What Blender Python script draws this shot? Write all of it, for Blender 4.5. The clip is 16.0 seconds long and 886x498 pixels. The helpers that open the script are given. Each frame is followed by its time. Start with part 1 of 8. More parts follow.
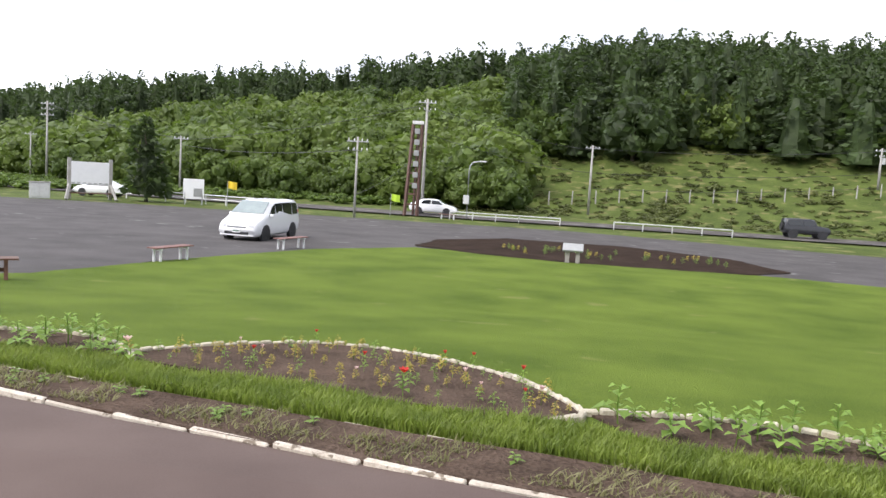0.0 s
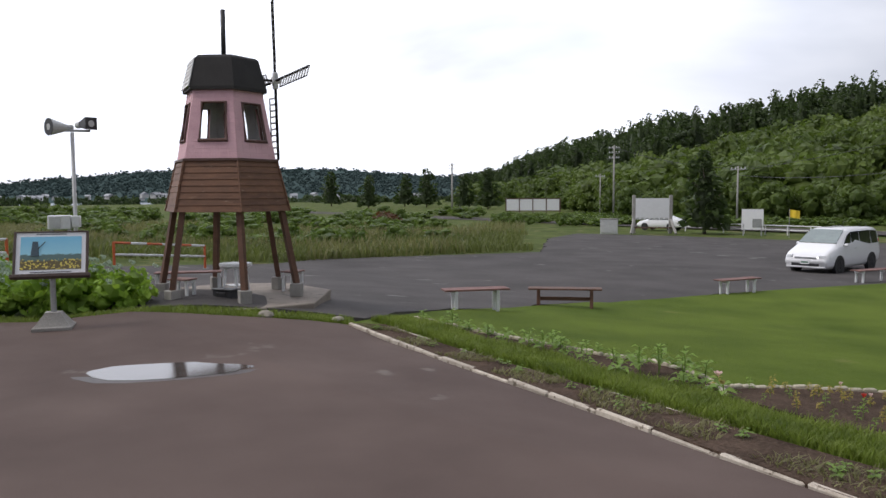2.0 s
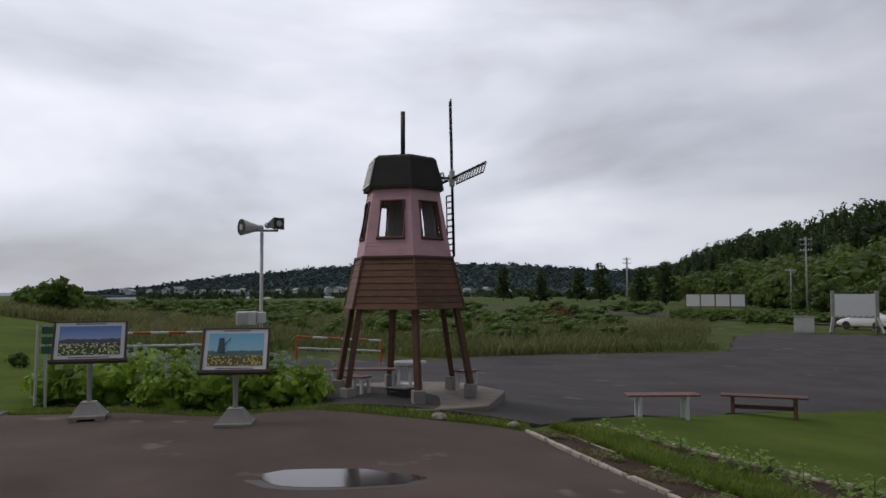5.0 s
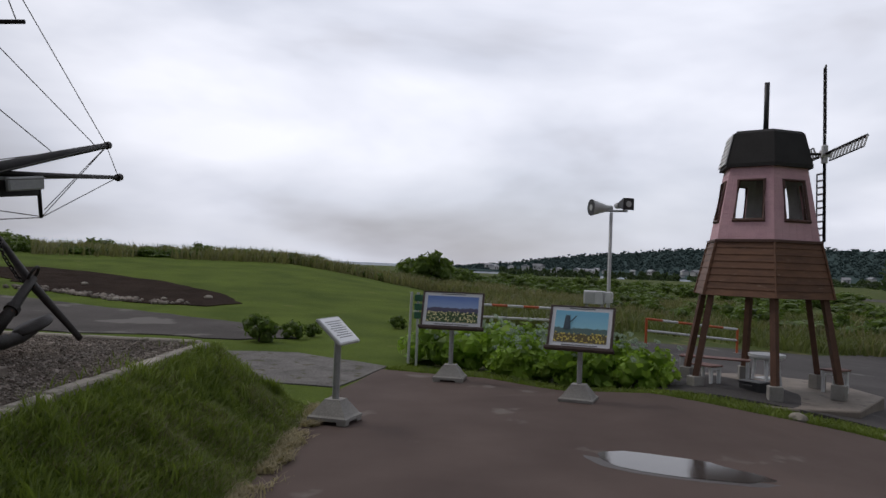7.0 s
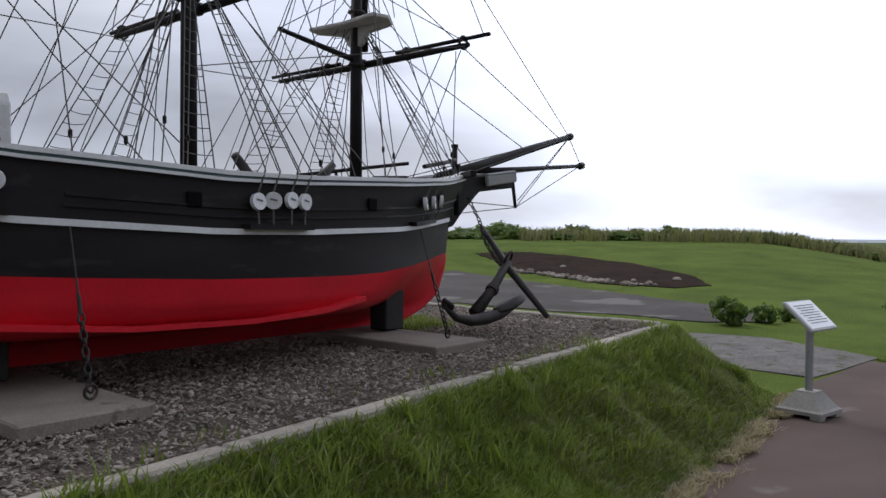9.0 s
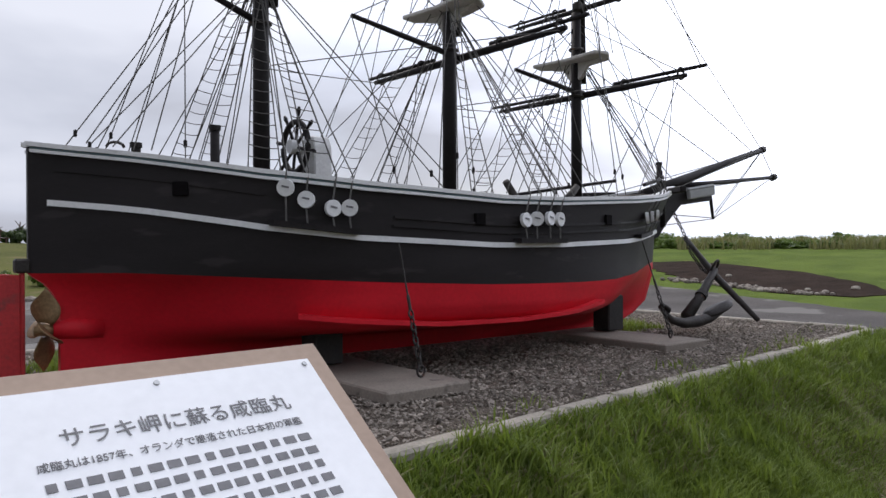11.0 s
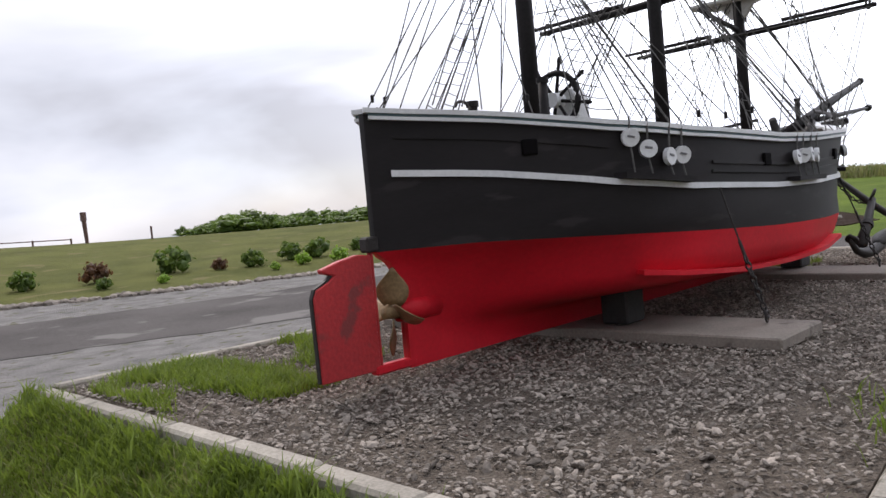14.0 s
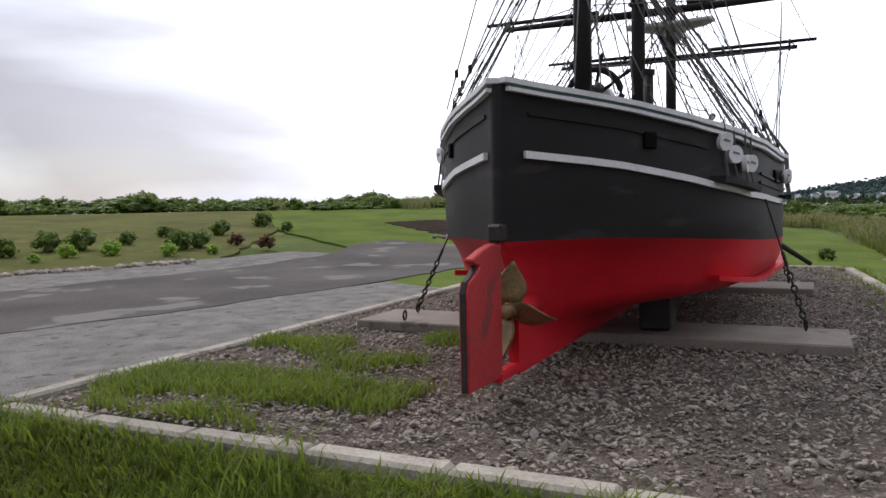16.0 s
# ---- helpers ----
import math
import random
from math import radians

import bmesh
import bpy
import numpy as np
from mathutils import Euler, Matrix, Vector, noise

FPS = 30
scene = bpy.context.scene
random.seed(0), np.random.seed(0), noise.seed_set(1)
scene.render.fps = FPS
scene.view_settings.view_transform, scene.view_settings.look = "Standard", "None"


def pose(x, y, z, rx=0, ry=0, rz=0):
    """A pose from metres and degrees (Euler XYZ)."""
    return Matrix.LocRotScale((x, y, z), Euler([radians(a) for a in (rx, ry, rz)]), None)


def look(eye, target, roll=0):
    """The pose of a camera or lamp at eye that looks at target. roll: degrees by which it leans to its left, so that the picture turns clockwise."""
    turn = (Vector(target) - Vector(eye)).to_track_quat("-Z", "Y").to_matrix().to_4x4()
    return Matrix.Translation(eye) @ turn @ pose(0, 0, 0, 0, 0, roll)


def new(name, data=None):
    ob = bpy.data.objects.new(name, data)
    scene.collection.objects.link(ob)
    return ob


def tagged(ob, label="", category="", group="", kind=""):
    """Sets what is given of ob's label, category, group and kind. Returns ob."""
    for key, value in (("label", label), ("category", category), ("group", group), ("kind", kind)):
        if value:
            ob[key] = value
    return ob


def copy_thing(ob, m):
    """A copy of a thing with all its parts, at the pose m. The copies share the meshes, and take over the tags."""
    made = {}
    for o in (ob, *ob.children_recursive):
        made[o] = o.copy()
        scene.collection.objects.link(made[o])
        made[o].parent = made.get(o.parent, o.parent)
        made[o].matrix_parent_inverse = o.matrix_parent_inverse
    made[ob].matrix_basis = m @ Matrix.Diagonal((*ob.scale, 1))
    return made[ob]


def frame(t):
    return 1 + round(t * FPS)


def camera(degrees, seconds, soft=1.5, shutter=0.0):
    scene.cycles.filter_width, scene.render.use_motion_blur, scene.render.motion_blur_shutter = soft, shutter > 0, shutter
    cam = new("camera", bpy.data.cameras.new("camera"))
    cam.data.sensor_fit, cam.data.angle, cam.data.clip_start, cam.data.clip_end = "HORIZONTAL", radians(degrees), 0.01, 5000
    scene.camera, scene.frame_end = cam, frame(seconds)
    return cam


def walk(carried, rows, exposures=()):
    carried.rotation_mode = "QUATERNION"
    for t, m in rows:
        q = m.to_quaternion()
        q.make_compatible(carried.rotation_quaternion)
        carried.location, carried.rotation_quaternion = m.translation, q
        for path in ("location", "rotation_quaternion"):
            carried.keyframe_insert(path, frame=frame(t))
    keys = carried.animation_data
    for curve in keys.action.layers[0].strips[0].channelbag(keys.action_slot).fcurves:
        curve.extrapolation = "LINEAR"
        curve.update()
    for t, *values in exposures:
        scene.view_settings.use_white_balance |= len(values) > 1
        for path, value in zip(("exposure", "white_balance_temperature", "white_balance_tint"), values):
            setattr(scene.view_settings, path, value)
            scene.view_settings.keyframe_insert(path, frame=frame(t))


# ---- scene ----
cam = camera(59.5, 16.0)
PATH = [
    (0, (0.503, 1.265, 1.663), (0.21, 3.235, 1.479), 3.4),
    (0.5, (0.402, 1.241, 1.666), (-0.176, 3.146, 1.474), 2.7),
    (1, (0.279, 1.201, 1.663), (-0.601, 2.987, 1.472), 2.0),
    (1.5, (0.164, 1.211, 1.667), (-1.044, 2.794, 1.48), 0.9),
    (2, (0.103, 1.333, 1.645), (-1.379, 2.668, 1.504), -0.3),
    (2.5, (0.05, 1.403, 1.673), (-1.567, 2.577, 1.588), -0.9),
    (3, (0.035, 1.443, 1.675), (-1.669, 2.488, 1.634), -1.1),
    (3.5, (0.001, 1.453, 1.71), (-1.732, 2.449, 1.767), -0.8),
    (3.7, (-0.072, 1.42, 1.72), (-1.791, 2.439, 1.808), -0.7),
    (5.8, (-0.447, 1.649, 1.676), (-2.244, 2.514, 1.813), 1.1),
    (6, (-0.479, 1.655, 1.678), (-2.319, 2.428, 1.81), 1.5),
    (6.5, (-0.482, 1.68, 1.682), (-2.424, 2.152, 1.763), 2.6),
    (7, (-0.32, 1.66, 1.693), (-2.316, 1.787, 1.731), 2.2),
    (7.1, (-0.294, 1.656, 1.688), (-2.293, 1.714, 1.713), 2.0),
    (7.5, (-0.308, 1.687, 1.698), (-2.293, 1.44, 1.672), 0.9),
    (8, (-0.399, 1.737, 1.718), (-2.32, 1.186, 1.676), -0.1),
    (8.5, (-0.457, 1.775, 1.699), (-2.291, 0.977, 1.653), 0.2),
    (9, (-0.42, 1.789, 1.688), (-2.148, 0.784, 1.652), 0.4),
    (9.5, (0.297, 2.13, 1.705), (-1.35, 0.997, 1.698), -0.3),
    (10, (0.418, 2.117, 1.711), (-1.161, 0.889, 1.731), -1.2),
    (10.2, (0.469, 2.03, 1.675), (-1.1, 0.791, 1.712), -1.6),
    (12.3, (1.306, 1.04, 1.748), (-0.132, -0.346, 1.644), 2.8),
    (12.5, (1.382, 0.862, 1.747), (-0.097, -0.481, 1.668), 2.6),
    (13, (1.595, 0.428, 1.743), (0.2, -1.004, 1.687), -0.9),
    (13.5, (1.939, 0.018, 1.783), (0.439, -1.298, 1.646), -3.6),
    (14, (2.11, -0.436, 1.741), (0.473, -1.58, 1.64), -5.3),
    (14.5, (2.249, -0.903, 1.731), (0.616, -2.049, 1.586), -4.0),
    (15, (2.445, -1.333, 1.763), (0.66, -2.219, 1.594), -2.2),
    (15.5, (2.474, -1.846, 1.722), (0.601, -2.52, 1.529), -2.6),
    (16, (2.499, -2.413, 1.738), (0.577, -2.95, 1.619), -1.2),
]


def smooth_step(a, b, x):
    t = min(max((x - a) / (b - a), 0.0), 1.0)
    return t * t * (3 - 2 * t)


EXPOSURES = [(t, stops, 6600 - 300 * smooth_step(6.5, 9, t) + 280 * smooth_step(10, 12.4, t), 15 + smooth_step(10, 12.4, t)) for t, stops in ((0, 1.05), (1, 0.58), (1.5, 0.2), (2, 0.0), (2.5, -0.45), (3, -0.85), (3.7, -1.1), (5.8, -0.92), (7, -0.9), (8, -0.43), (9, -0.22), (10, -0.1), (12.3, 0.5), (14, 0.48), (15, 0.45), (15.5, 0.48), (16, 0.22))]
walk(cam, [(t, look(eye, target, roll)) for t, eye, target, roll in PATH],
     exposures=EXPOSURES)

# ---- world, sun ----
world = bpy.data.worlds.new("sky")
scene.world = world
world.use_nodes = True
wn, wl = world.node_tree.nodes, world.node_tree.links
wn.clear()
w_out = wn.new("ShaderNodeOutputWorld")
w_mix = wn.new("ShaderNodeMixShader")
w_blue = wn.new("ShaderNodeBackground")
w_cloud = wn.new("ShaderNodeBackground")
w_sky = wn.new("ShaderNodeTexSky")
w_sky.sky_type = "NISHITA"
w_sky.sun_disc = False
w_sky.sun_elevation = radians(48)
w_sky.sun_rotation = radians(-148)
w_blue.inputs["Strength"].default_value = 0.11
w_cloud.inputs["Strength"].default_value = 1.2
w_co = wn.new("ShaderNodeTexCoord")
w_map = wn.new("ShaderNodeMapping")
w_map.inputs["Scale"].default_value = (1.0, 1.0, 2.9)
w_map.inputs["Rotation"].default_value = (0, 0, radians(35))
w_n1 = wn.new("ShaderNodeTexNoise")
w_n1.inputs["Scale"].default_value = 1.9
w_n1.inputs["Detail"].default_value = 5
w_n1.inputs["Roughness"].default_value = 0.48
w_n1.inputs["Distortion"].default_value = 0.25
w_n2 = wn.new("ShaderNodeTexNoise")
w_n2.inputs["Scale"].default_value = 1.3
w_n2.inputs["Detail"].default_value = 4
w_ramp = wn.new("ShaderNodeValToRGB")
w_ramp.color_ramp.elements[0].position, w_ramp.color_ramp.elements[0].color = 0.34, (0.50, 0.52, 0.57, 1)
w_ramp.color_ramp.elements[1].position, w_ramp.color_ramp.elements[1].color = 0.66, (1.04, 1.10, 1.19, 1)
w_e = w_ramp.color_ramp.elements.new(0.5)
w_e.color = (0.79, 0.85, 0.95, 1)
w_gap = wn.new("ShaderNodeValToRGB")
w_gap.color_ramp.elements[0].position, w_gap.color_ramp.elements[0].color = 0.30, (0.72, 0.72, 0.72, 1)
w_gap.color_ramp.elements[1].position, w_gap.color_ramp.elements[1].color = 0.52, (1, 1, 1, 1)
wl.new(w_co.outputs["Generated"], w_map.inputs["Vector"])
wl.new(w_map.outputs["Vector"], w_n1.inputs["Vector"])
wl.new(w_map.outputs["Vector"], w_n2.inputs["Vector"])
wl.new(w_n1.outputs["Fac"], w_ramp.inputs["Fac"])
wl.new(w_n2.outputs["Fac"], w_gap.inputs["Fac"])
w_dot = wn.new("ShaderNodeVectorMath")
w_dot.operation = "DOT_PRODUCT"
w_dot.inputs[1].default_value = (-0.846, 0.17, 0.50)
w_glow = wn.new("ShaderNodeMapRange")
w_glow.interpolation_type = "SMOOTHSTEP"
w_glow.inputs["From Min"].default_value, w_glow.inputs["From Max"].default_value = 0.35, 1.0
w_glow.inputs["To Min"].default_value, w_glow.inputs["To Max"].default_value = 0.56, 1.50
w_mul = wn.new("ShaderNodeVectorMath")
w_mul.operation = "SCALE"
wl.new(w_co.outputs["Generated"], w_dot.inputs[0])
wl.new(w_dot.outputs["Value"], w_glow.inputs["Value"])
wl.new(w_ramp.outputs["Color"], w_mul.inputs[0])
wl.new(w_glow.outputs["Result"], w_mul.inputs["Scale"])
wl.new(w_mul.outputs["Vector"], w_cloud.inputs["Color"])
wl.new(w_sky.outputs["Color"], w_blue.inputs["Color"])
wl.new(w_gap.outputs["Color"], w_mix.inputs["Fac"])
wl.new(w_blue.outputs["Background"], w_mix.inputs[1])
wl.new(w_cloud.outputs["Background"], w_mix.inputs[2])
wl.new(w_mix.outputs["Shader"], w_out.inputs["Surface"])

sun_data = bpy.data.lights.new("sun", "SUN")
sun_data.energy = 1.5
sun_data.angle = radians(16)
sun_data.color = (1.0, 0.96, 0.9)
sun = new("sun", sun_data)
sun.matrix_world = look((-20, -32, 42), (0, 0, 0))


# ---- materials ----
def mat(name, base, dark=None, scale=8.0, fine=60.0, rough=0.7, metal=0.0, bump=0.2, dist=0.01, mix=0.5, vary=0.0, spec=0.5, wear=None, wear_at=0.62, stretch=None, coat=0.0, island=0.0):
    """A surface with colour variation at two scales, fine relief, optional wear spots, and a shift of brightness from object to object."""
    m = bpy.data.materials.new(name)
    m.use_nodes = True
    n, l = m.node_tree.nodes, m.node_tree.links
    b = n["Principled BSDF"]
    dark = dark or tuple(c * 0.6 for c in base)
    co = n.new("ShaderNodeTexCoord")
    vec = co.outputs["Object"]
    if stretch:
        mp = n.new("ShaderNodeMapping")
        mp.inputs["Scale"].default_value = stretch
        l.new(vec, mp.inputs["Vector"])
        vec = mp.outputs["Vector"]
    n1, n2 = n.new("ShaderNodeTexNoise"), n.new("ShaderNodeTexNoise")
    n1.inputs["Scale"].default_value, n2.inputs["Scale"].default_value = scale, fine
    n1.inputs["Detail"].default_value = n2.inputs["Detail"].default_value = 5
    l.new(vec, n1.inputs["Vector"])
    l.new(vec, n2.inputs["Vector"])
    add = n.new("ShaderNodeMath")
    add.operation = "MULTIPLY_ADD"
    add.inputs[1].default_value = mix
    l.new(n2.outputs["Fac"], add.inputs[0])
    sc = n.new("ShaderNodeMath")
    sc.operation = "MULTIPLY"
    sc.inputs[1].default_value = 1 - mix
    l.new(n1.outputs["Fac"], sc.inputs[0])
    l.new(sc.outputs[0], add.inputs[2])
    ramp = n.new("ShaderNodeValToRGB")
    ramp.color_ramp.elements[0].position, ramp.color_ramp.elements[0].color = 0.36, (*dark, 1)
    ramp.color_ramp.elements[1].position, ramp.color_ramp.elements[1].color = 0.62, (*base, 1)
    l.new(add.outputs[0], ramp.inputs["Fac"])
    col = ramp.outputs["Color"]
    if wear:
        n3 = n.new("ShaderNodeTexNoise")
        n3.inputs["Scale"].default_value, n3.inputs["Detail"].default_value = scale * 1.7, 8
        l.new(vec, n3.inputs["Vector"])
        wr = n.new("ShaderNodeValToRGB")
        wr.color_ramp.elements[0].position, wr.color_ramp.elements[1].position = wear_at, wear_at + 0.05
        l.new(n3.outputs["Fac"], wr.inputs["Fac"])
        mx = n.new("ShaderNodeMix")
        mx.data_type = "RGBA"
        l.new(wr.outputs["Color"], mx.inputs[0])
        l.new(col, mx.inputs[6])
        mx.inputs[7].default_value = (*wear, 1)
        col = mx.outputs[2]
    if vary or island:
        info = n.new("ShaderNodeObjectInfo") if vary else n.new("ShaderNodeNewGeometry")
        rnd = info.outputs["Random" if vary else "Random Per Island"]
        mr = n.new("ShaderNodeMapRange")
        k = vary or island
        mr.inputs["To Min"].default_value, mr.inputs["To Max"].default_value = 1 - k, 1 + k
        l.new(rnd, mr.inputs["Value"])
        hs = n.new("ShaderNodeHueSaturation")
        l.new(mr.outputs["Result"], hs.inputs["Value"])
        l.new(col, hs.inputs["Color"])
        col = hs.outputs["Color"]
    l.new(col, b.inputs["Base Color"])
    b.inputs["Roughness"].default_value = rough
    b.inputs["Metallic"].default_value = metal
    b.inputs["Specular IOR Level"].default_value = spec
    b.inputs["Coat Weight"].default_value = coat
    if bump:
        bp = n.new("ShaderNodeBump")
        bp.inputs["Strength"].default_value, bp.inputs["Distance"].default_value = bump, dist
        l.new(n2.outputs["Fac"], bp.inputs["Height"])
        l.new(bp.outputs["Normal"], b.inputs["Normal"])
    return m


def leaf_mat(name, base, dark, island=0.35, rough=0.55, scale=0.25):
    """Foliage: hue patches at crown scale, each leaf a shade of its own, light passing through."""
    m = mat(name, base, dark, scale=scale, fine=3.0, rough=rough, bump=0, mix=0.35, island=island, spec=0.3)
    n, l = m.node_tree.nodes, m.node_tree.links
    b = n["Principled BSDF"]
    tr = n.new("ShaderNodeBsdfTranslucent")
    tr.inputs["Color"].default_value = (base[0] * 1.1, base[1] * 1.2, base[2] * 0.8, 1)
    ms = n.new("ShaderNodeMixShader")
    ms.inputs[0].default_value = 0.34
    l.new(b.outputs[0], ms.inputs[1])
    l.new(tr.outputs[0], ms.inputs[2])
    l.new(ms.outputs[0], n["Material Output"].inputs["Surface"])
    return m


M_FIELD = mat("rough field grass", (0.100, 0.130, 0.034), (0.048, 0.068, 0.018), scale=0.35, fine=9, rough=0.95, spec=0.08, bump=0.8, dist=0.06, mix=0.45, wear=(0.15, 0.15, 0.06), wear_at=0.58)
M_LAWN = mat("mown lawn", (0.125, 0.172, 0.030), (0.066, 0.102, 0.017), scale=0.55, fine=38, rough=0.95, spec=0.06, bump=0.9, dist=0.04, mix=0.45, wear=(0.15, 0.17, 0.05), wear_at=0.66)
M_BLADE = leaf_mat("grass blades", (0.205, 0.262, 0.05), (0.085, 0.125, 0.022), scale=2.4)
M_STRAW = leaf_mat("pale dry straw", (0.40, 0.34, 0.22), (0.24, 0.20, 0.12), scale=2.0)
M_MEADOW = leaf_mat("meadow grass", (0.145, 0.165, 0.055), (0.075, 0.092, 0.030), scale=0.15)
M_BLADE_DRY = leaf_mat("dry grass blades", (0.22, 0.21, 0.10), (0.12, 0.12, 0.05), scale=1.0)
M_TARMAC = mat("worn brown tarmac", (0.125, 0.092, 0.080), (0.078, 0.056, 0.049), scale=0.7, fine=140, rough=0.88, spec=0.15, bump=0.4, dist=0.004, mix=0.35, wear=(0.165, 0.14, 0.125), wear_at=0.6550)
M_LOT = mat("dark gravelly car park", (0.098, 0.091, 0.089), (0.058, 0.054, 0.053), scale=0.5, fine=45, rough=0.95, spec=0.12, bump=0.5, dist=0.012, mix=0.45, wear=(0.17, 0.165, 0.16), wear_at=0.66)
M_ROAD = mat("weathered road asphalt", (0.118, 0.108, 0.102), (0.055, 0.050, 0.047), scale=0.35, fine=40, rough=0.95, spec=0.08, bump=0.6, dist=0.012, mix=0.5, wear=(0.165, 0.155, 0.145), wear_at=0.58)
M_GRAVEL = mat("pale compacted gravel", (0.27, 0.258, 0.245), (0.11, 0.105, 0.098), scale=2.2, fine=48, rough=0.95, spec=0.06, bump=1.0, dist=0.03, mix=0.6, wear=(0.12, 0.115, 0.075), wear_at=0.60)
M_SOIL = mat("dark garden soil", (0.125, 0.088, 0.066), (0.052, 0.036, 0.027), scale=2.2, fine=30, rough=0.95, spec=0.05, bump=1.0, dist=0.05, mix=0.5)
M_SOIL2 = mat("dark brown peat", (0.052, 0.036, 0.028), (0.022, 0.016, 0.013), scale=1.2, fine=14, rough=0.95, spec=0.02, bump=1.0, dist=0.08, mix=0.5)
M_BEDBASE = mat("gravel bed base", (0.20, 0.168, 0.138), (0.075, 0.062, 0.05), scale=5, fine=60, rough=0.95, spec=0.1, bump=1.0, dist=0.03, mix=0.6)
M_STONE = mat("crushed buff and grey stone", (0.305, 0.268, 0.228), (0.165, 0.141, 0.12), scale=2.5, fine=90, rough=0.85, spec=0.2, bump=0.3, dist=0.004, island=0.46)
M_KERB = mat("pale concrete kerb", (0.38, 0.345, 0.29), (0.22, 0.20, 0.165), scale=4, fine=60, rough=0.9, bump=0.5, dist=0.008, vary=0.14, wear=(0.17, 0.16, 0.12), wear_at=0.59)
M_WHITEKERB = mat("chipped dirty white stone", (0.56, 0.51, 0.43), (0.36, 0.31, 0.25), scale=7, fine=60, rough=0.9, bump=0.6, dist=0.012, vary=0.2, wear=(0.16, 0.13, 0.095), wear_at=0.58)
M_BRICK = mat("weathered white edging brick", (0.52, 0.48, 0.38), (0.33, 0.29, 0.21), scale=9, fine=70, rough=0.9, bump=0.4, dist=0.006, vary=0.18)
M_CONC = mat("grey cast concrete", (0.36, 0.345, 0.32), (0.24, 0.23, 0.21), scale=3, fine=70, rough=0.9, bump=0.3, dist=0.005, vary=0.08, wear=(0.19, 0.18, 0.16), wear_at=0.66)
M_SLAB = mat("stained brown concrete", (0.25, 0.215, 0.18), (0.16, 0.135, 0.112), scale=3, fine=70, rough=0.92, bump=0.35, dist=0.006, vary=0.08, wear=(0.12, 0.10, 0.085), wear_at=0.62)
M_SLOPE = mat("olive summer grass slope", (0.125, 0.128, 0.038), (0.066, 0.075, 0.02), scale=0.5, fine=22, rough=0.95, spec=0.08, bump=0.9, dist=0.05, mix=0.45, wear=(0.15, 0.13, 0.06), wear_at=0.62)
M_BLACK = mat("black painted hull", (0.020, 0.0172, 0.0182), (0.013, 0.0112, 0.012), scale=2.0, fine=40, rough=0.55, spec=0.18, bump=0.12, dist=0.004, mix=0.3, stretch=(0.6, 0.6, 2.5), wear=(0.030, 0.026, 0.027), wear_at=0.6)
M_RED = mat("red antifouling paint", (0.66, 0.014, 0.028), (0.50, 0.010, 0.020), scale=1.6, fine=35, rough=0.5, spec=0.25, bump=0.12, dist=0.004, mix=0.3)
M_REDWORN = mat("worn red rudder paint", (0.50, 0.025, 0.028), (0.33, 0.016, 0.02), scale=2.6, fine=45, rough=0.55, bump=0.35, dist=0.008, wear=(0.21, 0.03, 0.03), wear_at=0.55)
M_WHITE = mat("white gloss paint", (0.76, 0.77, 0.78), (0.62, 0.63, 0.64), scale=5, fine=50, rough=0.5, bump=0.1, dist=0.003, wear=(0.42, 0.42, 0.41), wear_at=0.71)
# the shade inside a gun port, given as a near-black colour
M_PORTSHADE = mat("near-black shade of a gun port recess", (0.007, 0.006, 0.0065), (0.004, 0.0035, 0.004), scale=6, fine=50, rough=0.8, spec=0.05, bump=0.1, dist=0.003)
M_TEAL = mat("dark teal paint line", (0.09, 0.15, 0.17), (0.06, 0.105, 0.12), scale=5, fine=50, rough=0.5, bump=0.1, dist=0.003)
M_SPAR = mat("black painted spar", (0.018, 0.0155, 0.016), (0.010, 0.0085, 0.009), scale=6, fine=50, rough=0.6, spec=0.2, bump=0.15, dist=0.004, wear=(0.07, 0.055, 0.05), wear_at=0.70)
M_ROPE = mat("grey tarred rope", (0.13, 0.125, 0.12), (0.06, 0.058, 0.055), scale=30, fine=200, rough=0.9, bump=0)
M_TOP = mat("weathered pale platform planks", (0.60, 0.585, 0.555), (0.42, 0.405, 0.38), scale=6, fine=50, rough=0.85, bump=0.2, dist=0.005)
M_IRON = mat("black rusty iron", (0.045, 0.040, 0.038), (0.022, 0.018, 0.016), scale=12, fine=80, rough=0.6, metal=0.4, bump=0.4, dist=0.006, wear=(0.10, 0.045, 0.022), wear_at=0.66)
M_BRONZE = mat("dull brown brass propeller", (0.30, 0.20, 0.10), (0.16, 0.105, 0.05), scale=8, fine=60, rough=0.5, metal=0.4, bump=0.1, dist=0.003)
M_DECK = mat("dark deck planks", (0.12, 0.10, 0.08), (0.07, 0.058, 0.045), scale=5, fine=50, rough=0.8, bump=0.2, dist=0.004)
M_TIMBER = mat("black timber block", (0.03, 0.028, 0.027), (0.015, 0.014, 0.013), scale=7, fine=50, rough=0.8, bump=0.3, dist=0.006)
M_BROWN = mat("brown stained boards", (0.19, 0.088, 0.045), (0.10, 0.046, 0.025), scale=3.5, fine=40, rough=0.65, bump=0.25, dist=0.005, stretch=(1, 1, 5), vary=0.12, wear=(0.24, 0.15, 0.10), wear_at=0.66)
M_LEG = mat("dark brown stained timber", (0.135, 0.062, 0.036), (0.075, 0.034, 0.02), scale=5, fine=50, rough=0.65, bump=0.2, dist=0.004)
M_PINK = mat("pink painted shingle", (0.68, 0.43, 0.47), (0.56, 0.33, 0.375), scale=3, fine=50, rough=0.75, bump=0.2, dist=0.004, vary=0.03)
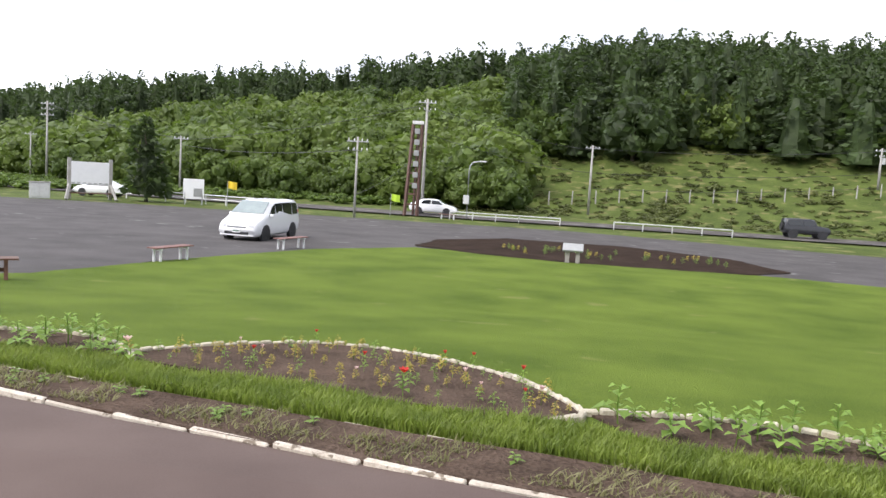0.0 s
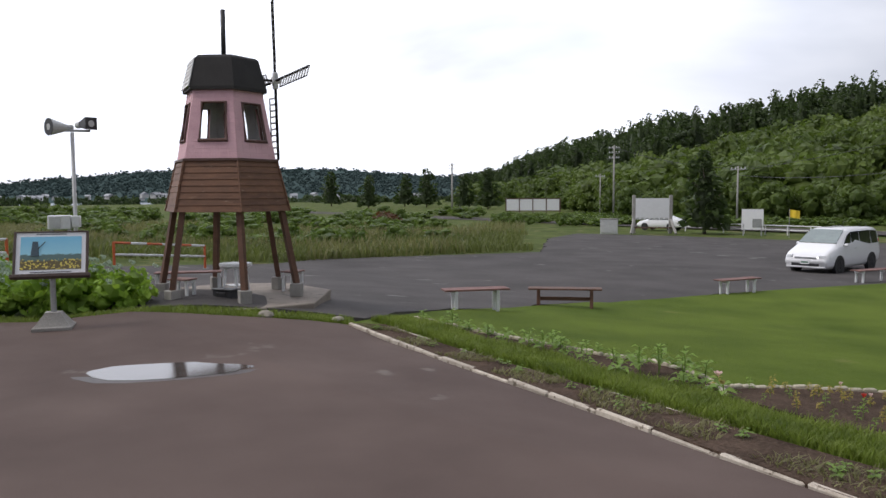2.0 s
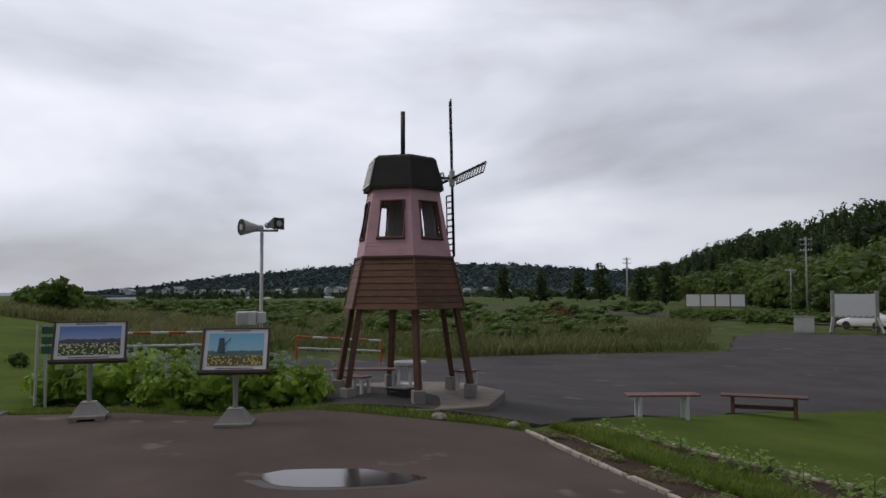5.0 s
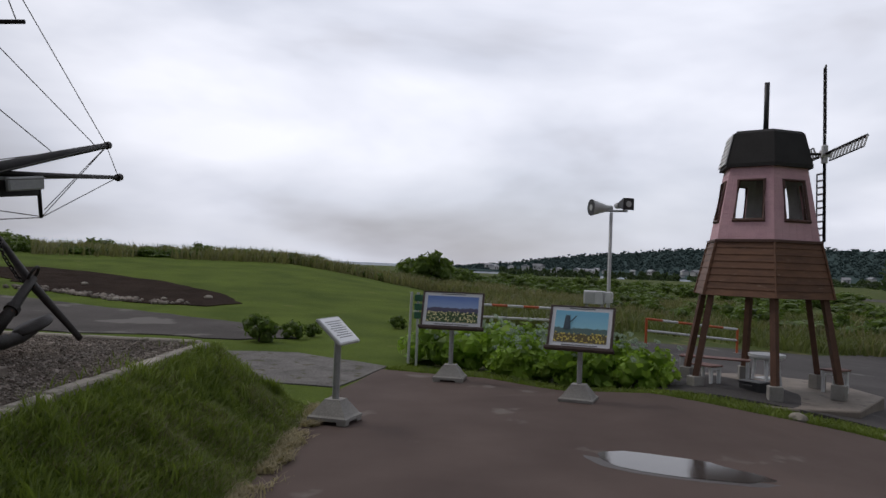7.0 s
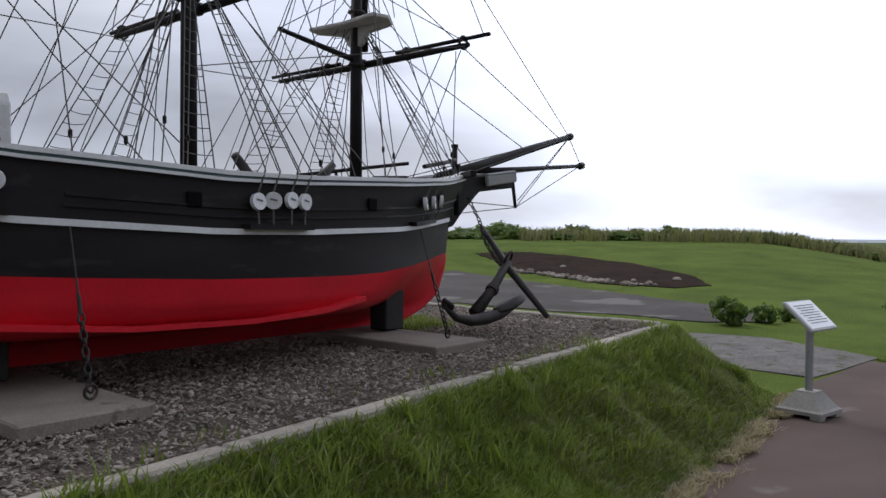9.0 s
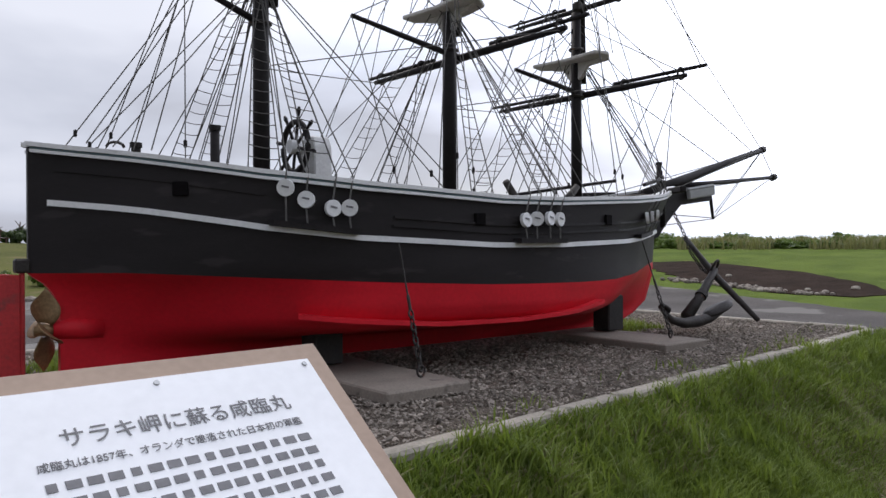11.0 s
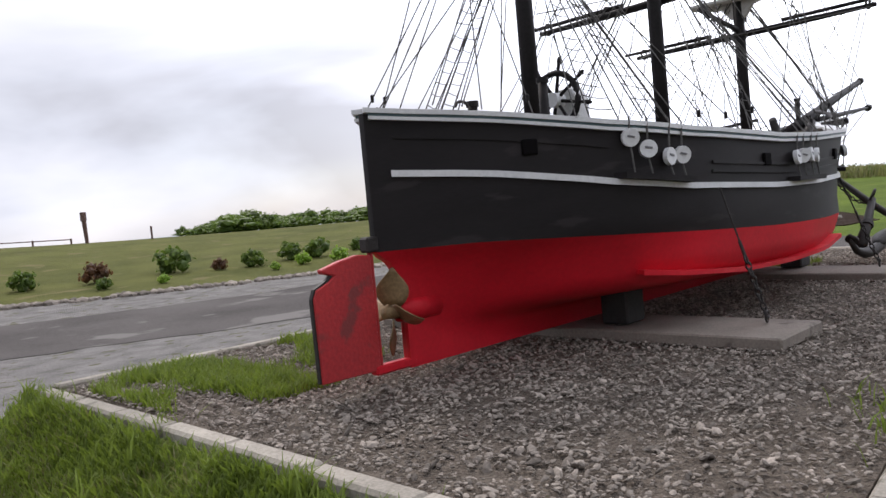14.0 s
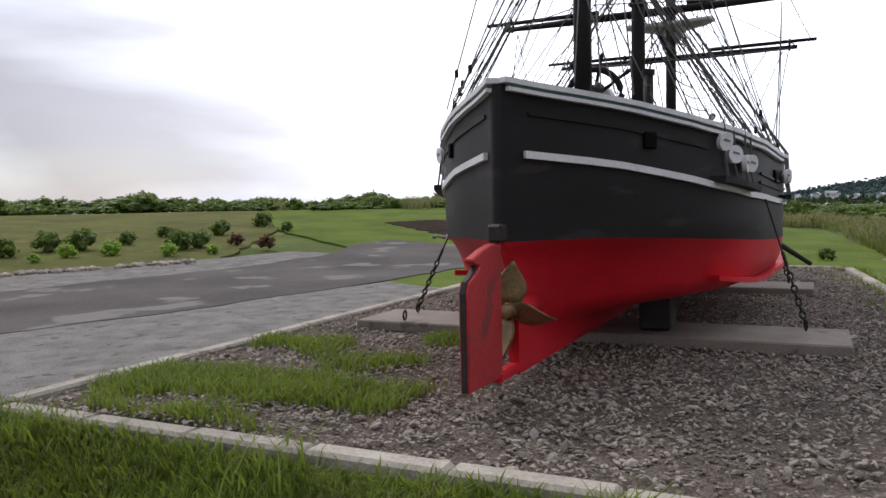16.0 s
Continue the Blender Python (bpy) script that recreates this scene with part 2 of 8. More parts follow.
M_TRIM = mat("dark brown window trim", (0.14, 0.075, 0.06), (0.085, 0.045, 0.037), scale=8, fine=60, rough=0.6, bump=0.15, dist=0.003)
M_ROOF = mat("black roofing felt", (0.028, 0.026, 0.026), (0.016, 0.015, 0.015), scale=4, fine=60, rough=0.8, bump=0.3, dist=0.006)
M_WHITEBOARD = mat("white painted boards", (0.72, 0.72, 0.72), (0.56, 0.56, 0.56), scale=5, fine=50, rough=0.7, bump=0.15, dist=0.004)
M_PALEIN = mat("pale grey interior lining", (0.55, 0.56, 0.56), (0.44, 0.45, 0.45), scale=4, fine=40, rough=0.8, bump=0.1, dist=0.003)
M_STEEL = mat("galvanised steel", (0.44, 0.45, 0.46), (0.32, 0.33, 0.34), scale=12, fine=80, rough=0.45, metal=0.6, bump=0.08, dist=0.002)
M_GREYPAINT = mat("light grey painted metal", (0.58, 0.59, 0.59), (0.47, 0.48, 0.48), scale=6, fine=60, rough=0.5, bump=0.05, dist=0.002)
M_DARKPLASTIC = mat("dark grey plastic", (0.035, 0.036, 0.04), (0.022, 0.022, 0.025), scale=10, fine=60, rough=0.5, bump=0.05, dist=0.002)
M_FRAMEWOOD = mat("dark wooden frame", (0.085, 0.055, 0.045), (0.05, 0.032, 0.027), scale=7, fine=50, rough=0.6, bump=0.2, dist=0.003)
M_SIGNBROWN = mat("tan brown painted board", (0.35, 0.25, 0.185), (0.29, 0.205, 0.15), scale=4, fine=60, rough=0.6, bump=0.08, dist=0.002)
M_SIGNWHITE = mat("white sign sheet", (0.84, 0.85, 0.87), (0.78, 0.79, 0.81), scale=3, fine=40, rough=0.35, bump=0)
M_INK = mat("dark grey lettering", (0.17, 0.17, 0.18), (0.13, 0.13, 0.14), scale=20, fine=80, rough=0.6, bump=0)
M_BENCHTOP = mat("faded red brown bench boards", (0.24, 0.12, 0.10), (0.14, 0.075, 0.065), scale=5, fine=50, rough=0.75, bump=0.2, dist=0.004, vary=0.15)
M_CARWHITE = mat("white car paint", (0.80, 0.81, 0.83), (0.77, 0.78, 0.80), scale=3, fine=30, rough=0.25, bump=0, coat=0.6)
M_CARBLACK = mat("black car paint", (0.02, 0.022, 0.028), (0.015, 0.016, 0.02), scale=3, fine=30, rough=0.3, bump=0, coat=0.6)
M_GLASSDARK = mat("tinted car glass", (0.018, 0.022, 0.025), (0.014, 0.017, 0.02), scale=3, fine=30, rough=0.08, bump=0, spec=0.8)
M_GLASSGREEN = mat("windscreen glass", (0.16, 0.21, 0.20), (0.12, 0.16, 0.155), scale=2, fine=20, rough=0.08, bump=0, spec=0.8)
M_RUBBER = mat("black rubber tyre", (0.02, 0.02, 0.02), (0.014, 0.014, 0.014), scale=20, fine=80, rough=0.85, bump=0.1, dist=0.003)
M_CHROME = mat("silver alloy", (0.55, 0.56, 0.58), (0.42, 0.43, 0.45), scale=20, fine=80, rough=0.3, metal=0.8, bump=0)
M_LAMP = mat("clear lamp cover", (0.62, 0.64, 0.66), (0.5, 0.52, 0.54), scale=8, fine=40, rough=0.15, bump=0)
M_REDLAMP = mat("red lamp cover", (0.45, 0.02, 0.02), (0.3, 0.01, 0.01), scale=8, fine=40, rough=0.2, bump=0)
M_POLE = mat("weathered concrete pole", (0.40, 0.39, 0.37), (0.29, 0.28, 0.265), scale=3, fine=40, rough=0.9, bump=0.15, dist=0.005)
M_TRUNK = mat("grey brown bark", (0.13, 0.10, 0.08), (0.06, 0.047, 0.038), scale=3, fine=20, rough=0.95, bump=0.6, dist=0.03)
M_BROAD = leaf_mat("broadleaf foliage", (0.128, 0.178, 0.038), (0.046, 0.078, 0.02), island=0.34, scale=0.06)
M_CONIFER = leaf_mat("conifer foliage", (0.066, 0.100, 0.034), (0.026, 0.042, 0.015), island=0.40, scale=0.12)
M_SHRUB = leaf_mat("shrub foliage", (0.13, 0.19, 0.036), (0.055, 0.095, 0.02), island=0.45, scale=1.0)
M_SHRUBRED = leaf_mat("reddish shrub foliage", (0.16, 0.07, 0.035), (0.07, 0.04, 0.02), island=0.45, scale=1.0)
M_HYD = leaf_mat("hydrangea leaves", (0.29, 0.43, 0.06), (0.13, 0.235, 0.03), island=0.42, scale=1.5)
M_HYDFLOWER = leaf_mat("pale blue green hydrangea heads", (0.44, 0.50, 0.48), (0.30, 0.38, 0.33), island=0.25, scale=2)
M_SEEDLING = leaf_mat("seedling leaves", (0.22, 0.33, 0.07), (0.12, 0.20, 0.04), island=0.35, scale=3)
M_YELLEAF = leaf_mat("yellowing leaves", (0.38, 0.30, 0.07), (0.24, 0.20, 0.05), island=0.35, scale=3)
M_REDFLOWER = leaf_mat("red petals", (0.62, 0.05, 0.04), (0.42, 0.03, 0.03), island=0.2, scale=5)
M_PINKFLOWER = leaf_mat("pale pink petals", (0.72, 0.52, 0.55), (0.58, 0.36, 0.40), island=0.2, scale=5)
# aerial haze is painted in: the base colour is shifted towards blue
M_FARHILL = mat("distant wooded hill with haze in its colour", (0.075, 0.108, 0.104), (0.052, 0.078, 0.078), scale=0.02, fine=0.15, rough=1.0, bump=0.3, dist=2, mix=0.5, spec=0.0, island=0.12)
M_SEA = mat("grey blue sea", (0.16, 0.20, 0.24), (0.13, 0.17, 0.21), scale=0.002, fine=0.05, rough=0.5, bump=0, spec=0.3)
M_YELLOW = mat("bright yellow cloth", (0.75, 0.55, 0.04), (0.6, 0.42, 0.03), scale=6, fine=50, rough=0.8, bump=0.1, dist=0.002)
M_LIME = mat("lime green cloth", (0.48, 0.70, 0.06), (0.36, 0.55, 0.04), scale=6, fine=50, rough=0.8, bump=0.1, dist=0.002)
M_ORANGE = mat("orange red painted rail", (0.60, 0.13, 0.04), (0.45, 0.09, 0.03), scale=6, fine=50, rough=0.5, bump=0.05, dist=0.002)
M_HOUSEWALL = mat("pale house wall", (0.62, 0.61, 0.58), (0.5, 0.49, 0.46), scale=1, fine=10, rough=0.9, bump=0, vary=0.12)
M_HOUSEROOF = mat("grey metal roof", (0.30, 0.31, 0.33), (0.22, 0.225, 0.24), scale=1, fine=10, rough=0.6, bump=0, vary=0.3)
M_SIGNGREEN = mat("green sign face", (0.04, 0.16, 0.09), (0.03, 0.12, 0.07), scale=6, fine=50, rough=0.5, bump=0)
M_GREYFACE = mat("faded grey board", (0.34, 0.35, 0.35), (0.26, 0.27, 0.27), scale=6, fine=50, rough=0.7, bump=0.1, dist=0.002)


# ---- mesh helpers ----
def part(name, bm, material, parent=None, label="", smooth=False, kind=""):
    """Links a bmesh as one mesh object under a thing or a part."""
    me = bpy.data.meshes.new(name)
    bm.to_mesh(me)
    bm.free()
    if smooth:
        for p in me.polygons:
            p.use_smooth = True
    me.materials.append(material)
    ob = new(name, me)
    if parent:
        ob.parent = parent
    return tagged(ob, label=label, kind=kind)


def mesh_part(name, verts, faces, material, parent=None, label="", smooth=False, kind=""):
    me = bpy.data.meshes.new(name)
    me.from_pydata(verts if isinstance(verts, list) else np.asarray(verts).tolist(), [], faces if isinstance(faces, list) else np.asarray(faces).tolist())
    me.update()
    if smooth:
        for p in me.polygons:
            p.use_smooth = True
    me.materials.append(material)
    ob = new(name, me)
    if parent:
        ob.parent = parent
    return tagged(ob, label=label, kind=kind)


def thing(name, m, label, category, group="", kind=""):
    ob = new(name)
    ob.matrix_basis = m
    return tagged(ob, label, category, group, kind)


def box(sx, sy, sz, m=None, bevel=0.0, bm=None):
    """A box centred on the origin of m, with rounded edges."""
    one = bmesh.new()
    bmesh.ops.create_cube(one, size=1)
    bmesh.ops.scale(one, vec=(sx, sy, sz), verts=one.verts)
    if bevel:
        bmesh.ops.bevel(one, geom=list(one.edges), offset=bevel, segments=1, affect="EDGES")
    if m is not None:
        bmesh.ops.transform(one, matrix=m, verts=one.verts)
    return join(bm, one)


def join(bm, one):
    if bm is None:
        return one
    me = bpy.data.meshes.new("tmp")
    one.to_mesh(me)
    one.free()
    bm.from_mesh(me)
    bpy.data.meshes.remove(me)
    return bm


def rod(a, b, r1, r2=None, seg=10, bm=None, caps=True):
    """A tapered round bar from a to b."""
    a, b = Vector(a), Vector(b)
    d = b - a
    one = bmesh.new()
    bmesh.ops.create_cone(one, cap_ends=caps, segments=seg, radius1=r1, radius2=r1 if r2 is None else r2, depth=d.length)
    m = Matrix.Translation((a + b) / 2) @ d.to_track_quat("Z", "Y").to_matrix().to_4x4()
    bmesh.ops.transform(one, matrix=m, verts=one.verts)
    return join(bm, one)


def tube(points, r, seg=6, bm=None, closed=False):
    """A round bar along a line of points."""
    pts = [Vector(p) for p in points]
    one = bmesh.new()
    rings = []
    n = len(pts)
    for i, p in enumerate(pts):
        a = pts[(i - 1) % n] if closed or i else p
        c = pts[(i + 1) % n] if closed or i < n - 1 else p
        q = (c - a).to_track_quat("Z", "Y")
        rr = r[i] if isinstance(r, (list, tuple)) else r
        rings.append([one.verts.new(p + q @ Vector((rr * math.cos(k * math.tau / seg), rr * math.sin(k * math.tau / seg), 0))) for k in range(seg)])
    for i in range(n if closed else n - 1):
        a, c = rings[i], rings[(i + 1) % n]
        for k in range(seg):
            one.faces.new((a[k], a[(k + 1) % seg], c[(k + 1) % seg], c[k]))
    if not closed:
        one.faces.new(list(reversed(rings[0])))
        one.faces.new(rings[-1])
    return join(bm, one)


def prism(outline, z0, z1, m=None, bm=None, bevel=0.0):
    """A flat outline raised from z0 to z1."""
    one = bmesh.new()
    vs = [one.verts.new((x, y, z0)) for x, y in outline]
    f = one.faces.new(vs)
    r = bmesh.ops.extrude_face_region(one, geom=[f])
    bmesh.ops.translate(one, vec=(0, 0, z1 - z0), verts=[v for v in r["geom"] if isinstance(v, bmesh.types.BMVert)])
    bmesh.ops.recalc_face_normals(one, faces=one.faces)
    if bevel:
        bmesh.ops.bevel(one, geom=list(one.edges), offset=bevel, segments=1, affect="EDGES")
    if m is not None:
        bmesh.ops.transform(one, matrix=m, verts=one.verts)
    return join(bm, one)


def loft(rings, close=True, bm=None, caps=True):
    """Joins rings of equal length into a skin."""
    one = bmesh.new()
    rr = [[one.verts.new(p) for p in ring] for ring in rings]
    n = len(rr[0])
    for a, b in zip(rr, rr[1:]):
        for k in range(n if close else n - 1):
            one.faces.new((a[k], a[(k + 1) % n], b[(k + 1) % n], b[k]))
    if caps and close:
        one.faces.new(list(reversed(rr[0])))
        one.faces.new(rr[-1])
    bmesh.ops.recalc_face_normals(one, faces=one.faces)
    return join(bm, one)


# ---- lie of the land ----
smooth = smooth_step
RIDGE = ((-70, 8, 95, 180), (-40, 21, 92, 175), (-5, 21, 90, 170), (8, 18, 95, 180), (17, 16, 100, 205), (24, 15, 104, 225), (31, 15, 108, 265), (36, 15, 120, 330), (41, 13, 190, 420), (45, 6, 300, 560), (49, 0, 400, 700))


# the ship's side of the park, turned about the windmill
TURN = Matrix.Translation((1.035, 1.955, 0)) @ Matrix.Rotation(radians(9.718), 4, "Z")
TURN_BACK = TURN.inverted()


def tn(x, y):
    p = TURN @ Vector((x, y, 0))
    return (p.x, p.y)


def polar(az, r):
    """A spot on the ship's side by bearing and distance."""
    return tn(-math.sin(radians(az)) * r, 1.5 + math.cos(radians(az)) * r)


def land(x, y):
    """Height of the ground: level by the terrace, falling gently towards the road, rising to the dune and to the wooded ridge."""
    z = -0.09 * min(max(y - 5, 0), 12) - 0.02 * min(max(y - 17, 0), 40)
    z -= 0.12 * smooth(-9.8, -11.2, x) * smooth(2.9, 4.4, y) * smooth(6.4, 4.8, y)
    z += 0.24 * math.exp(-((x + 11.4) ** 2 + (y - 7.1) ** 2) / 7.0)
    r = math.hypot(x, y - 1.5)
    az = math.degrees(math.atan2(-x, y - 1.5))
    q = TURN_BACK @ Vector((x, y, 0))
    w = smooth(12, 0, q.y) * smooth(4, -6, q.x)
    r2 = math.hypot(q.x, q.y - 1.5)
    crest = float(np.interp(math.degrees(math.atan2(-q.x, q.y - 1.5)), (112, 131, 140, 145, 151, 158), (1.45, 1.5, 1.62, 1.75, 1.95, 2.15)))
    z += w * (crest * smooth(20, 52, r2) - 9 * smooth(75, 130, r2))
    if -70 < az < 49 and r > 80:
        h, b, c = (np.interp(az, [q[0] for q in RIDGE], [q[k] for q in RIDGE]) for k in (1, 2, 3))
        s = min(max((r - b) / (c - b), 0), 1)
        z += (h + 1.5) * (0.45 * s + 0.55 * s * s * (3 - 2 * s))
    return z


def graded(lim, near, step):
    out, v = [0.0], 0.0
    while v < lim:
        v += step if v < near else step * (v / near) ** 1.6
        out.append(min(v, lim))
    return [-q for q in reversed(out[1:])] + out


gx, gy = graded(4500, 70, 2.0), graded(4500, 110, 2.0)
gx = [v for v in gx if v > -330]
gy = sorted(gy + [5.0, 17.0, 57.0])
gv = [(x, y, land(x, y) - 0.07 * smooth(110, 80, math.hypot(x, y))) for y in gy for x in gx]
nx_ = len(gx)
gf = [(j * nx_ + i, j * nx_ + i + 1, (j + 1) * nx_ + i + 1, (j + 1) * nx_ + i) for j in range(len(gy) - 1) for i in range(nx_ - 1)]
ground = mesh_part("ground", gv, gf, M_FIELD, smooth=True)
tagged(ground, "rough green and straw-coloured field grass", "ground", kind="structure")
sea = mesh_part("water", [(-4900, -4900, -7), (-120, -4900, -7), (-120, 4900, -7), (-4900, 4900, -7)], [(0, 1, 2, 3)], M_SEA)
tagged(sea, "hazy grey-blue sea beyond the dune", "sea", kind="structure")


def drape(name, outline, off, material, label, category, step=2.0, skirt=0.0, parent=None, kind="structure", rough=0.0):
    """A flat patch laid on the land, cut along a grid so that it follows its bends."""
    bm = bmesh.new()
    pts = []
    n = len(outline)
    for i in range(n):
        a, b = Vector((*outline[i], 0)), Vector((*outline[(i + 1) % n], 0))
        k = max(1, int((b - a).length / 0.6)) if rough else 1
        for j in range(k):
            p = a.lerp(b, j / k)
            if rough and j:
                p += Vector((noise.noise(p * 1.3), noise.noise(p * 1.3 + Vector((9, 9, 0))), 0)) * rough
            pts.append(p)
    f = bm.faces.new([bm.verts.new(p) for p in pts])
    if f.normal.z < 0:
        f.normal_flip()
    bmesh.ops.triangulate(bm, faces=bm.faces)
    xs, ys = [p.x for p in pts], [p.y for p in pts]
    for lo, hi, no in ((min(xs), max(xs), (1, 0, 0)), (min(ys), max(ys), (0, 1, 0))):
        v = math.ceil(lo / step) * step
        while v < hi:
            bmesh.ops.bisect_plane(bm, geom=list(bm.verts) + list(bm.edges) + list(bm.faces), plane_co=(v * no[0], v * no[1], 0), plane_no=no)
            v += step
    for v in bm.verts:
        v.co.z = land(v.co.x, v.co.y) + off
    if skirt:
        edges = [e for e in bm.edges if e.is_boundary]
        r = bmesh.ops.extrude_edge_only(bm, edges=edges)
        bmesh.ops.translate(bm, vec=(0, 0, -skirt), verts=[v for v in r["geom"] if isinstance(v, bmesh.types.BMVert)])
    bmesh.ops.recalc_face_normals(bm, faces=bm.faces)
    ob = part(name, bm, material, parent)
    return tagged(ob, label, category, kind=kind)


TAU_, NRM = Vector((-0.71, 0.70, 0)), Vector((-0.70, -0.71, 0))


def rd(d, s):
    p = NRM * d + TAU_ * s
    return (p.x, p.y)


drape("pavement", [(-8.4, 7.26), (-8.75, 6.9), (-9.3, 6.0), (-10.09, 5.0), (-10.46, 4.6), (-11.45, 3.06), (-12.2, 1.55), (-10.22, 1.04)] + [tn(*p) for p in ((-9.3, 0.38), (-7.5, -0.3), (-3.0, -1.5), (-0.2, -1.95), (-0.6, -4), (-2.0, -9.5), (4, -16), (12, -14))] + [(16, -8), (16, 1.9), (3.5, 4.58), (-1.66, 5.68), (-3.7, 6.18), (-5.75, 6.66)], 0.05, M_TARMAC, "worn brown tarmac terrace with pale scuffs", "pavement", step=1.0, skirt=0.15, rough=0.05)
drape("car_park", [(-8.9, 7.9), (-9.4, 7.4), (-10.0, 6.5), (-10.6, 5.5), (-14.0, 4.6), (-21.8, 8.4), (-28, 19.1), (-26, 31.7), (-36.5, 44.6), (-42, 55), (-34.2, 57.5), (-16.4, 59.2), (0.9, 60.9), (21.3, 54.4), (70, 40), (70, 16), (12.1, 30.2), (3, 30), (-5.5, 33), (-8.5, 28.6), (-9.9, 24), (-10.6, 20.5), (-11.4, 16.2), (-10.2, 10.5)], 0.035, M_LOT, "dark grey gravelly car park surface", "car park", step=1.0, skirt=0.12, rough=0.3)
drape("lawn", [(-8.5, 7.4), (-10.1, 10.8), (-11.35, 16.4), (-10.45, 20.8), (-9.75, 24.2), (-8.4, 29), (-5.5, 33.4), (9, 31.6), (12.1, 30.6), (70, 16), (70, -10), (16, 2.1), (3.5, 4.75), (-5.7, 6.85)], 0.055, M_LAWN, "smooth mown green lawn", "lawn", step=1.0, skirt=0.15, rough=0.10)
drape("road", [tn(*p) for p in [rd(15.2, -60), rd(15.2, -1), (-11.7, -10.2), (-15.6, -8.0), (-19.4, -6.2), (-18.3, -3.6), (-18.2, -2.1), (-17.4, -0.4), (-17.8, 0.8), (-20.4, 0.6), (-21.4, -0.5), (-23.5, -2.8), (-26, -6.1), (-28.3, -9.5), (-26.2, -10.6), (-23.8, -10.7), (-20.2, -12.0), (-17.6, -13.6), rd(21.4, 0), rd(20.6, -8), rd(20.6, -60)]], 0.035, M_ROAD, "weathered grey asphalt road", "road", skirt=0.15, rough=0.3)
drape("far_verge", [tn(*p) for p in [rd(20.5, -60), rd(20.5, -8), rd(21.3, 0), (-17.5, -13.5), (-20.1, -11.9), (-23.7, -10.6), (-24.2, -12.2), (-21.0, -14.5), rd(25.0, 0), rd(24.4, -7), rd(24.3, -60)]], 0.026, M_GRAVEL, "loose gravel and earth along the far side of the road", "gravel", skirt=0.15, rough=0.25)
drape("gravel_verge", [tn(*p) for p in [rd(5, -60), rd(6, -2), rd(8.2, 4), (-9.6, -2.6), (-12.6, -4.4), (-16.2, -7.5), (-13.6, -9.2), rd(15.4, -1), rd(15.4, -60)]], 0.024, M_GRAVEL, "pale loose gravel beside the road", "gravel", skirt=0.15, rough=0.25)
drape("gravel_path", [tn(*p) for p in [(-15.5, -0.6), (-15.3, 0.7), (-13.6, 2.0), (-11.6, 1.0), (-12.0, 0.2), (-13.6, -0.4)]], 0.03, M_GRAVEL, "grey gravel path beside the terrace", "path", skirt=0.15, rough=0.15)
drape("highway", [(-180, 96), (-60, 79), (-14, 75.5), (30, 77), (160, 84), (160, 77), (30, 70), (-14, 68.5), (-60, 72), (-180, 88)], 0.06, M_ROAD, "grey asphalt main road", "road", rough=0.1)
drape("soil_mound", [tn(*p) for p in [(-35.4, -11.0), (-28.9, -7.0), (-26.7, -4.3), (-25.9, -3.1), (-25.6, -1.5), (-26.7, -0.5), (-29.7, -1.3), (-33.3, -3.6), (-35.1, -5.8), (-37.0, -8.8)]], 0.04, M_SOIL2, "bare dark brown earth bed in the grass", "earth", skirt=0.2, rough=0.4)
drape("lawn_slope", [tn(*p) for p in [rd(24.3, -60), rd(24.4, -7), rd(25.0, 1), rd(25.2, 6), rd(33, 12), rd(47, 18), rd(52, 15), rd(58, -60)]], 0.02, M_SLOPE, "olive green grass slope up to the skyline", "lawn", skirt=0.15, rough=0.3)
drape("lawn_dune", [tn(*p) for p in [(-9.7, 0.45), (-9.6, -2.6), (-12.0, -5.0), (-13.2, -8.9), (-20, -7.5), (-24.5, -9.5), rd(33, 12.1), rd(47, 18.1), rd(46, 30), rd(36, 42), rd(20, 34), (-17.5, 5.0), (-13.6, 2.2)]], 0.012, M_LAWN, "mown green grass behind the terrace", "lawn", skirt=0.12, rough=0.2)

# ---- ship bed: kerb, gravel, bank ----
SHIP = TURN @ Matrix.Translation((-2.946, -4.672, 0.88)) @ Matrix.Rotation(math.atan2(0.339, -0.941), 4, "Z")


def sw(u, v, z=0.0):
    """Ship-bed coordinates (ahead of the rudder post, to starboard, world height) to the world."""
    p = SHIP @ Vector((u, -v, 0))
    return Vector((p.x, p.y, z))


BED = [(-0.97, 2.56), (-0.97, -2.1), (7.45, -2.1), (7.40, 1.66)]
OUT = [(-1.12, 2.71), (-1.12, -2.25), (7.60, -2.25), (7.54, 1.80)]
TOE = [(-2.1, 3.85), (-2.0, -3.0), (8.3, -3.0), (8.55, 2.55)]


def ring_pts(corners, n):
    out = []
    for i in range(4):
        a, b = Vector((*corners[i], 0)), Vector((*corners[(i + 1) % 4], 0))
        out += [a.lerp(b, j / n) for j in range(n)]
    return out


def bank_lump(w, k):
    """Hummocks of the bank, none at its top and foot."""
    return (0.13 * noise.noise(w * 1.5) + 0.06 * noise.noise(w * 4.1)) * math.sin(math.pi * k)


N_ = 70
rings = []
for s in range(11):
    k = s / 10
    ring = []
    for a, b in zip(ring_pts(OUT, N_), ring_pts(TOE, N_)):
        p = a.lerp(b, k)
        w = sw(p.x, p.y)
        zz = 0.80 * (1 - k) ** 1.15 + 0.02 * k + bank_lump(w, k)
        if s == 10:
            w += Vector((noise.noise(w * 2.1), noise.noise(w * 2.1 + Vector((5, 0, 0))), 0)) * 0.16
            zz = -0.05
        ring.append(Vector((w.x, w.y, zz)))
    rings.append(ring)
bank = part("grass_bank", loft(rings, caps=False), M_LAWN, smooth=True)
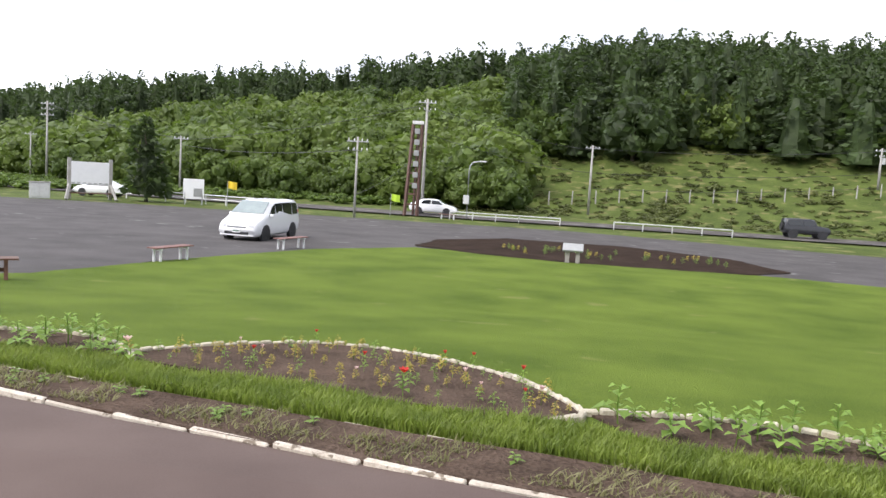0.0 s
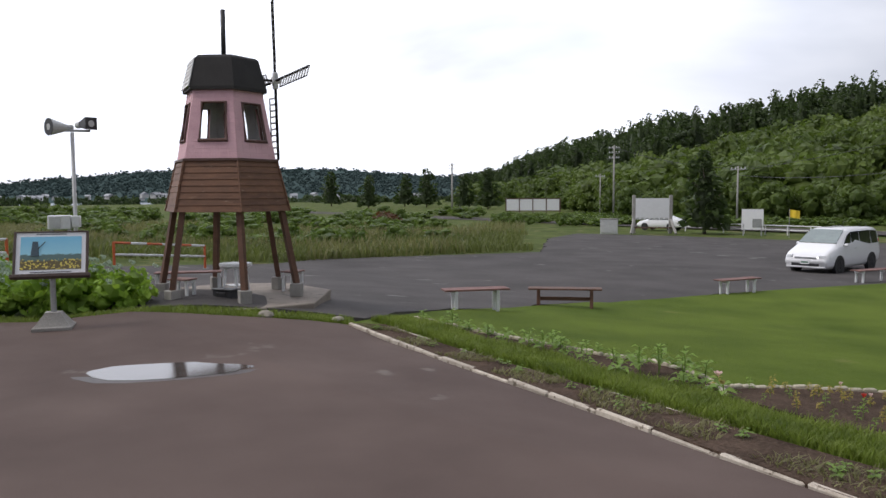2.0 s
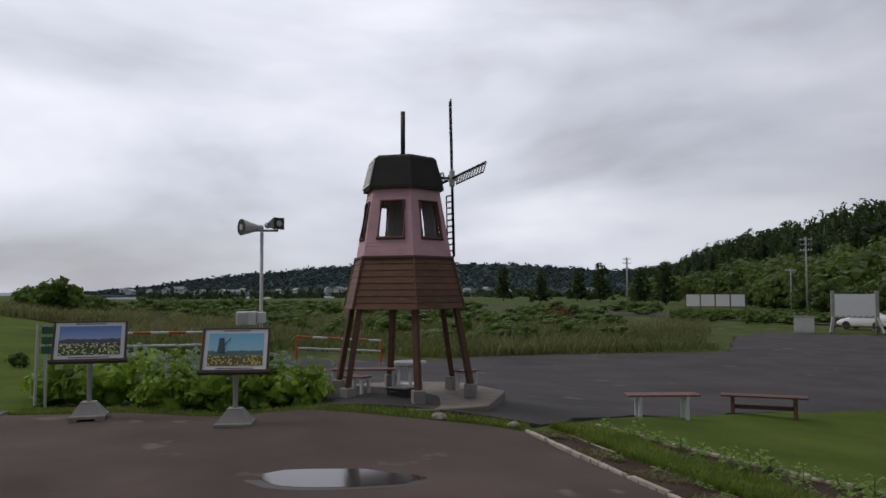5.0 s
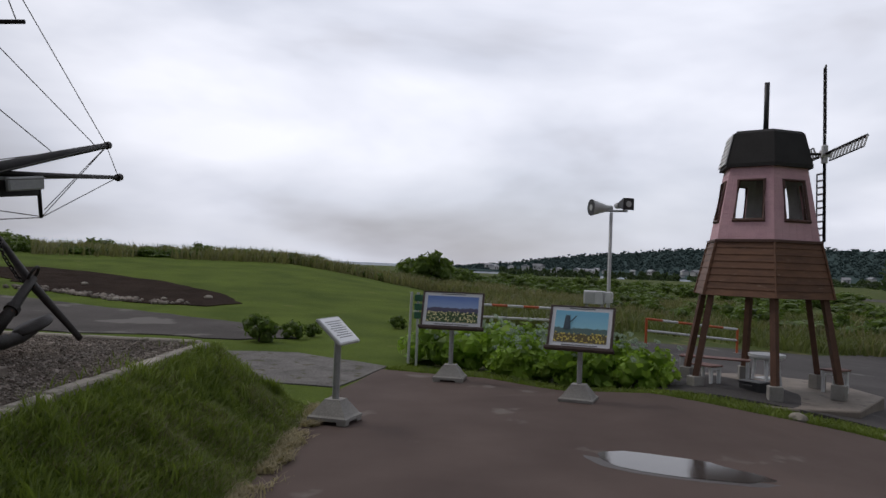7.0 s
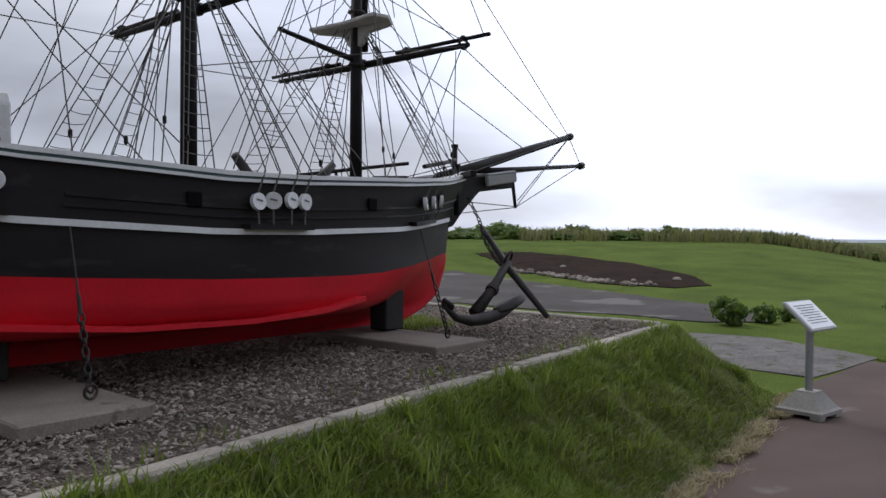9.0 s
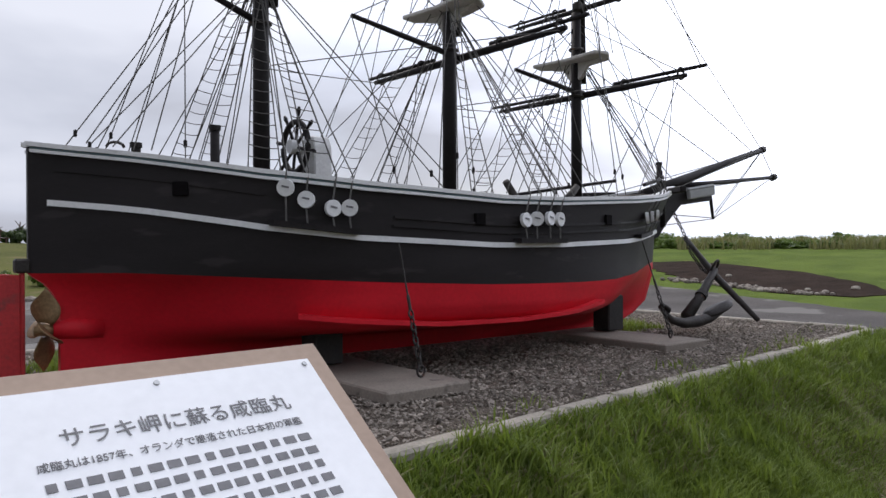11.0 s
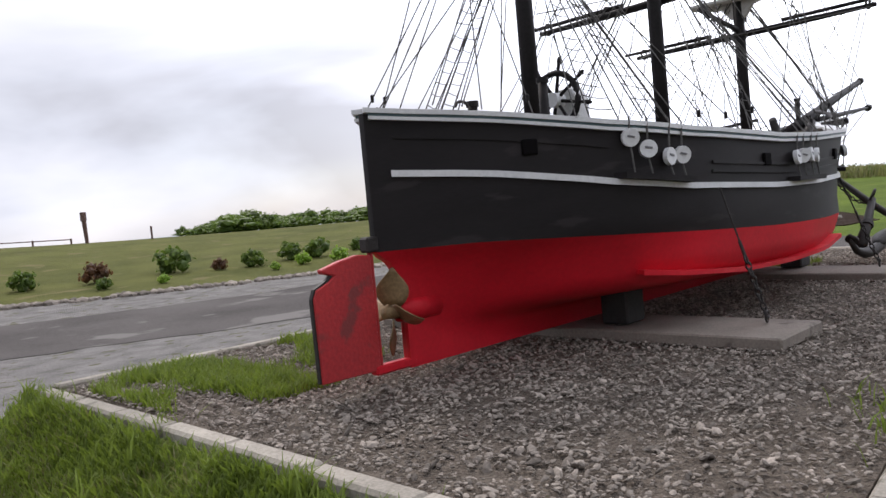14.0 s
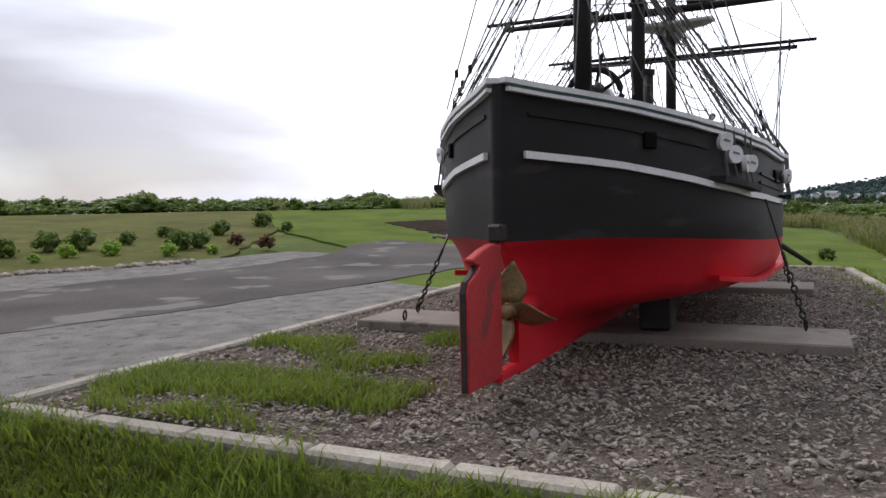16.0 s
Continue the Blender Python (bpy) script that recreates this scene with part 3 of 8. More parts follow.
tagged(bank, "grassy bank round the raised gravel bed", "bank", kind="structure")
bed = part("gravel_bed", prism([(p.x, p.y) for p in (sw(*q) for q in BED)], 0.3, 0.80), M_BEDBASE)
tagged(bed, "raised bed of crushed grey stone under the ship", "gravel bed", kind="structure")

kerb = thing("bed_kerb", Matrix.Identity(4), "pale concrete kerb edging round the gravel bed", "kerb", kind="structure")
rng = random.Random(4)
for i in range(4):
    a, b = Vector((*BED[i], 0)), Vector((*BED[(i + 1) % 4], 0))
    n = round((b - a).length / 0.6)
    d = (b - a).normalized()
    o = Vector((-d.y, d.x, 0))
    mid = Vector((3, 0, 0))
    if (a + o - mid).length < (a - mid).length:
        o = -o
    for j in range(n):
        p, q = a.lerp(b, j / n), a.lerp(b, (j + 1) / n)
        c = (p + q) / 2 + o * 0.07
        w = sw(c.x, c.y, 0.74 + rng.uniform(-0.004, 0.006))
        dw = sw(q.x, q.y) - sw(p.x, p.y)
        part("kerb_stone", box(dw.length - 0.008, 0.11, 0.19, Matrix.Translation(w) @ Matrix.Rotation(math.atan2(dw.y, dw.x) + rng.uniform(-0.004, 0.004), 4, "Z"), bevel=0.015), M_KERB, kerb)


def in_poly(x, y, poly):
    c = False
    for (x1, y1), (x2, y2) in zip(poly, poly[1:] + poly[:1]):
        if (y1 > y) != (y2 > y) and x < (x2 - x1) * (y - y1) / (y2 - y1) + x1:
            c = not c
    return c


def scatter(bv, bf, mats):
    """Copies of one small mesh (verts, faces as arrays) at many 4x4 poses, joined."""
    m = np.asarray(mats)
    v = np.einsum("nij,vj->nvi", m[:, :3, :3], bv) + m[:, None, :3, 3]
    f = bf[None] + (np.arange(len(m)) * len(bv))[:, None, None]
    return v.reshape(-1, 3), f.reshape(-1, bf.shape[1])


def merge(sets):
    vs, fs, o = [], [], 0
    for v, f in sets:
        vs.append(v)
        fs += (f + o).tolist()
        o += len(v)
    return np.concatenate(vs), fs


def stones():
    r = np.random.RandomState(3)
    one = bmesh.new()
    bmesh.ops.create_icosphere(one, subdivisions=1, radius=1)
    bv0 = np.array([v.co[:] for v in one.verts])
    bf = np.array([[v.index for v in f.verts] for f in one.faces])
    one.free()
    sets = []
    for k in range(6):
        bv = bv0 * (1 + 0.35 * (r.rand(len(bv0), 1) - 0.5)) * np.array([1.2, 0.75, 0.38])
        mats = []
        while len(mats) < 6800:
            u, v = r.uniform(-0.95, 7.4), r.uniform(-2.08, 2.54)
            if v > 2.54 - 0.108 * (u + 0.97) or (u > 3.2 and v < -0.9 and r.rand() < 0.6):
                continue
            s = 0.007 + 0.010 * r.rand() ** 2.2 + (0.016 if r.rand() < 0.016 else 0)
            p = sw(u, v, 0.803 + 0.008 * r.rand() + 0.035 * (noise.noise(Vector((u * 1.2, v * 1.2, 3))) * 0.5 + 0.3))
            q = Euler((r.normal(0, 0.35), r.normal(0, 0.35), r.uniform(0, 6.28))).to_matrix()
            mats.append(np.array(Matrix.LocRotScale(p, q, (s, s, s))))
        sets.append(scatter(bv, bf, mats))
    v, f = merge(sets)
    return mesh_part("gravel", v, f, M_STONE, kind="stuff")


tagged(stones(), "loose crushed grey and buff stones", "gravel")

for u, v0, v1, w in ((1.83, -1.75, 1.55, 0.62), (4.75, -1.65, 1.34, 0.62)):
    c = sw(u, (v0 + v1) / 2, 0.84)
    slab = part("concrete_slab", box(w, v1 - v0, 0.075, Matrix.Translation(c) @ Matrix.Rotation(math.atan2(0.339, -0.941) + radians(9.718), 4, "Z"), bevel=0.01), M_SLAB)
    tagged(slab, "flat brown-grey concrete slab set in the gravel", "slab", group="ship foundation slabs")

# ---- the ship ----
def curve1(table):
    xs, ys = [q[0] for q in table], [q[1] for q in table]
    return lambda x: float(np.interp(x, xs, ys))


half_beam = curve1(((0, 0.02), (0.15, 0.13), (0.3, 0.255), (0.6, 0.49), (1, 0.74), (1.25, 0.85), (1.5, 0.93), (2, 1.03), (3, 1.10), (3.6, 1.12), (4.4, 1.03), (5, 0.86), (5.6, 0.56), (6, 0.32), (6.3, 0.12), (6.43, 0.02)))
sheer = curve1(((0, 1.41), (0.5, 1.345), (1.1, 1.255), (1.8, 1.195), (2.9, 1.145), (3.5, 1.15), (4.1, 1.18), (4.6, 1.205), (5.34, 1.265), (5.9, 1.34), (6.43, 1.44)))
wale_z = curve1(((0, 1.09), (0.5, 1.038), (1.2, 0.928), (1.8, 0.868), (2.9, 0.82), (3.6, 0.82), (4.7, 0.85), (5.5, 0.905), (6.43, 0.97)))
water_z = curve1(((0, 0.665), (0.5, 0.665), (1.1, 0.63), (1.85, 0.585), (2.9, 0.54), (4.2, 0.525), (5.3, 0.575), (6.43, 0.63)))
stern_u = curve1(((0, 0.2), (0.42, 0.2), (0.52, 0.175), (0.6, 0.12), (0.655, 0.03), (2, 0.03)))
bow_u = curve1(((0, 5.45), (0.1, 5.75), (0.23, 5.97), (0.5, 6.09), (0.93, 6.15), (1.2, 6.32), (1.45, 6.46)))
fullness = curve1(((0, 2.0), (0.3, 1.9), (0.8, 1.35), (1.1, 1.05), (1.5, 0.75), (2, 0.6), (2.5, 0.5), (3.5, 0.5), (4.2, 0.55), (4.8, 0.65), (5.4, 0.9), (6.1, 1.2), (6.43, 1.3)))
midship = curve1(((0.45, 0), (0.9, 0.45), (1.4, 0.9), (1.8, 1), (4.2, 1), (4.9, 0.5), (5.6, 0)))
section = curve1(((0, 0.03), (0.25, 0.05), (0.31, 0.20), (0.36, 0.48), (0.42, 0.72), (0.49, 0.87), (0.58, 0.945), (0.72, 0.98), (1, 1)))
flare = curve1(((0, 0.98), (1, 0.98), (3, 1.0), (4.5, 0.98), (5.3, 0.88), (6.43, 0.7)))


def hull_point(q, z, side, out=0.0):
    """q runs 0 to 6.43 from stern to bow; z above the keel; side -1 starboard, +1 port."""
    t = q / 6.43
    u = stern_u(z) + (bow_u(z) - stern_u(z)) * t
    b = half_beam(q)
    zw, zr = water_z(q), sheer(q)
    if z >= zw:
        k = flare(q) + (1 - flare(q)) * min((z - zw) / (zr - zw), 1)
        y = b * k
    else:
        w = midship(q)
        y = b * flare(q) * ((1 - w) * (max(z, 0) / zw) ** fullness(q) + w * section(z / zw))
    y = max(y, 0.028 if z < zw else 0.02)
    return Vector((u, side * (y + out), z))


QS = [0, 0.06, 0.15, 0.3, 0.45, 0.6, 0.8, 1.0, 1.25, 1.5, 1.75, 2.0, 2.4, 2.8, 3.2, 3.6, 4.0, 4.4, 4.7, 5.0, 5.3, 5.6, 5.8, 6.0, 6.15, 6.3, 6.38, 6.43]
ship = thing("sailing_ship", SHIP, "black and red three-masted replica ship standing on gravel", "ship")


def skin(z_of, rows, power=1.0):
    """Both sides of the hull between two heights, joined at stem and stern."""
    lines = []
    for side, qs in ((-1, QS), (1, list(reversed(QS)))):
        for q in qs:
            lo, hi = z_of(q)
            lines.append([hull_point(q, lo + (hi - lo) * (j / rows) ** power, side) for j in range(rows + 1)])
    lines.append(lines[0])
    return loft(lines, close=False)


hull_low = part("hull_bottom", skin(lambda q: (0.0, water_z(q)), 26, 1.2), M_RED, ship, "red painted underwater hull", smooth=True)
hull_top = part("hull_topside", skin(lambda q: (water_z(q), sheer(q)), 10), M_BLACK, ship, "black painted topsides", smooth=True)
keel = [hull_point(q, 0.0, s) for s, qs in ((-1, QS), (1, list(reversed(QS)))) for q in qs]
bmk = bmesh.new()
bmk.faces.new([bmk.verts.new(p) for p in keel])
part("keel_bottom", bmk, M_RED, ship)
# inner bulwark and deck
lines = []
for side, qs in ((-1, QS[2:-3]), (1, list(reversed(QS[2:-3])))):
    for q in qs:
        lines.append([hull_point(q, sheer(q) - d, side, -0.06) for d in (0, 0.34)])
lines.append(lines[0])
part("bulwark_lining", loft(lines, close=False), M_BLACK, ship)
bmd = bmesh.new()
bmd.faces.new([bmd.verts.new(hull_point(q, sheer(q) - 0.33, s, -0.03)) for s, qs in ((-1, QS[2:-3]), (1, list(reversed(QS[2:-3])))) for q in qs])
part("deck", bmd, M_DECK, ship, "dark plank deck")


def strip(name, z_of, h, out, inner, material, q0, q1, label="", side_list=(-1, 1), parent=None, n=40):
    for side in side_list:
        rings = []
        for i in range(n + 1):
            q = q0 + (q1 - q0) * i / n
            z = z_of(q)
            p = hull_point(q, z, side)
            a = hull_point(max(q - 0.05, 0), z, side)
            c = hull_point(min(q + 0.05, 6.43), z, side)
            d = (c - a)
            nrm = Vector((d.y, -d.x, 0)).normalized() * (-side)
            if nrm.y * side < 0:
                nrm = -nrm
            rings.append([p - nrm * inner + Vector((0, 0, -h / 2)), p + nrm * out + Vector((0, 0, -h / 2)), p + nrm * out + Vector((0, 0, h / 2)), p - nrm * inner + Vector((0, 0, h / 2))])
        part(name, loft(rings), material, parent or ship, label)


strip("cap_rail", lambda q: sheer(q) + 0.016, 0.026, 0.036, 0.075, M_WHITE, 0.0, 6.42, "white cap rail")
strip("rail_band", lambda q: sheer(q) - 0.004, 0.015, 0.022, 0.03, M_TEAL, 0.02, 6.40, "dark teal band under the cap rail")
strip("rail_moulding", lambda q: sheer(q) - 0.022, 0.018, 0.030, 0.03, M_WHITE, 0.02, 6.40, "thin white moulding")
strip("wale_strip", wale_z, 0.035, 0.022, 0.03, M_WHITE, 0.1, 6.25, "white stripe along the hull")
strip("hull_moulding", lambda q: (sheer(q) * 0.5 + wale_z(q) * 0.5) - 0.02, 0.016, 0.012, 0.02, M_BLACK, 2.0, 6.2)
strip("hull_moulding", lambda q: (sheer(q) * 0.3 + wale_z(q) * 0.7) - 0.01, 0.014, 0.012, 0.02, M_BLACK, 2.0, 6.2)
strip("hull_moulding", lambda q: (sheer(q) * 0.62 + wale_z(q) * 0.38), 0.016, 0.010, 0.02, M_BLACK, 0.12, 1.15)
keel_z = curve1(((1.2, 0.40), (1.6, 0.35), (2.4, 0.285), (3.2, 0.275), (3.8, 0.31), (4.25, 0.38)))
strip("bilge_keel", keel_z, 0.03, 0.085, 0.04, M_RED, 1.32, 4.15, "red bilge keel", n=24)

# gun ports, stern and stem timbers
# ports are thin raised plates; their near-black colour imitates a shaded recess
for q, z in ((0.72, 1.16), (2.72, 1.0), (4.2, 1.02)):
    for side in (-1, 1):
        p = hull_point(q, z, side, 0.006)
        d = hull_point(q + 0.05, z, side) - hull_point(q - 0.05, z, side)
        part("gun_port", box(0.09, 0.03, 0.085, Matrix.Translation(p) @ Matrix.Rotation(math.atan2(d.y, d.x), 4, "Z"), bevel=0.006), M_PORTSHADE, ship, "near-black plate standing for a shaded gun port recess")
part("heel_piece", box(0.30, 0.06, 0.05, pose(0.10, 0, 0.03), bevel=0.01), M_RED, ship)
bmt = rod((0.16, 0, 0.325), (0.44, 0, 0.325), 0.062, 0.078, 16)
part("stern_tube", bmt, M_RED, ship, "red propeller shaft bulge", smooth=True)
part("stem_knee", prism([(6.05, 0.86), (6.20, 0.90), (6.34, 1.04), (6.62, 1.26), (7.22, 1.33), (7.22, 1.44), (6.60, 1.43), (6.40, 1.40), (6.2, 1.30)], -0.045, 0.045, Matrix.Rotation(radians(90), 4, "X"), bevel=0.01), M_SPAR, ship, "black carved stem knee")
part("head_board", box(0.52, 0.05, 0.13, pose(6.92, -0.10, 1.42, 0, -8, 0), bevel=0.012), M_GREYFACE, ship, "weathered grey head board")
part("head_board", box(0.52, 0.05, 0.13, pose(6.92, 0.10, 1.42, 0, -8, 0), bevel=0.012), M_GREYFACE, ship)

# rudder and propeller
rudder = part("rudder", prism([(-0.012, 0.03), (-0.012, 0.655), (-0.10, 0.665), (-0.22, 0.645), (-0.345, 0.612), (-0.335, 0.592), (-0.265, 0.575), (-0.30, 0.548), (-0.385, 0.515), (-0.405, 0.47), (-0.40, 0.035)], -0.022, 0.022, Matrix.Rotation(radians(90), 4, "X"), bevel=0.006), M_REDWORN, ship, "worn red rudder blade with a notch")
part("rudder_edge", prism([(-0.41, 0.04), (-0.398, 0.04), (-0.398, 0.47), (-0.38, 0.515), (-0.30, 0.55), (-0.27, 0.575), (-0.285, 0.58), (-0.315, 0.555), (-0.392, 0.52), (-0.414, 0.47)], -0.012, 0.012, Matrix.Rotation(radians(90), 4, "X")), M_IRON, rudder, "rusty iron rudder edge")
part("rudder_post", rod((0.0, 0, 0.02), (0.0, 0, 0.70), 0.016, 0.016, 10), M_REDWORN, rudder)
part("rudder_bearing", box(0.085, 0.075, 0.085, pose(0.0, 0, 0.71), bevel=0.012), M_IRON, rudder, "black iron bearing block")
prop = part("propeller", rod((0.06, 0, 0.325), (0.19, 0, 0.325), 0.032, 0.045, 14), M_BRONZE, ship, "dull brass propeller", smooth=True)
for k in range(4):
    rings = []
    for i in range(8):
        s = i / 7
        rad = 0.03 + 0.20 * s
        w = 0.018 + 0.075 * math.sin(math.pi * min(s * 0.9 + 0.12, 1)) 
        tw = -radians(55 - 30 * s)
        pts = []
        for j in range(7):
            c = (j / 6 - 0.5) * 2 * w
            pts.append((c * math.cos(tw), c * math.sin(tw), rad + 0.02 * (1 - (c / w) ** 2)))
        back = [(x - 0.007 * math.sin(tw), y + 0.007 * math.cos(tw), z) for x, y, z in reversed(pts)]
        rings.append([Vector(p) for p in pts + back])
    bmb = loft(rings)
    bmesh.ops.transform(bmb, matrix=Matrix.Translation((0.12, 0, 0.325)) @ Matrix.Rotation(radians(8 + 90 * k), 4, "X"), verts=bmb.verts)
    part("blade", bmb, M_BRONZE, prop, smooth=True)

# masts, tops, yards
MASTS = (("mizzen_mast", 1.53, 2.72, 0.062, 6.0), ("main_mast", 3.27, 2.80, 0.062, 6.8), ("fore_mast", 4.90, 2.60, 0.056, 6.4))
for name, u, zt, r, top in MASTS:
    m = part(name, rod((u, 0, 0.86), (u, 0, zt + 0.5), r, r * 0.86, 16), M_SPAR, ship, "black painted wooden mast", smooth=True)
    part("topmast", rod((u + 0.09, 0, zt - 0.18), (u + 0.05, 0, top), r * 0.7, r * 0.35, 12), M_SPAR, m, smooth=True)
    for z in (zt - 0.32, zt + 0.14, zt + 0.45):
        part("mast_band", tube([(u + (r + 0.006) * math.cos(a * math.tau / 14), (r + 0.006) * math.sin(a * math.tau / 14), z) for a in range(14)], 0.014, 6, closed=True), M_IRON, m)
    deckw = [(-0.20, -0.40), (-0.05, -0.44), (0.14, -0.30), (0.19, 0), (0.14, 0.30), (-0.05, 0.44), (-0.20, 0.40), (-0.16, 0)]
    t = part("top_platform", prism(deckw, zt, zt + 0.034, pose(u, 0, 0), bevel=0.008), M_TOP, ship, "weathered pale mast-top platform")
    for s in (-1, 1):
        part("bracket", prism([(0, 0), (0.30 * s, 0.0), (0.27 * s, -0.02), (0.12 * s, -0.05), (0.05 * s, -0.15), (0, -0.17)], -0.024, 0.024, Matrix.Translation((u, 0.03 * s, zt)) @ Matrix.Rotation(radians(90), 4, "Z") @ Matrix.Rotation(radians(90), 4, "X"), bevel=0.006), M_TOP, t)


def yard(u, z, half, r, label="black wooden yard with a stunsail boom"):
    y = part("yard", tube([(u, -half, z), (u, -half * 0.5, z), (u, 0, z), (u, half * 0.5, z), (u, half, z)], [r * 0.6, r * 0.9, r, r * 0.9, r * 0.6], 10), M_SPAR, ship, label, smooth=True)
    for s in (-1, 1):
        part("boom", tube([(u + 0.045, s * half * 0.30, z + 0.062), (u + 0.045, s * (half + 0.17), z + 0.066)], [r * 0.62, r * 0.5], 8), M_SPAR, y, smooth=True)
        for k in (0.42, 0.94):
            part("boom_iron", tube([(u + 0.022 + 0.05 * math.cos(a * math.tau / 10), s * half * k, z + 0.03 + 0.052 * math.sin(a * math.tau / 10)) for a in range(10)], 0.010, 5, closed=True), M_IRON, y)
    part("truss", box(0.16, 0.07, 0.09, pose(u - 0.06, 0, z), bevel=0.015), M_IRON, y)


yard(4.99, 2.30, 1.18, 0.032)
yard(3.36, 2.42, 1.24, 0.034)
yard(5.02, 3.17, 0.95, 0.027)
yard(3.40, 3.42, 1.05, 0.028)
yard(5.0, 4.1, 0.75, 0.022)
yard(3.38, 4.5, 0.8, 0.022)
for u, z, u2, z2 in ((4.84, 2.33, 4.06, 2.43), (3.20, 2.46, 2.29, 2.60), (1.47, 2.42, 0.98, 2.60)):
    part("gaff", rod((u, 0, z), (u2, 0.0, z2), 0.026, 0.018, 10), M_SPAR, ship, "black gaff spar", smooth=True)

# bowsprit and jib boom
part("bowsprit", tube([(6.0, 0, 1.36), (6.7, 0, 1.545), (7.6, 0, 1.79), (8.47, 0, 2.02)], [0.06, 0.056, 0.045, 0.034], 12), M_SPAR, ship, "black tapered bowsprit", smooth=True)
part("jib_boom", tube([(6.5, 0.0, 1.47), (7.25, 0, 1.535), (8.75, 0, 1.685)], [0.03, 0.03, 0.022], 10), M_SPAR, ship, smooth=True)
part("dolphin_striker", rod((7.24, 0, 1.55), (7.33, 0, 1.115), 0.022, 0.018, 8), M_SPAR, ship, smooth=True)
for p in ((8.47, 0, 2.02), (8.75, 0, 1.685)):
    part("spar_cap", rod((p[0] - 0.03, 0, p[2] - 0.008), (p[0] + 0.03, 0, p[2] + 0.008), 0.044, 0.044, 10), M_IRON, ship)

# ropes
def rope(a, b, r=0.0045, sag=0.0):
    a, b = Vector(a), Vector(b)
    n = 6 if sag else 1
    part("rope", tube([a.lerp(b, i / n) - Vector((0, 0, sag * 4 * (i / n) * (1 - i / n))) for i in range(n + 1)], r, 5), M_ROPE, ship)


SHROUDS = ((1.53, 2.72, (1.25, 1.38, 1.55, 1.66), (1.17, 1.10, 1.05, 1.055)), (3.27, 2.80, (3.13, 3.24, 3.38, 3.49), (1.0, 1.01, 1.015, 1.01)), (4.90, 2.60, (4.92, 5.14, 5.34), (1.055, 1.075, 1.095)))
rr = random.Random(8)
for um, zt, us, zs in SHROUDS:
    for side in (-1, 1):
        feet = []
        for u, z in zip(us, zs):
            q = u if u < 4 else u + 0.05
            p = hull_point(q, z, side, 0.04)
            d = hull_point(q + 0.05, z, side) - hull_point(q - 0.05, z, side)
            ang = math.atan2(d.y, d.x) + rr.uniform(-0.5, 0.5)
            lean = radians(rr.uniform(-8, 8))
            disc = part("deadeye", rod((0, -0.014, 0), (0, 0.014, 0), 0.052, 0.052, 20), M_WHITE, ship, "white round deadeye disc")
            disc.matrix_basis = Matrix.Translation(p) @ Matrix.Rotation(ang, 4, "Z") @ Matrix.Rotation(lean, 4, "X")
            part("mark", box(0.045, 0.004, 0.012, pose(0, side * 0.0155, 0.006, 0, 12, 0)), M_INK, disc)
            foot = hull_point(q + 0.02, wale_z(q) + 0.03, side, 0.06)
            rope(p - Vector((0, 0, 0.05)), foot, 0.006)
            top = Vector((um + rr.uniform(-0.03, 0.04), side * 0.07, zt - 0.05 + rr.uniform(-0.04, 0.08)))
            s = p + Vector((0, 0, 0.05))
            rail = hull_point(q, sheer(q) + 0.045, side, 0.03)
            rope(s, rail, 0.006)
            rope(rail, top, 0.0048)
            feet.append((rail, top))
        rings = []
        for i in range(7):
            q = us[0] - 0.06 + (us[-1] - us[0] + 0.14) * i / 6
            z = wale_z(q) + 0.012
            p = hull_point(q, z, side)
            rings.append([p, p + Vector((0, side * 0.085, 0)), p + Vector((0, side * 0.085, 0.034)), p + Vector((0, 0, 0.034))])
        part("channel", loft(rings), M_SPAR, ship, "black channel plank below the deadeyes")
        # ladder between the outer shrouds, inboard of the deadeyes
        a0, a1 = feet[0]
        b0, b1 = feet[-1]
        w = 0.36
        c0, c1 = a0.lerp(b0, 0.26), a1.lerp(b1, 0.05) + Vector((-0.05, 0, 0))
        d0, d1 = a0.lerp(b0, 0.74), a1.lerp(b1, 0.95) + Vector((0.03, 0, 0))
        rope(c0, c1, 0.0045)
        rope(d0, d1, 0.0045)
        for i in range(2, 20):
            s = i / 20
            e = c0.lerp(c1, s) + Vector((0, 0, rr.uniform(-0.01, 0.01)))
            f = d0.lerp(d1, s) + Vector((0, 0, rr.uniform(-0.01, 0.01)))
            rope(e, f, 0.0032, sag=rr.uniform(0.002, 0.008))
        # topmast shrouds
        for dy, du in ((0.40, -0.12), (0.40, 0.06)):
            rope((um + du, side * dy, zt + 0.04), (um + 0.07, side * 0.03, zt + 1.9), 0.004)
# slack ladders hung on the inboard side, seen against the sky
for um, zt, u0, u1 in ((1.53, 2.72, 1.06, 1.24), (3.27, 2.80, 2.62, 2.82), (4.90, 2.60, 4.32, 4.52)):
    for side in (1, -1):
        q = (u0 + u1) / 2
        a0 = hull_point(u0, sheer(u0) + 0.03, side, -0.02)
        b0 = hull_point(u1, sheer(u1) + 0.03, side, -0.02)
        a1, b1 = Vector((um - 0.10, side * 0.12, zt)), Vector((um - 0.04, side * 0.05, zt))
        if side < 0 and um > 4:
            continue
        rope(a0, a1, 0.0045)
        rope(b0, b1, 0.0045)
        for i in range(1, 19):
            s = i / 19
            rope(a0.lerp(a1, s), b0.lerp(b1, s) + Vector((0, 0, rr.uniform(-0.015, 0.015))), 0.0032, sag=rr.uniform(0.003, 0.012))
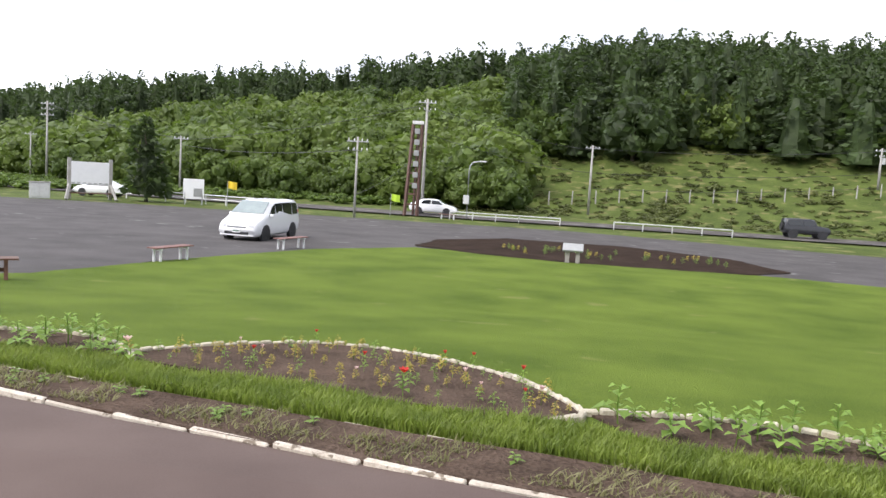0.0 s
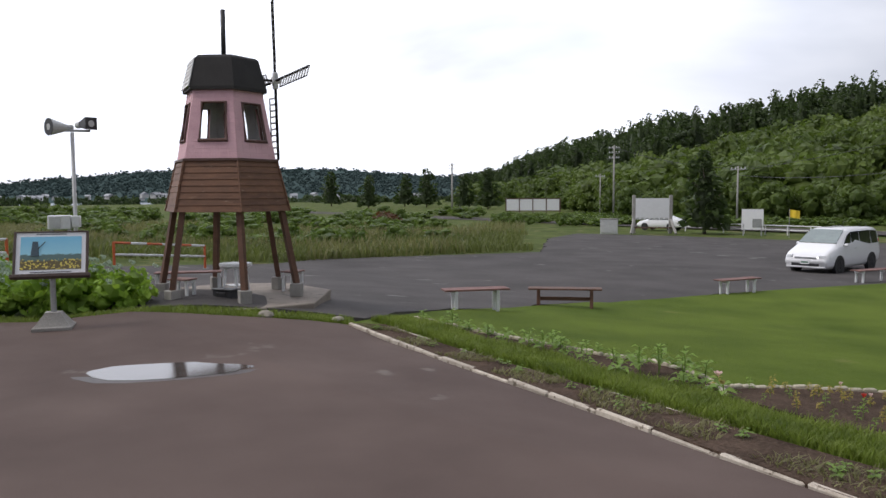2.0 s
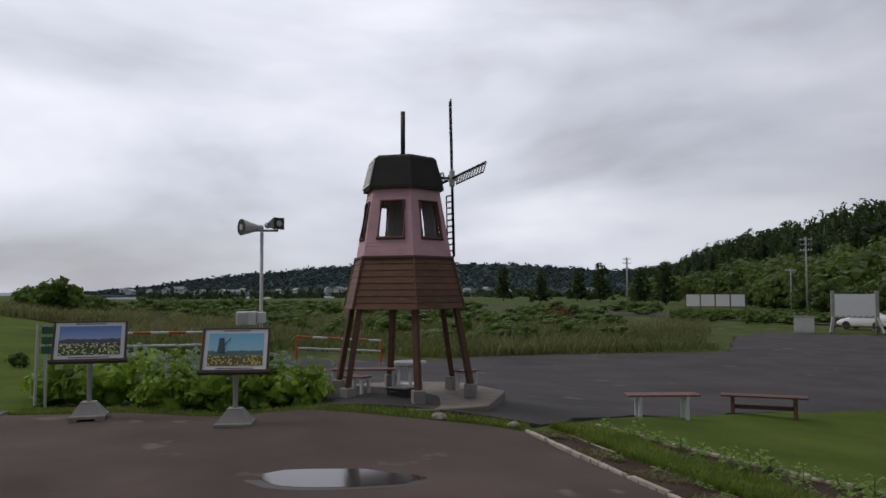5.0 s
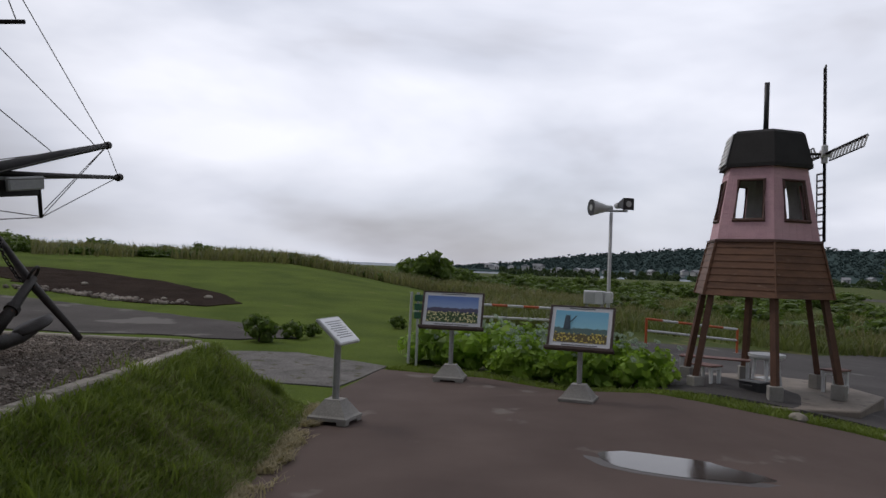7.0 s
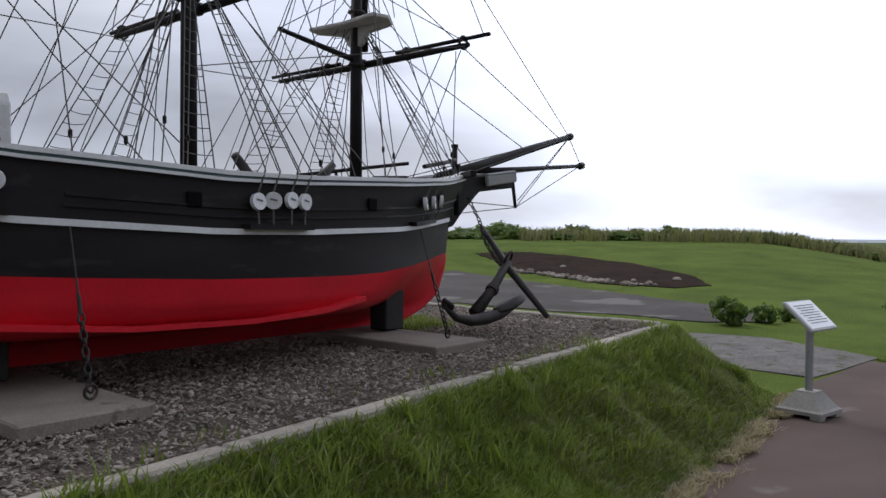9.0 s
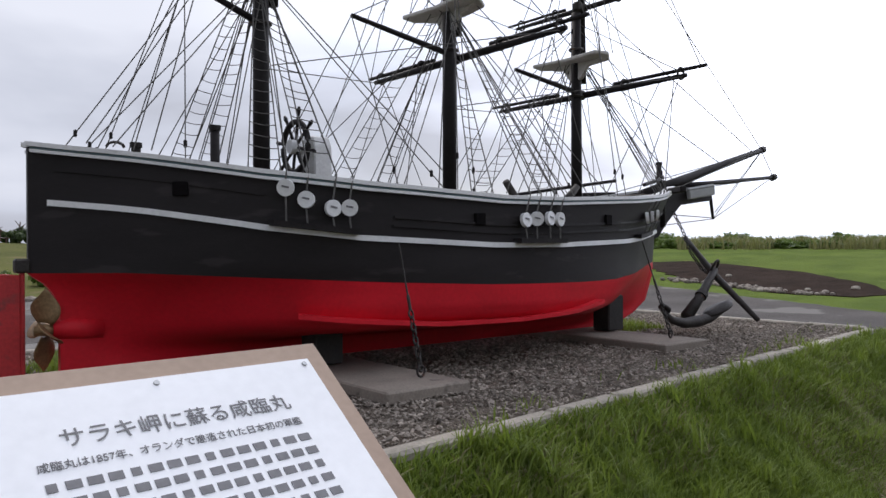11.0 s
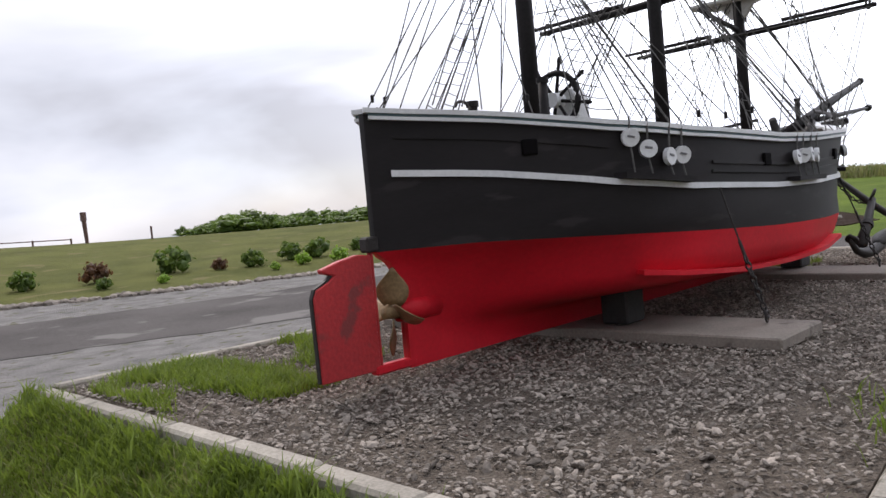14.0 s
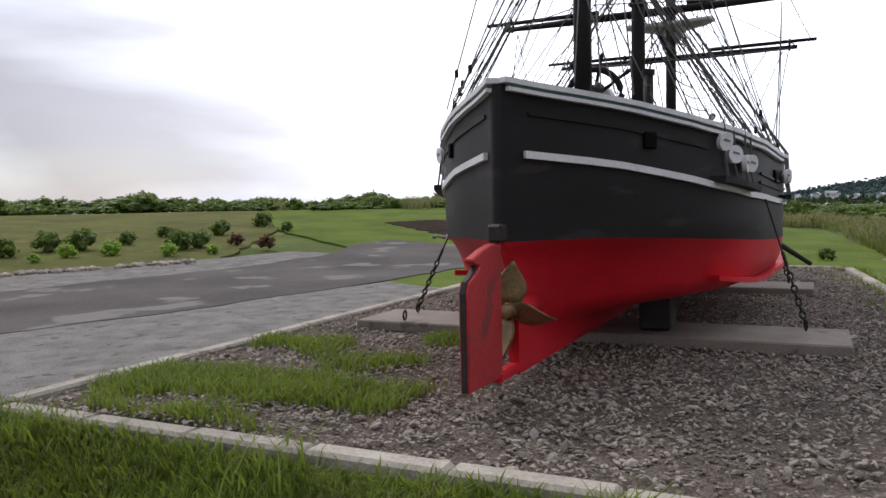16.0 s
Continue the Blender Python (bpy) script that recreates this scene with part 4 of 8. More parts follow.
# stays, backstays, lifts and braces
for a, b in (((4.92, 0, 4.6), (8.44, 0, 2.03)), ((4.92, 0, 3.3), (8.25, 0, 1.97)), ((4.92, 0, 2.65), (7.5, 0, 1.78)), ((4.92, 0, 2.62), (6.55, 0, 1.52)),
             ((3.3, 0, 2.85), (4.86, 0.02, 1.45)), ((3.3, 0, 3.7), (4.9, 0, 2.72)), ((3.3, 0, 4.6), (4.95, 0, 3.6)), ((1.55, 0, 2.75), (3.2, 0, 1.45)), ((1.55, 0, 3.6), (3.27, 0, 2.75)), ((1.55, 0, 4.6), (3.3, 0, 3.6)),
             ((7.33, 0, 1.12), (8.72, 0, 1.68)), ((7.33, 0, 1.12), (8.45, 0, 2.0)), ((7.33, 0, 1.12), (6.22, 0, 1.02)), ((7.33, 0, 1.13), (6.3, 0.06, 1.16)), ((8.46, 0, 2.0), (8.74, 0, 1.69)), ((8.44, 0, 2.0), (7.36, -0.01, 1.2)),
             ((8.7, 0, 1.68), (6.2, -0.3, 1.38)), ((8.7, 0, 1.68), (6.2, 0.3, 1.38)), ((8.4, 0, 2.0), (6.0, -0.4, 1.4)), ((8.4, 0, 2.0), (6.0, 0.4, 1.4))):
    rope(a, b, 0.005)
for s in (-1, 1):
    for a, b in (((1.53, 0.05 * s, 3.3), (0.28, 0.30 * s, 1.42)), ((1.53, 0.05 * s, 2.75), (0.40, 0.40 * s, 1.40)), ((1.53, 0.05 * s, 4.3), (0.58, 0.52 * s, 1.38)), ((0.98, 0, 2.60), (0.50, 0.45 * s, 1.38)), ((0.98, 0, 2.60), (0.75, 0.6 * s, 1.34)),
                 ((3.27, 0.05 * s, 3.9), (2.3, 1.05 * s, 1.20)), ((3.27, 0.05 * s, 3.4), (2.6, 1.08 * s, 1.19)), ((3.27, 0.05 * s, 4.6), (2.45, 1.07 * s, 1.2)), ((4.9, 0.05 * s, 3.7), (4.35, 1.02 * s, 1.22)), ((4.9, 0.05 * s, 4.3), (4.2, 1.05 * s, 1.21)), ((4.9, 0.05 * s, 3.3), (5.6, 0.56 * s, 1.33)), ((4.9, 0.05 * s, 4.1), (5.75, 0.46 * s, 1.35)),
                 ((4.99, 1.16 * s, 2.32), (4.93, 0, 3.0)), ((4.99, 0.6 * s, 2.32), (4.93, 0, 2.95)), ((3.36, 1.2 * s, 2.44), (3.3, 0, 3.2)), ((3.36, 0.65 * s, 2.44), (3.3, 0, 3.1)), ((5.03, 1.3 * s, 2.36), (5.02, 0.93 * s, 3.18)), ((3.4, 1.38 * s, 2.49), (3.4, 1.02 * s, 3.43)),
                 ((4.99, 1.16 * s, 2.29), (3.31, 0.06 * s, 2.0)), ((3.36, 1.2 * s, 2.41), (1.58, 0.06 * s, 2.1)), ((5.02, 0.93 * s, 3.15), (3.31, 0.05 * s, 2.9)), ((4.99, 1.05 * s, 2.27), (5.5, 0.6 * s, 1.33)), ((4.99, 1.1 * s, 2.27), (4.6, 0.95 * s, 1.24)), ((3.36, 1.1 * s, 2.38), (2.9, 1.08 * s, 1.19)), ((3.36, 1.1 * s, 2.38), (3.9, 1.06 * s, 1.2)), ((4.06, 0, 2.43), (3.9, 1.0 * s, 1.2)), ((4.06, 0, 2.43), (4.9, 0.0, 2.95)), ((2.29, 0, 2.60), (2.0, 1.0 * s, 1.22)), ((2.29, 0, 2.60), (3.27, 0, 3.15)),
                 ((3.3, 0.06 * s, 2.75), (2.05, 1.0 * s, 1.22)), ((1.53, 0.06 * s, 2.7), (0.95, 0.74 * s, 1.3)), ((1.53, 0.06 * s, 2.7), (2.35, 1.05 * s, 1.2)), ((3.3, 0.06 * s, 2.75), (4.1, 1.05 * s, 1.21)), ((4.9, 0.06 * s, 2.6), (5.85, 0.4 * s, 1.36)), ((4.99, 0.55 * s, 2.28), (5.3, 0.7 * s, 1.30)), ((3.36, 0.55 * s, 2.40), (3.6, 1.1 * s, 1.19)), ((4.99, 0.9 * s, 2.28), (4.98, 0.3 * s, 1.3))):
        rope(a, b, 0.0042)
        if rr.random() < 0.5:
            p = Vector(b).lerp(Vector(a), 0.07)
            part("block", box(0.022, 0.022, 0.05, Matrix.Translation(p), bevel=0.008), M_SPAR, ship)

# deck gear
wheel = part("steering_wheel", tube([(1.80, 0.185 * math.cos(k * math.tau / 28), 1.545 + 0.185 * math.sin(k * math.tau / 28)) for k in range(28)], 0.022, 8, closed=True), M_SPAR, ship, "black spoked steering wheel with a white hub", smooth=True)
part("hub", rod((1.75, 0, 1.545), (1.85, 0, 1.545), 0.052, 0.052, 16), M_WHITE, wheel, "white hub disc")
for k in range(8):
    a = k * math.tau / 8 + 0.2
    part("spoke", tube([(1.80, 0.04 * math.cos(a), 1.545 + 0.04 * math.sin(a)), (1.80, 0.2 * math.cos(a), 1.545 + 0.2 * math.sin(a)), (1.80, 0.225 * math.cos(a), 1.545 + 0.225 * math.sin(a)), (1.80, 0.27 * math.cos(a), 1.545 + 0.27 * math.sin(a)), (1.80, 0.295 * math.cos(a), 1.545 + 0.295 * math.sin(a))], [0.013, 0.011, 0.011, 0.017, 0.009], 8), M_SPAR, wheel, smooth=True)
part("wheel_stand", prism([(-0.13, 0.85), (0.13, 0.85), (0.10, 1.56), (0.06, 1.63), (-0.06, 1.63), (-0.10, 1.56)], 1.90, 2.05, Matrix(((0, 0, 1, 0), (1, 0, 0, 0), (0, 1, 0, 0), (0, 0, 0, 1))), bevel=0.01), M_WHITEBOARD, ship, "white wheel stand box")
part("wheel_axle", rod((1.80, 0, 1.545), (1.95, 0, 1.545), 0.025, 0.025, 10), M_SPAR, wheel)
for u, y, z1 in ((0.965, -0.52, 1.56), (0.55, -0.34, 1.44), (6.26, 0.0, 1.72), (6.1, -0.16, 1.5)):
    b = part("deck_post", rod((u, y, 1.0), (u, y, z1), 0.028, 0.028, 12), M_SPAR, ship, "black capped deck post", smooth=True)
    part("cap", rod((u, y, z1 - 0.03), (u, y, z1), 0.036, 0.036, 12), M_SPAR, b)
for s in (-1, 1):
    for u, u2 in ((3.10, 2.95), (3.58, 3.73)):
        part("swivel_gun", rod((u, s * 1.0, 1.13), (u2, s * 1.02, 1.28), 0.034, 0.026, 12), M_IRON, ship, "small black swivel gun", smooth=True)
    part("cathead", box(0.36, 0.06, 0.06, pose(5.85, s * 0.5, 1.37, 0, 0, -s * 55), bevel=0.008), M_SPAR, ship)
    part("forecastle_rail", tube([(4.9, s * 0.80, 1.36), (5.4, s * 0.6, 1.44), (5.9, s * 0.30, 1.52)], 0.018, 8), M_SPAR, ship)
part("forecastle", prism([(5.15, -0.62), (5.95, -0.22), (6.1, 0.0), (5.95, 0.22), (5.15, 0.62)], 1.1, 1.30, bevel=0.01), M_DECK, ship, "dark raised forecastle deck")
part("towing_eye", tube([(0.42 + 0.05 * math.cos(k), -0.38 , 1.40 + 0.03 * math.sin(k)) for k in (0, 0.6, 1.2, 1.8, 2.4, 3.14)], 0.009, 6), M_IRON, ship)

# supports
for u, y in ((1.77, -0.42), (1.77, 0.42), (4.93, -0.36), (4.93, 0.36)):
    o = thing("support_block", SHIP @ pose(u, y, 0.01), "black timber block under the hull", "support", "hull supports")
    part("timber", box(0.22, 0.20, 0.33, pose(0, 0, 0.165), bevel=0.012), M_TIMBER, o)


def link_ring(bm, c, r, t, rot):
    m = Matrix.Translation(c) @ rot
    return tube([m @ Vector((r * 0.62 * math.cos(k * math.tau / 10), 0, r * math.sin(k * math.tau / 10))) for k in range(10)], t, 5, bm, closed=True)


def chain(name, pts, r, t, label, category, group=""):
    """A chain of round links along a line of world points."""
    o = thing(name, Matrix.Translation(pts[0]), label, category, group)
    pts = [Vector(p) - Vector(pts[0]) for p in pts]
    d, seg = 0.0, 0
    i = 0
    for a, b in zip(pts, pts[1:]):
        n = max(1, int((b - a).length / (r * 1.55)))
        q = (b - a).to_track_quat("Z", "Y").to_matrix().to_4x4()
        for j in range(n):
            bm = link_ring(None, a.lerp(b, (j + 0.5) / n), r, t, q @ Matrix.Rotation(radians(90) * (i % 2), 4, "Z"))
            part("link", bm, M_IRON, o, smooth=True)
            i += 1
    return o


for u, v, q, s in ((1.95, 1.30, 2.03, -1), (4.83, 1.12, 5.05, -1), (1.95, -1.45, 2.03, 1), (4.83, -1.3, 5.05, 1)):
    a, b = sw(u, v, 0.925), SHIP @ hull_point(q, wale_z(q) - 0.02, s, 0.035)
    c = a.lerp(b, 0.46)
    o = chain("mooring_chain", [a, c], 0.026, 0.007, "rusty black chain from a ring in the slab to the hull", "chain", "hull mooring chains")
    part("wire", rod(c - a, b - a, 0.006, 0.006, 8), M_IRON, o)
    part("turnbuckle", rod(c - a, c.lerp(b, 0.22) - a, 0.011, 0.011, 8), M_IRON, o)
    part("ring", tube([Vector((0.034 * math.cos(k * math.tau / 14), 0, 0.034 * math.sin(k * math.tau / 14))) for k in range(14)], 0.008, 6, closed=True), M_IRON, o, smooth=True)
o = thing("spare_ring", Matrix.Translation(sw(1.55, -1.35, 0.925)), "iron ring on the concrete slab", "ring")
part("ring", tube([Vector((0.034 * math.cos(k * math.tau / 14), 0, 0.034 * math.sin(k * math.tau / 14))) for k in range(14)], 0.008, 6, closed=True), M_IRON, o, smooth=True)

# anchor
A_TOP, A_LOW, A_MID, A_CROWN = sw(6.45, 0.2, 1.77), sw(5.95, 1.31, 0.985), sw(6.22, 0.70, 1.38), sw(5.68, 0.72, 0.99)
anchor = thing("anchor", Matrix.Translation(A_CROWN), "large black iron anchor with a long stock, leaning on the gravel", "anchor")
o3 = -A_CROWN
part("stock", tube([A_TOP + o3, A_MID + o3, A_LOW + o3], [0.026, 0.038, 0.024], 10), M_IRON, anchor, "long black stock bar", smooth=True)
part("shank", tube([A_MID + o3 + Vector((0, 0, 0.06)), (A_MID + A_CROWN) / 2 + o3, Vector((0, 0, 0))], [0.036, 0.046, 0.062], 10), M_IRON, anchor, smooth=True)
part("shackle", tube([A_MID + o3 + Vector((0.06 * math.cos(k * math.tau / 12), 0.03 * math.sin(k * math.tau / 12), 0.09 + 0.065 * math.sin(k * math.tau / 12))) for k in range(12)], 0.014, 6, closed=True), M_IRON, anchor, smooth=True)
part("collar", rod((A_MID + (A_MID - A_CROWN) * -0.45) + o3, (A_MID + (A_MID - A_CROWN) * -0.52) + o3, 0.062, 0.062, 10), M_IRON, anchor)
F1, F2 = sw(5.18, 0.78, 1.10) + o3, sw(6.22, 0.86, 1.08) + o3
arc = [F1, F1.lerp(F2, 0.14) + Vector((0, 0, -0.11)), F1.lerp(F2, 0.32) + Vector((0, 0, -0.15)), F1.lerp(F2, 0.5) + Vector((0, 0, -0.14)), F1.lerp(F2, 0.7) + Vector((0, 0, -0.11)), F1.lerp(F2, 0.88) + Vector((0, 0, -0.04)), F2]
part("arms", tube(arc, [0.02, 0.034, 0.05, 0.058, 0.05, 0.036, 0.018], 10), M_IRON, anchor, smooth=True)
for f, g in ((F1, arc[1]), (F2, arc[4])):
    d = (g - f).normalized()
    s = d.cross(Vector((0, 0, 1))).normalized()
    up = s.cross(d)
    L = 0.13 if f is F1 else 0.40
    W = 0.06 if f is F1 else 0.11
    ringsf = []
    for k in range(7):
        t = k / 6
        w = W * math.sin(math.pi * (0.08 + 0.86 * t)) ** 0.7
        c = f + d * (L * t) + Vector((0, 0, 0.04))
        ringsf.append([c + s * w + up * 0.012, c + up * 0.03, c - s * w + up * 0.012, c - s * w - up * 0.012, c + s * w - up * 0.012])
    part("fluke", loft(ringsf), M_IRON, anchor, "broad iron fluke palm", smooth=True)
chain("anchor_chain", [sw(6.28, 0.16, 2.06), sw(6.42, 0.2, 1.83), sw(6.33, 0.34, 1.62), sw(6.30, 0.5, 1.44), sw(6.22, 0.62, 1.40)], 0.026, 0.007, "black chain from the bow to the anchor ring", "chain")

# ---- terrace: information boards, puddle, windmill shelter ----
def concrete_foot(parent, s=1.0):
    rings = []
    for z, a, b in ((0.05, 0.27, 0.27), (0.09, 0.27, 0.27), (0.11, 0.24, 0.24), (0.28, 0.12, 0.12), (0.30, 0.11, 0.11)):
        a, b = a * s, b * s
        rings.append([Vector((x, y, z * s)) for x, y in ((-a, -b), (a, -b), (a, b), (-a, b))])
    part("foot", loft(rings), M_CONC, parent, "grey concrete foot")
    for x, y in ((-1, -1), (1, -1), (1, 1), (-1, 1)):
        part("pad", box(0.13 * s, 0.13 * s, 0.06 * s, pose(x * 0.2 * s, y * 0.2 * s, 0.03 * s), bevel=0.008), M_CONC, parent)


def picture_board(at, yaw, w, h, zc, tilt, picture, label):
    o = thing("picture_board", Matrix.Translation(at) @ Matrix.Rotation(yaw, 4, "Z"), label, "information board", "terrace picture boards")
    concrete_foot(o, 0.78)
    part("post", rod((0, 0.02, 0.20), (0, 0.02, zc), 0.032, 0.032, 12), M_STEEL, o, "galvanised post")
    m = Matrix.Translation((0, 0, zc)) @ Matrix.Rotation(-tilt, 4, "X")
    fr = box(w, 0.05, 0.016, m @ pose(0, 0, h / 2 - 0.008), bevel=0.004)
    fr = box(w + 0.05, 0.085, 0.045, m @ pose(0, -0.01, -h / 2 + 0.0225), bevel=0.008, bm=fr)
    for s in (-1, 1):
        fr = box(0.028, 0.05, h - 0.062, m @ pose(s * (w / 2 - 0.014), 0, 0.0145), bevel=0.005, bm=fr)
    part("frame", fr, M_FRAMEWOOD, o, "dark wooden frame with a bottom ledge")
    part("backing", box(w - 0.05, 0.02, h - 0.06, m @ pose(0, 0.008, 0.01)), M_FRAMEWOOD, o)
    part("sheet", box(w - 0.056, 0.006, h - 0.062, m @ pose(0, -0.006, 0.0145)), M_SIGNWHITE, o, "white bordered sheet")
    part("picture", box(w - 0.15, 0.004, h - 0.17, m @ pose(0, -0.0125, 0.018)), picture, o, "colour landscape picture of fields and sky")
    part("caption", box(w * 0.55, 0.003, 0.010, m @ pose(0, -0.012, -h / 2 + 0.072)), M_INK, o)
    part("caption", box(w * 0.4, 0.003, 0.010, m @ pose(0, -0.012, h / 2 - 0.036)), M_INK, o)
    return o, m


def picture_mat(name, sky_lo, sky_hi, hills, field, flower, split):
    """A printed landscape: sky, a far band, and a dotted flower field."""
    m = bpy.data.materials.new(name)
    m.use_nodes = True
    n, l = m.node_tree.nodes, m.node_tree.links
    co = n.new("ShaderNodeTexCoord")
    sp = n.new("ShaderNodeSeparateXYZ")
    l.new(co.outputs["Generated"], sp.inputs[0])
    nz = n.new("ShaderNodeTexNoise")
    nz.inputs["Scale"].default_value = 9
    l.new(co.outputs["Generated"], nz.inputs["Vector"])
    ad = n.new("ShaderNodeMath")
    ad.operation = "MULTIPLY_ADD"
    ad.inputs[1].default_value = 0.16
    l.new(nz.outputs["Fac"], ad.inputs[0])
    l.new(sp.outputs["Z"], ad.inputs[2])
    r = n.new("ShaderNodeValToRGB")
    e = r.color_ramp.elements
    e[0].position, e[0].color = split - 0.02, (*field, 1)
    e[1].position, e[1].color = 1.0, (*sky_hi, 1)
    for p, c in ((split + 0.02, hills), (split + 0.16, hills), (split + 0.19, sky_lo)):
        q = e.new(p)
        q.color = (*c, 1)
    l.new(ad.outputs[0], r.inputs["Fac"])
    vo = n.new("ShaderNodeTexVoronoi")
    vo.inputs["Scale"].default_value = 17
    mp = n.new("ShaderNodeMapping")
    mp.inputs["Scale"].default_value = (1.4, 0.0, 1)
    l.new(co.outputs["Generated"], mp.inputs["Vector"])
    l.new(mp.outputs["Vector"], vo.inputs["Vector"])
    lt = n.new("ShaderNodeMath")
    lt.operation = "LESS_THAN"
    lt.inputs[1].default_value = 0.42
    l.new(vo.outputs["Distance"], lt.inputs[0])
    lo = n.new("ShaderNodeMath")
    lo.operation = "LESS_THAN"
    lo.inputs[1].default_value = split + 0.03
    l.new(ad.outputs[0], lo.inputs[0])
    mu = n.new("ShaderNodeMath")
    mu.operation = "MULTIPLY"
    l.new(lt.outputs[0], mu.inputs[0])
    l.new(lo.outputs[0], mu.inputs[1])
    mx = n.new("ShaderNodeMix")
    mx.data_type = "RGBA"
    l.new(mu.outputs[0], mx.inputs[0])
    l.new(r.outputs["Color"], mx.inputs[6])
    mx.inputs[7].default_value = (*flower, 1)
    l.new(mx.outputs[2], n["Principled BSDF"].inputs["Base Color"])
    n["Principled BSDF"].inputs["Roughness"].default_value = 0.3
    return m


M_PIC1 = picture_mat("daffodil field print", (0.33, 0.45, 0.72), (0.16, 0.27, 0.62), (0.10, 0.09, 0.16), (0.05, 0.10, 0.03), (0.80, 0.74, 0.38), 0.46)
M_PIC2 = picture_mat("windmill park print", (0.30, 0.62, 0.75), (0.20, 0.52, 0.72), (0.10, 0.17, 0.16), (0.13, 0.10, 0.04), (0.70, 0.58, 0.12), 0.36)
picture_board((-11.22, 2.52, 0.05), math.radians(76), 0.88, 0.55, 0.985, radians(20), M_PIC1, "picture board of a flower field on a concrete foot")
b2, m2_ = picture_board((-9.72, 3.99, 0.05), math.radians(66), 0.80, 0.58, 0.91, radians(24), M_PIC2, "picture board of a windmill park on a concrete foot")
bm = rod((-0.17, 0.0, -0.08), (-0.17, 0.0, 0.10), 0.045, 0.028, 8)
bm = box(0.012, 0.004, 0.17, pose(-0.12, 0, 0.03, 0, 40, 0), bm=bm)
bmesh.ops.scale(bm, vec=(1, 0.12, 1), verts=bm.verts)
bmesh.ops.transform(bm, matrix=m2_ @ pose(0, -0.022, 0.06), verts=bm.verts)
part("printed_mill", bm, mat("printed dark mill", (0.06, 0.10, 0.13), scale=20, bump=0, rough=0.3), b2)

# low lectern sign
lec = thing("lectern_sign", TURN @ Matrix.Translation((-9.31, 0.76, 0.05)) @ Matrix.Rotation(radians(150), 4, "Z"), "slanted white text panel on a steel post and concrete foot", "information board")
concrete_foot(lec, 0.78)
part("post", rod((0, 0, 0.20), (0, 0, 0.88), 0.035, 0.035, 12), M_STEEL, lec, "galvanised post")
m = pose(0, 0, 0.92, 42, 0, 0)
part("panel", box(0.50, 0.36, 0.03, m, bevel=0.006), M_GREYPAINT, lec)
part("sheet", box(0.46, 0.32, 0.006, m @ pose(0, 0, 0.018)), M_SIGNWHITE, lec, "white printed sheet")
for k in range(8):
    part("text_line", box(0.36 - 0.05 * (k % 3), 0.008, 0.002, m @ pose(0.0, 0.11 - 0.03 * k, 0.0225)), M_INK, lec)

# brown framed sign by the bank
sg = thing("ship_sign", TURN @ Matrix.Translation((-1.23, -1.37, 0.0)) @ Matrix.Rotation(math.atan2(0.19, -0.70) + math.pi, 4, "Z") @ Matrix.Rotation(math.pi, 4, "Z"), "tan brown slanted sign board with a white Japanese text sheet", "sign")
W_, D_ = 0.72, 0.52
ms = pose(-0.015, 0, 1.50, 38, 0, 0)
fr = prism([(-W_ / 2, -D_), (W_ / 2, -D_), (W_ / 2, 0), (-W_ / 2, 0)], -0.09, 0.0, ms, bevel=0.006)
part("board", fr, M_SIGNBROWN, sg, "tan brown board frame")
part("sheet", box(W_ - 0.09, D_ - 0.09, 0.004, ms @ pose(0, -D_ / 2 - 0.005, 0.003)), M_SIGNWHITE, sg, "white text sheet")
for x in (-0.24, 0.24):
    part("post", box(0.09, 0.09, 1.16, pose(x, -0.20, 0.58), bevel=0.006), M_SIGNBROWN, sg, "tan brown post")
for x in (-W_ / 2 + 0.06, 0, W_ / 2 - 0.06):
    part("screw", rod(ms @ Vector((x, -0.064, 0.004)), ms @ Vector((x, -0.064, 0.008)), 0.006, 0.005, 8), M_STEEL, sg)


def lettering(name, text, size, m, parent, material):
    cu = bpy.data.curves.new(name, "FONT")
    cu.body, cu.size, cu.align_x, cu.extrude = text, size, "CENTER", 0.0004
    tmp = bpy.data.objects.new(name, cu)
    me = bpy.data.meshes.new_from_object(tmp)
    bpy.data.objects.remove(tmp)
    me.materials.append(material)
    ob = new(name, me)
    ob.parent = parent
    ob.matrix_basis = m
    return ob


lettering("title", "サラキ岬に蘇る咸臨丸", 0.040, ms @ pose(0.02, -0.165, 0.0065), sg, M_INK)
lettering("text_line", "咸臨丸は1857年、オランダで建造された日本初の軍艦", 0.0185, ms @ pose(0, -0.205, 0.0065), sg, M_INK)
for k in range(7):
    for j in range(15):
        part("text_bar", box(0.022 if (j + k) % 4 else 0.015, 0.015, 0.001, ms @ pose(-0.21 + 0.03 * j, -0.235 - 0.03 * k, 0.0058)), M_INK, sg)

# puddle
pud = bmesh.new()
rp = []
for k in range(40):
    a = k * math.tau / 40
    r = 1 + 0.16 * noise.noise(Vector((math.cos(a) * 1.4, math.sin(a) * 1.4, 2))) + 0.06 * noise.noise(Vector((math.cos(a) * 4, math.sin(a) * 4, 7)))
    p = Matrix.Rotation(math.atan2(1.17, 0.85), 2) @ Vector((0.72 * r * math.cos(a), 0.35 * r * math.sin(a) * (1 - 0.3 * math.cos(a))))
    rp.append((-6.76 + p.x, 4.16 + p.y))
M_WATER = bpy.data.materials.new("still rain water")
M_WATER.use_nodes = True
wb = M_WATER.node_tree.nodes["Principled BSDF"]
wb.inputs["Base Color"].default_value = (0.06, 0.052, 0.048, 1)
wb.inputs["Roughness"].default_value = 0.10
wb.inputs["IOR"].default_value = 1.33
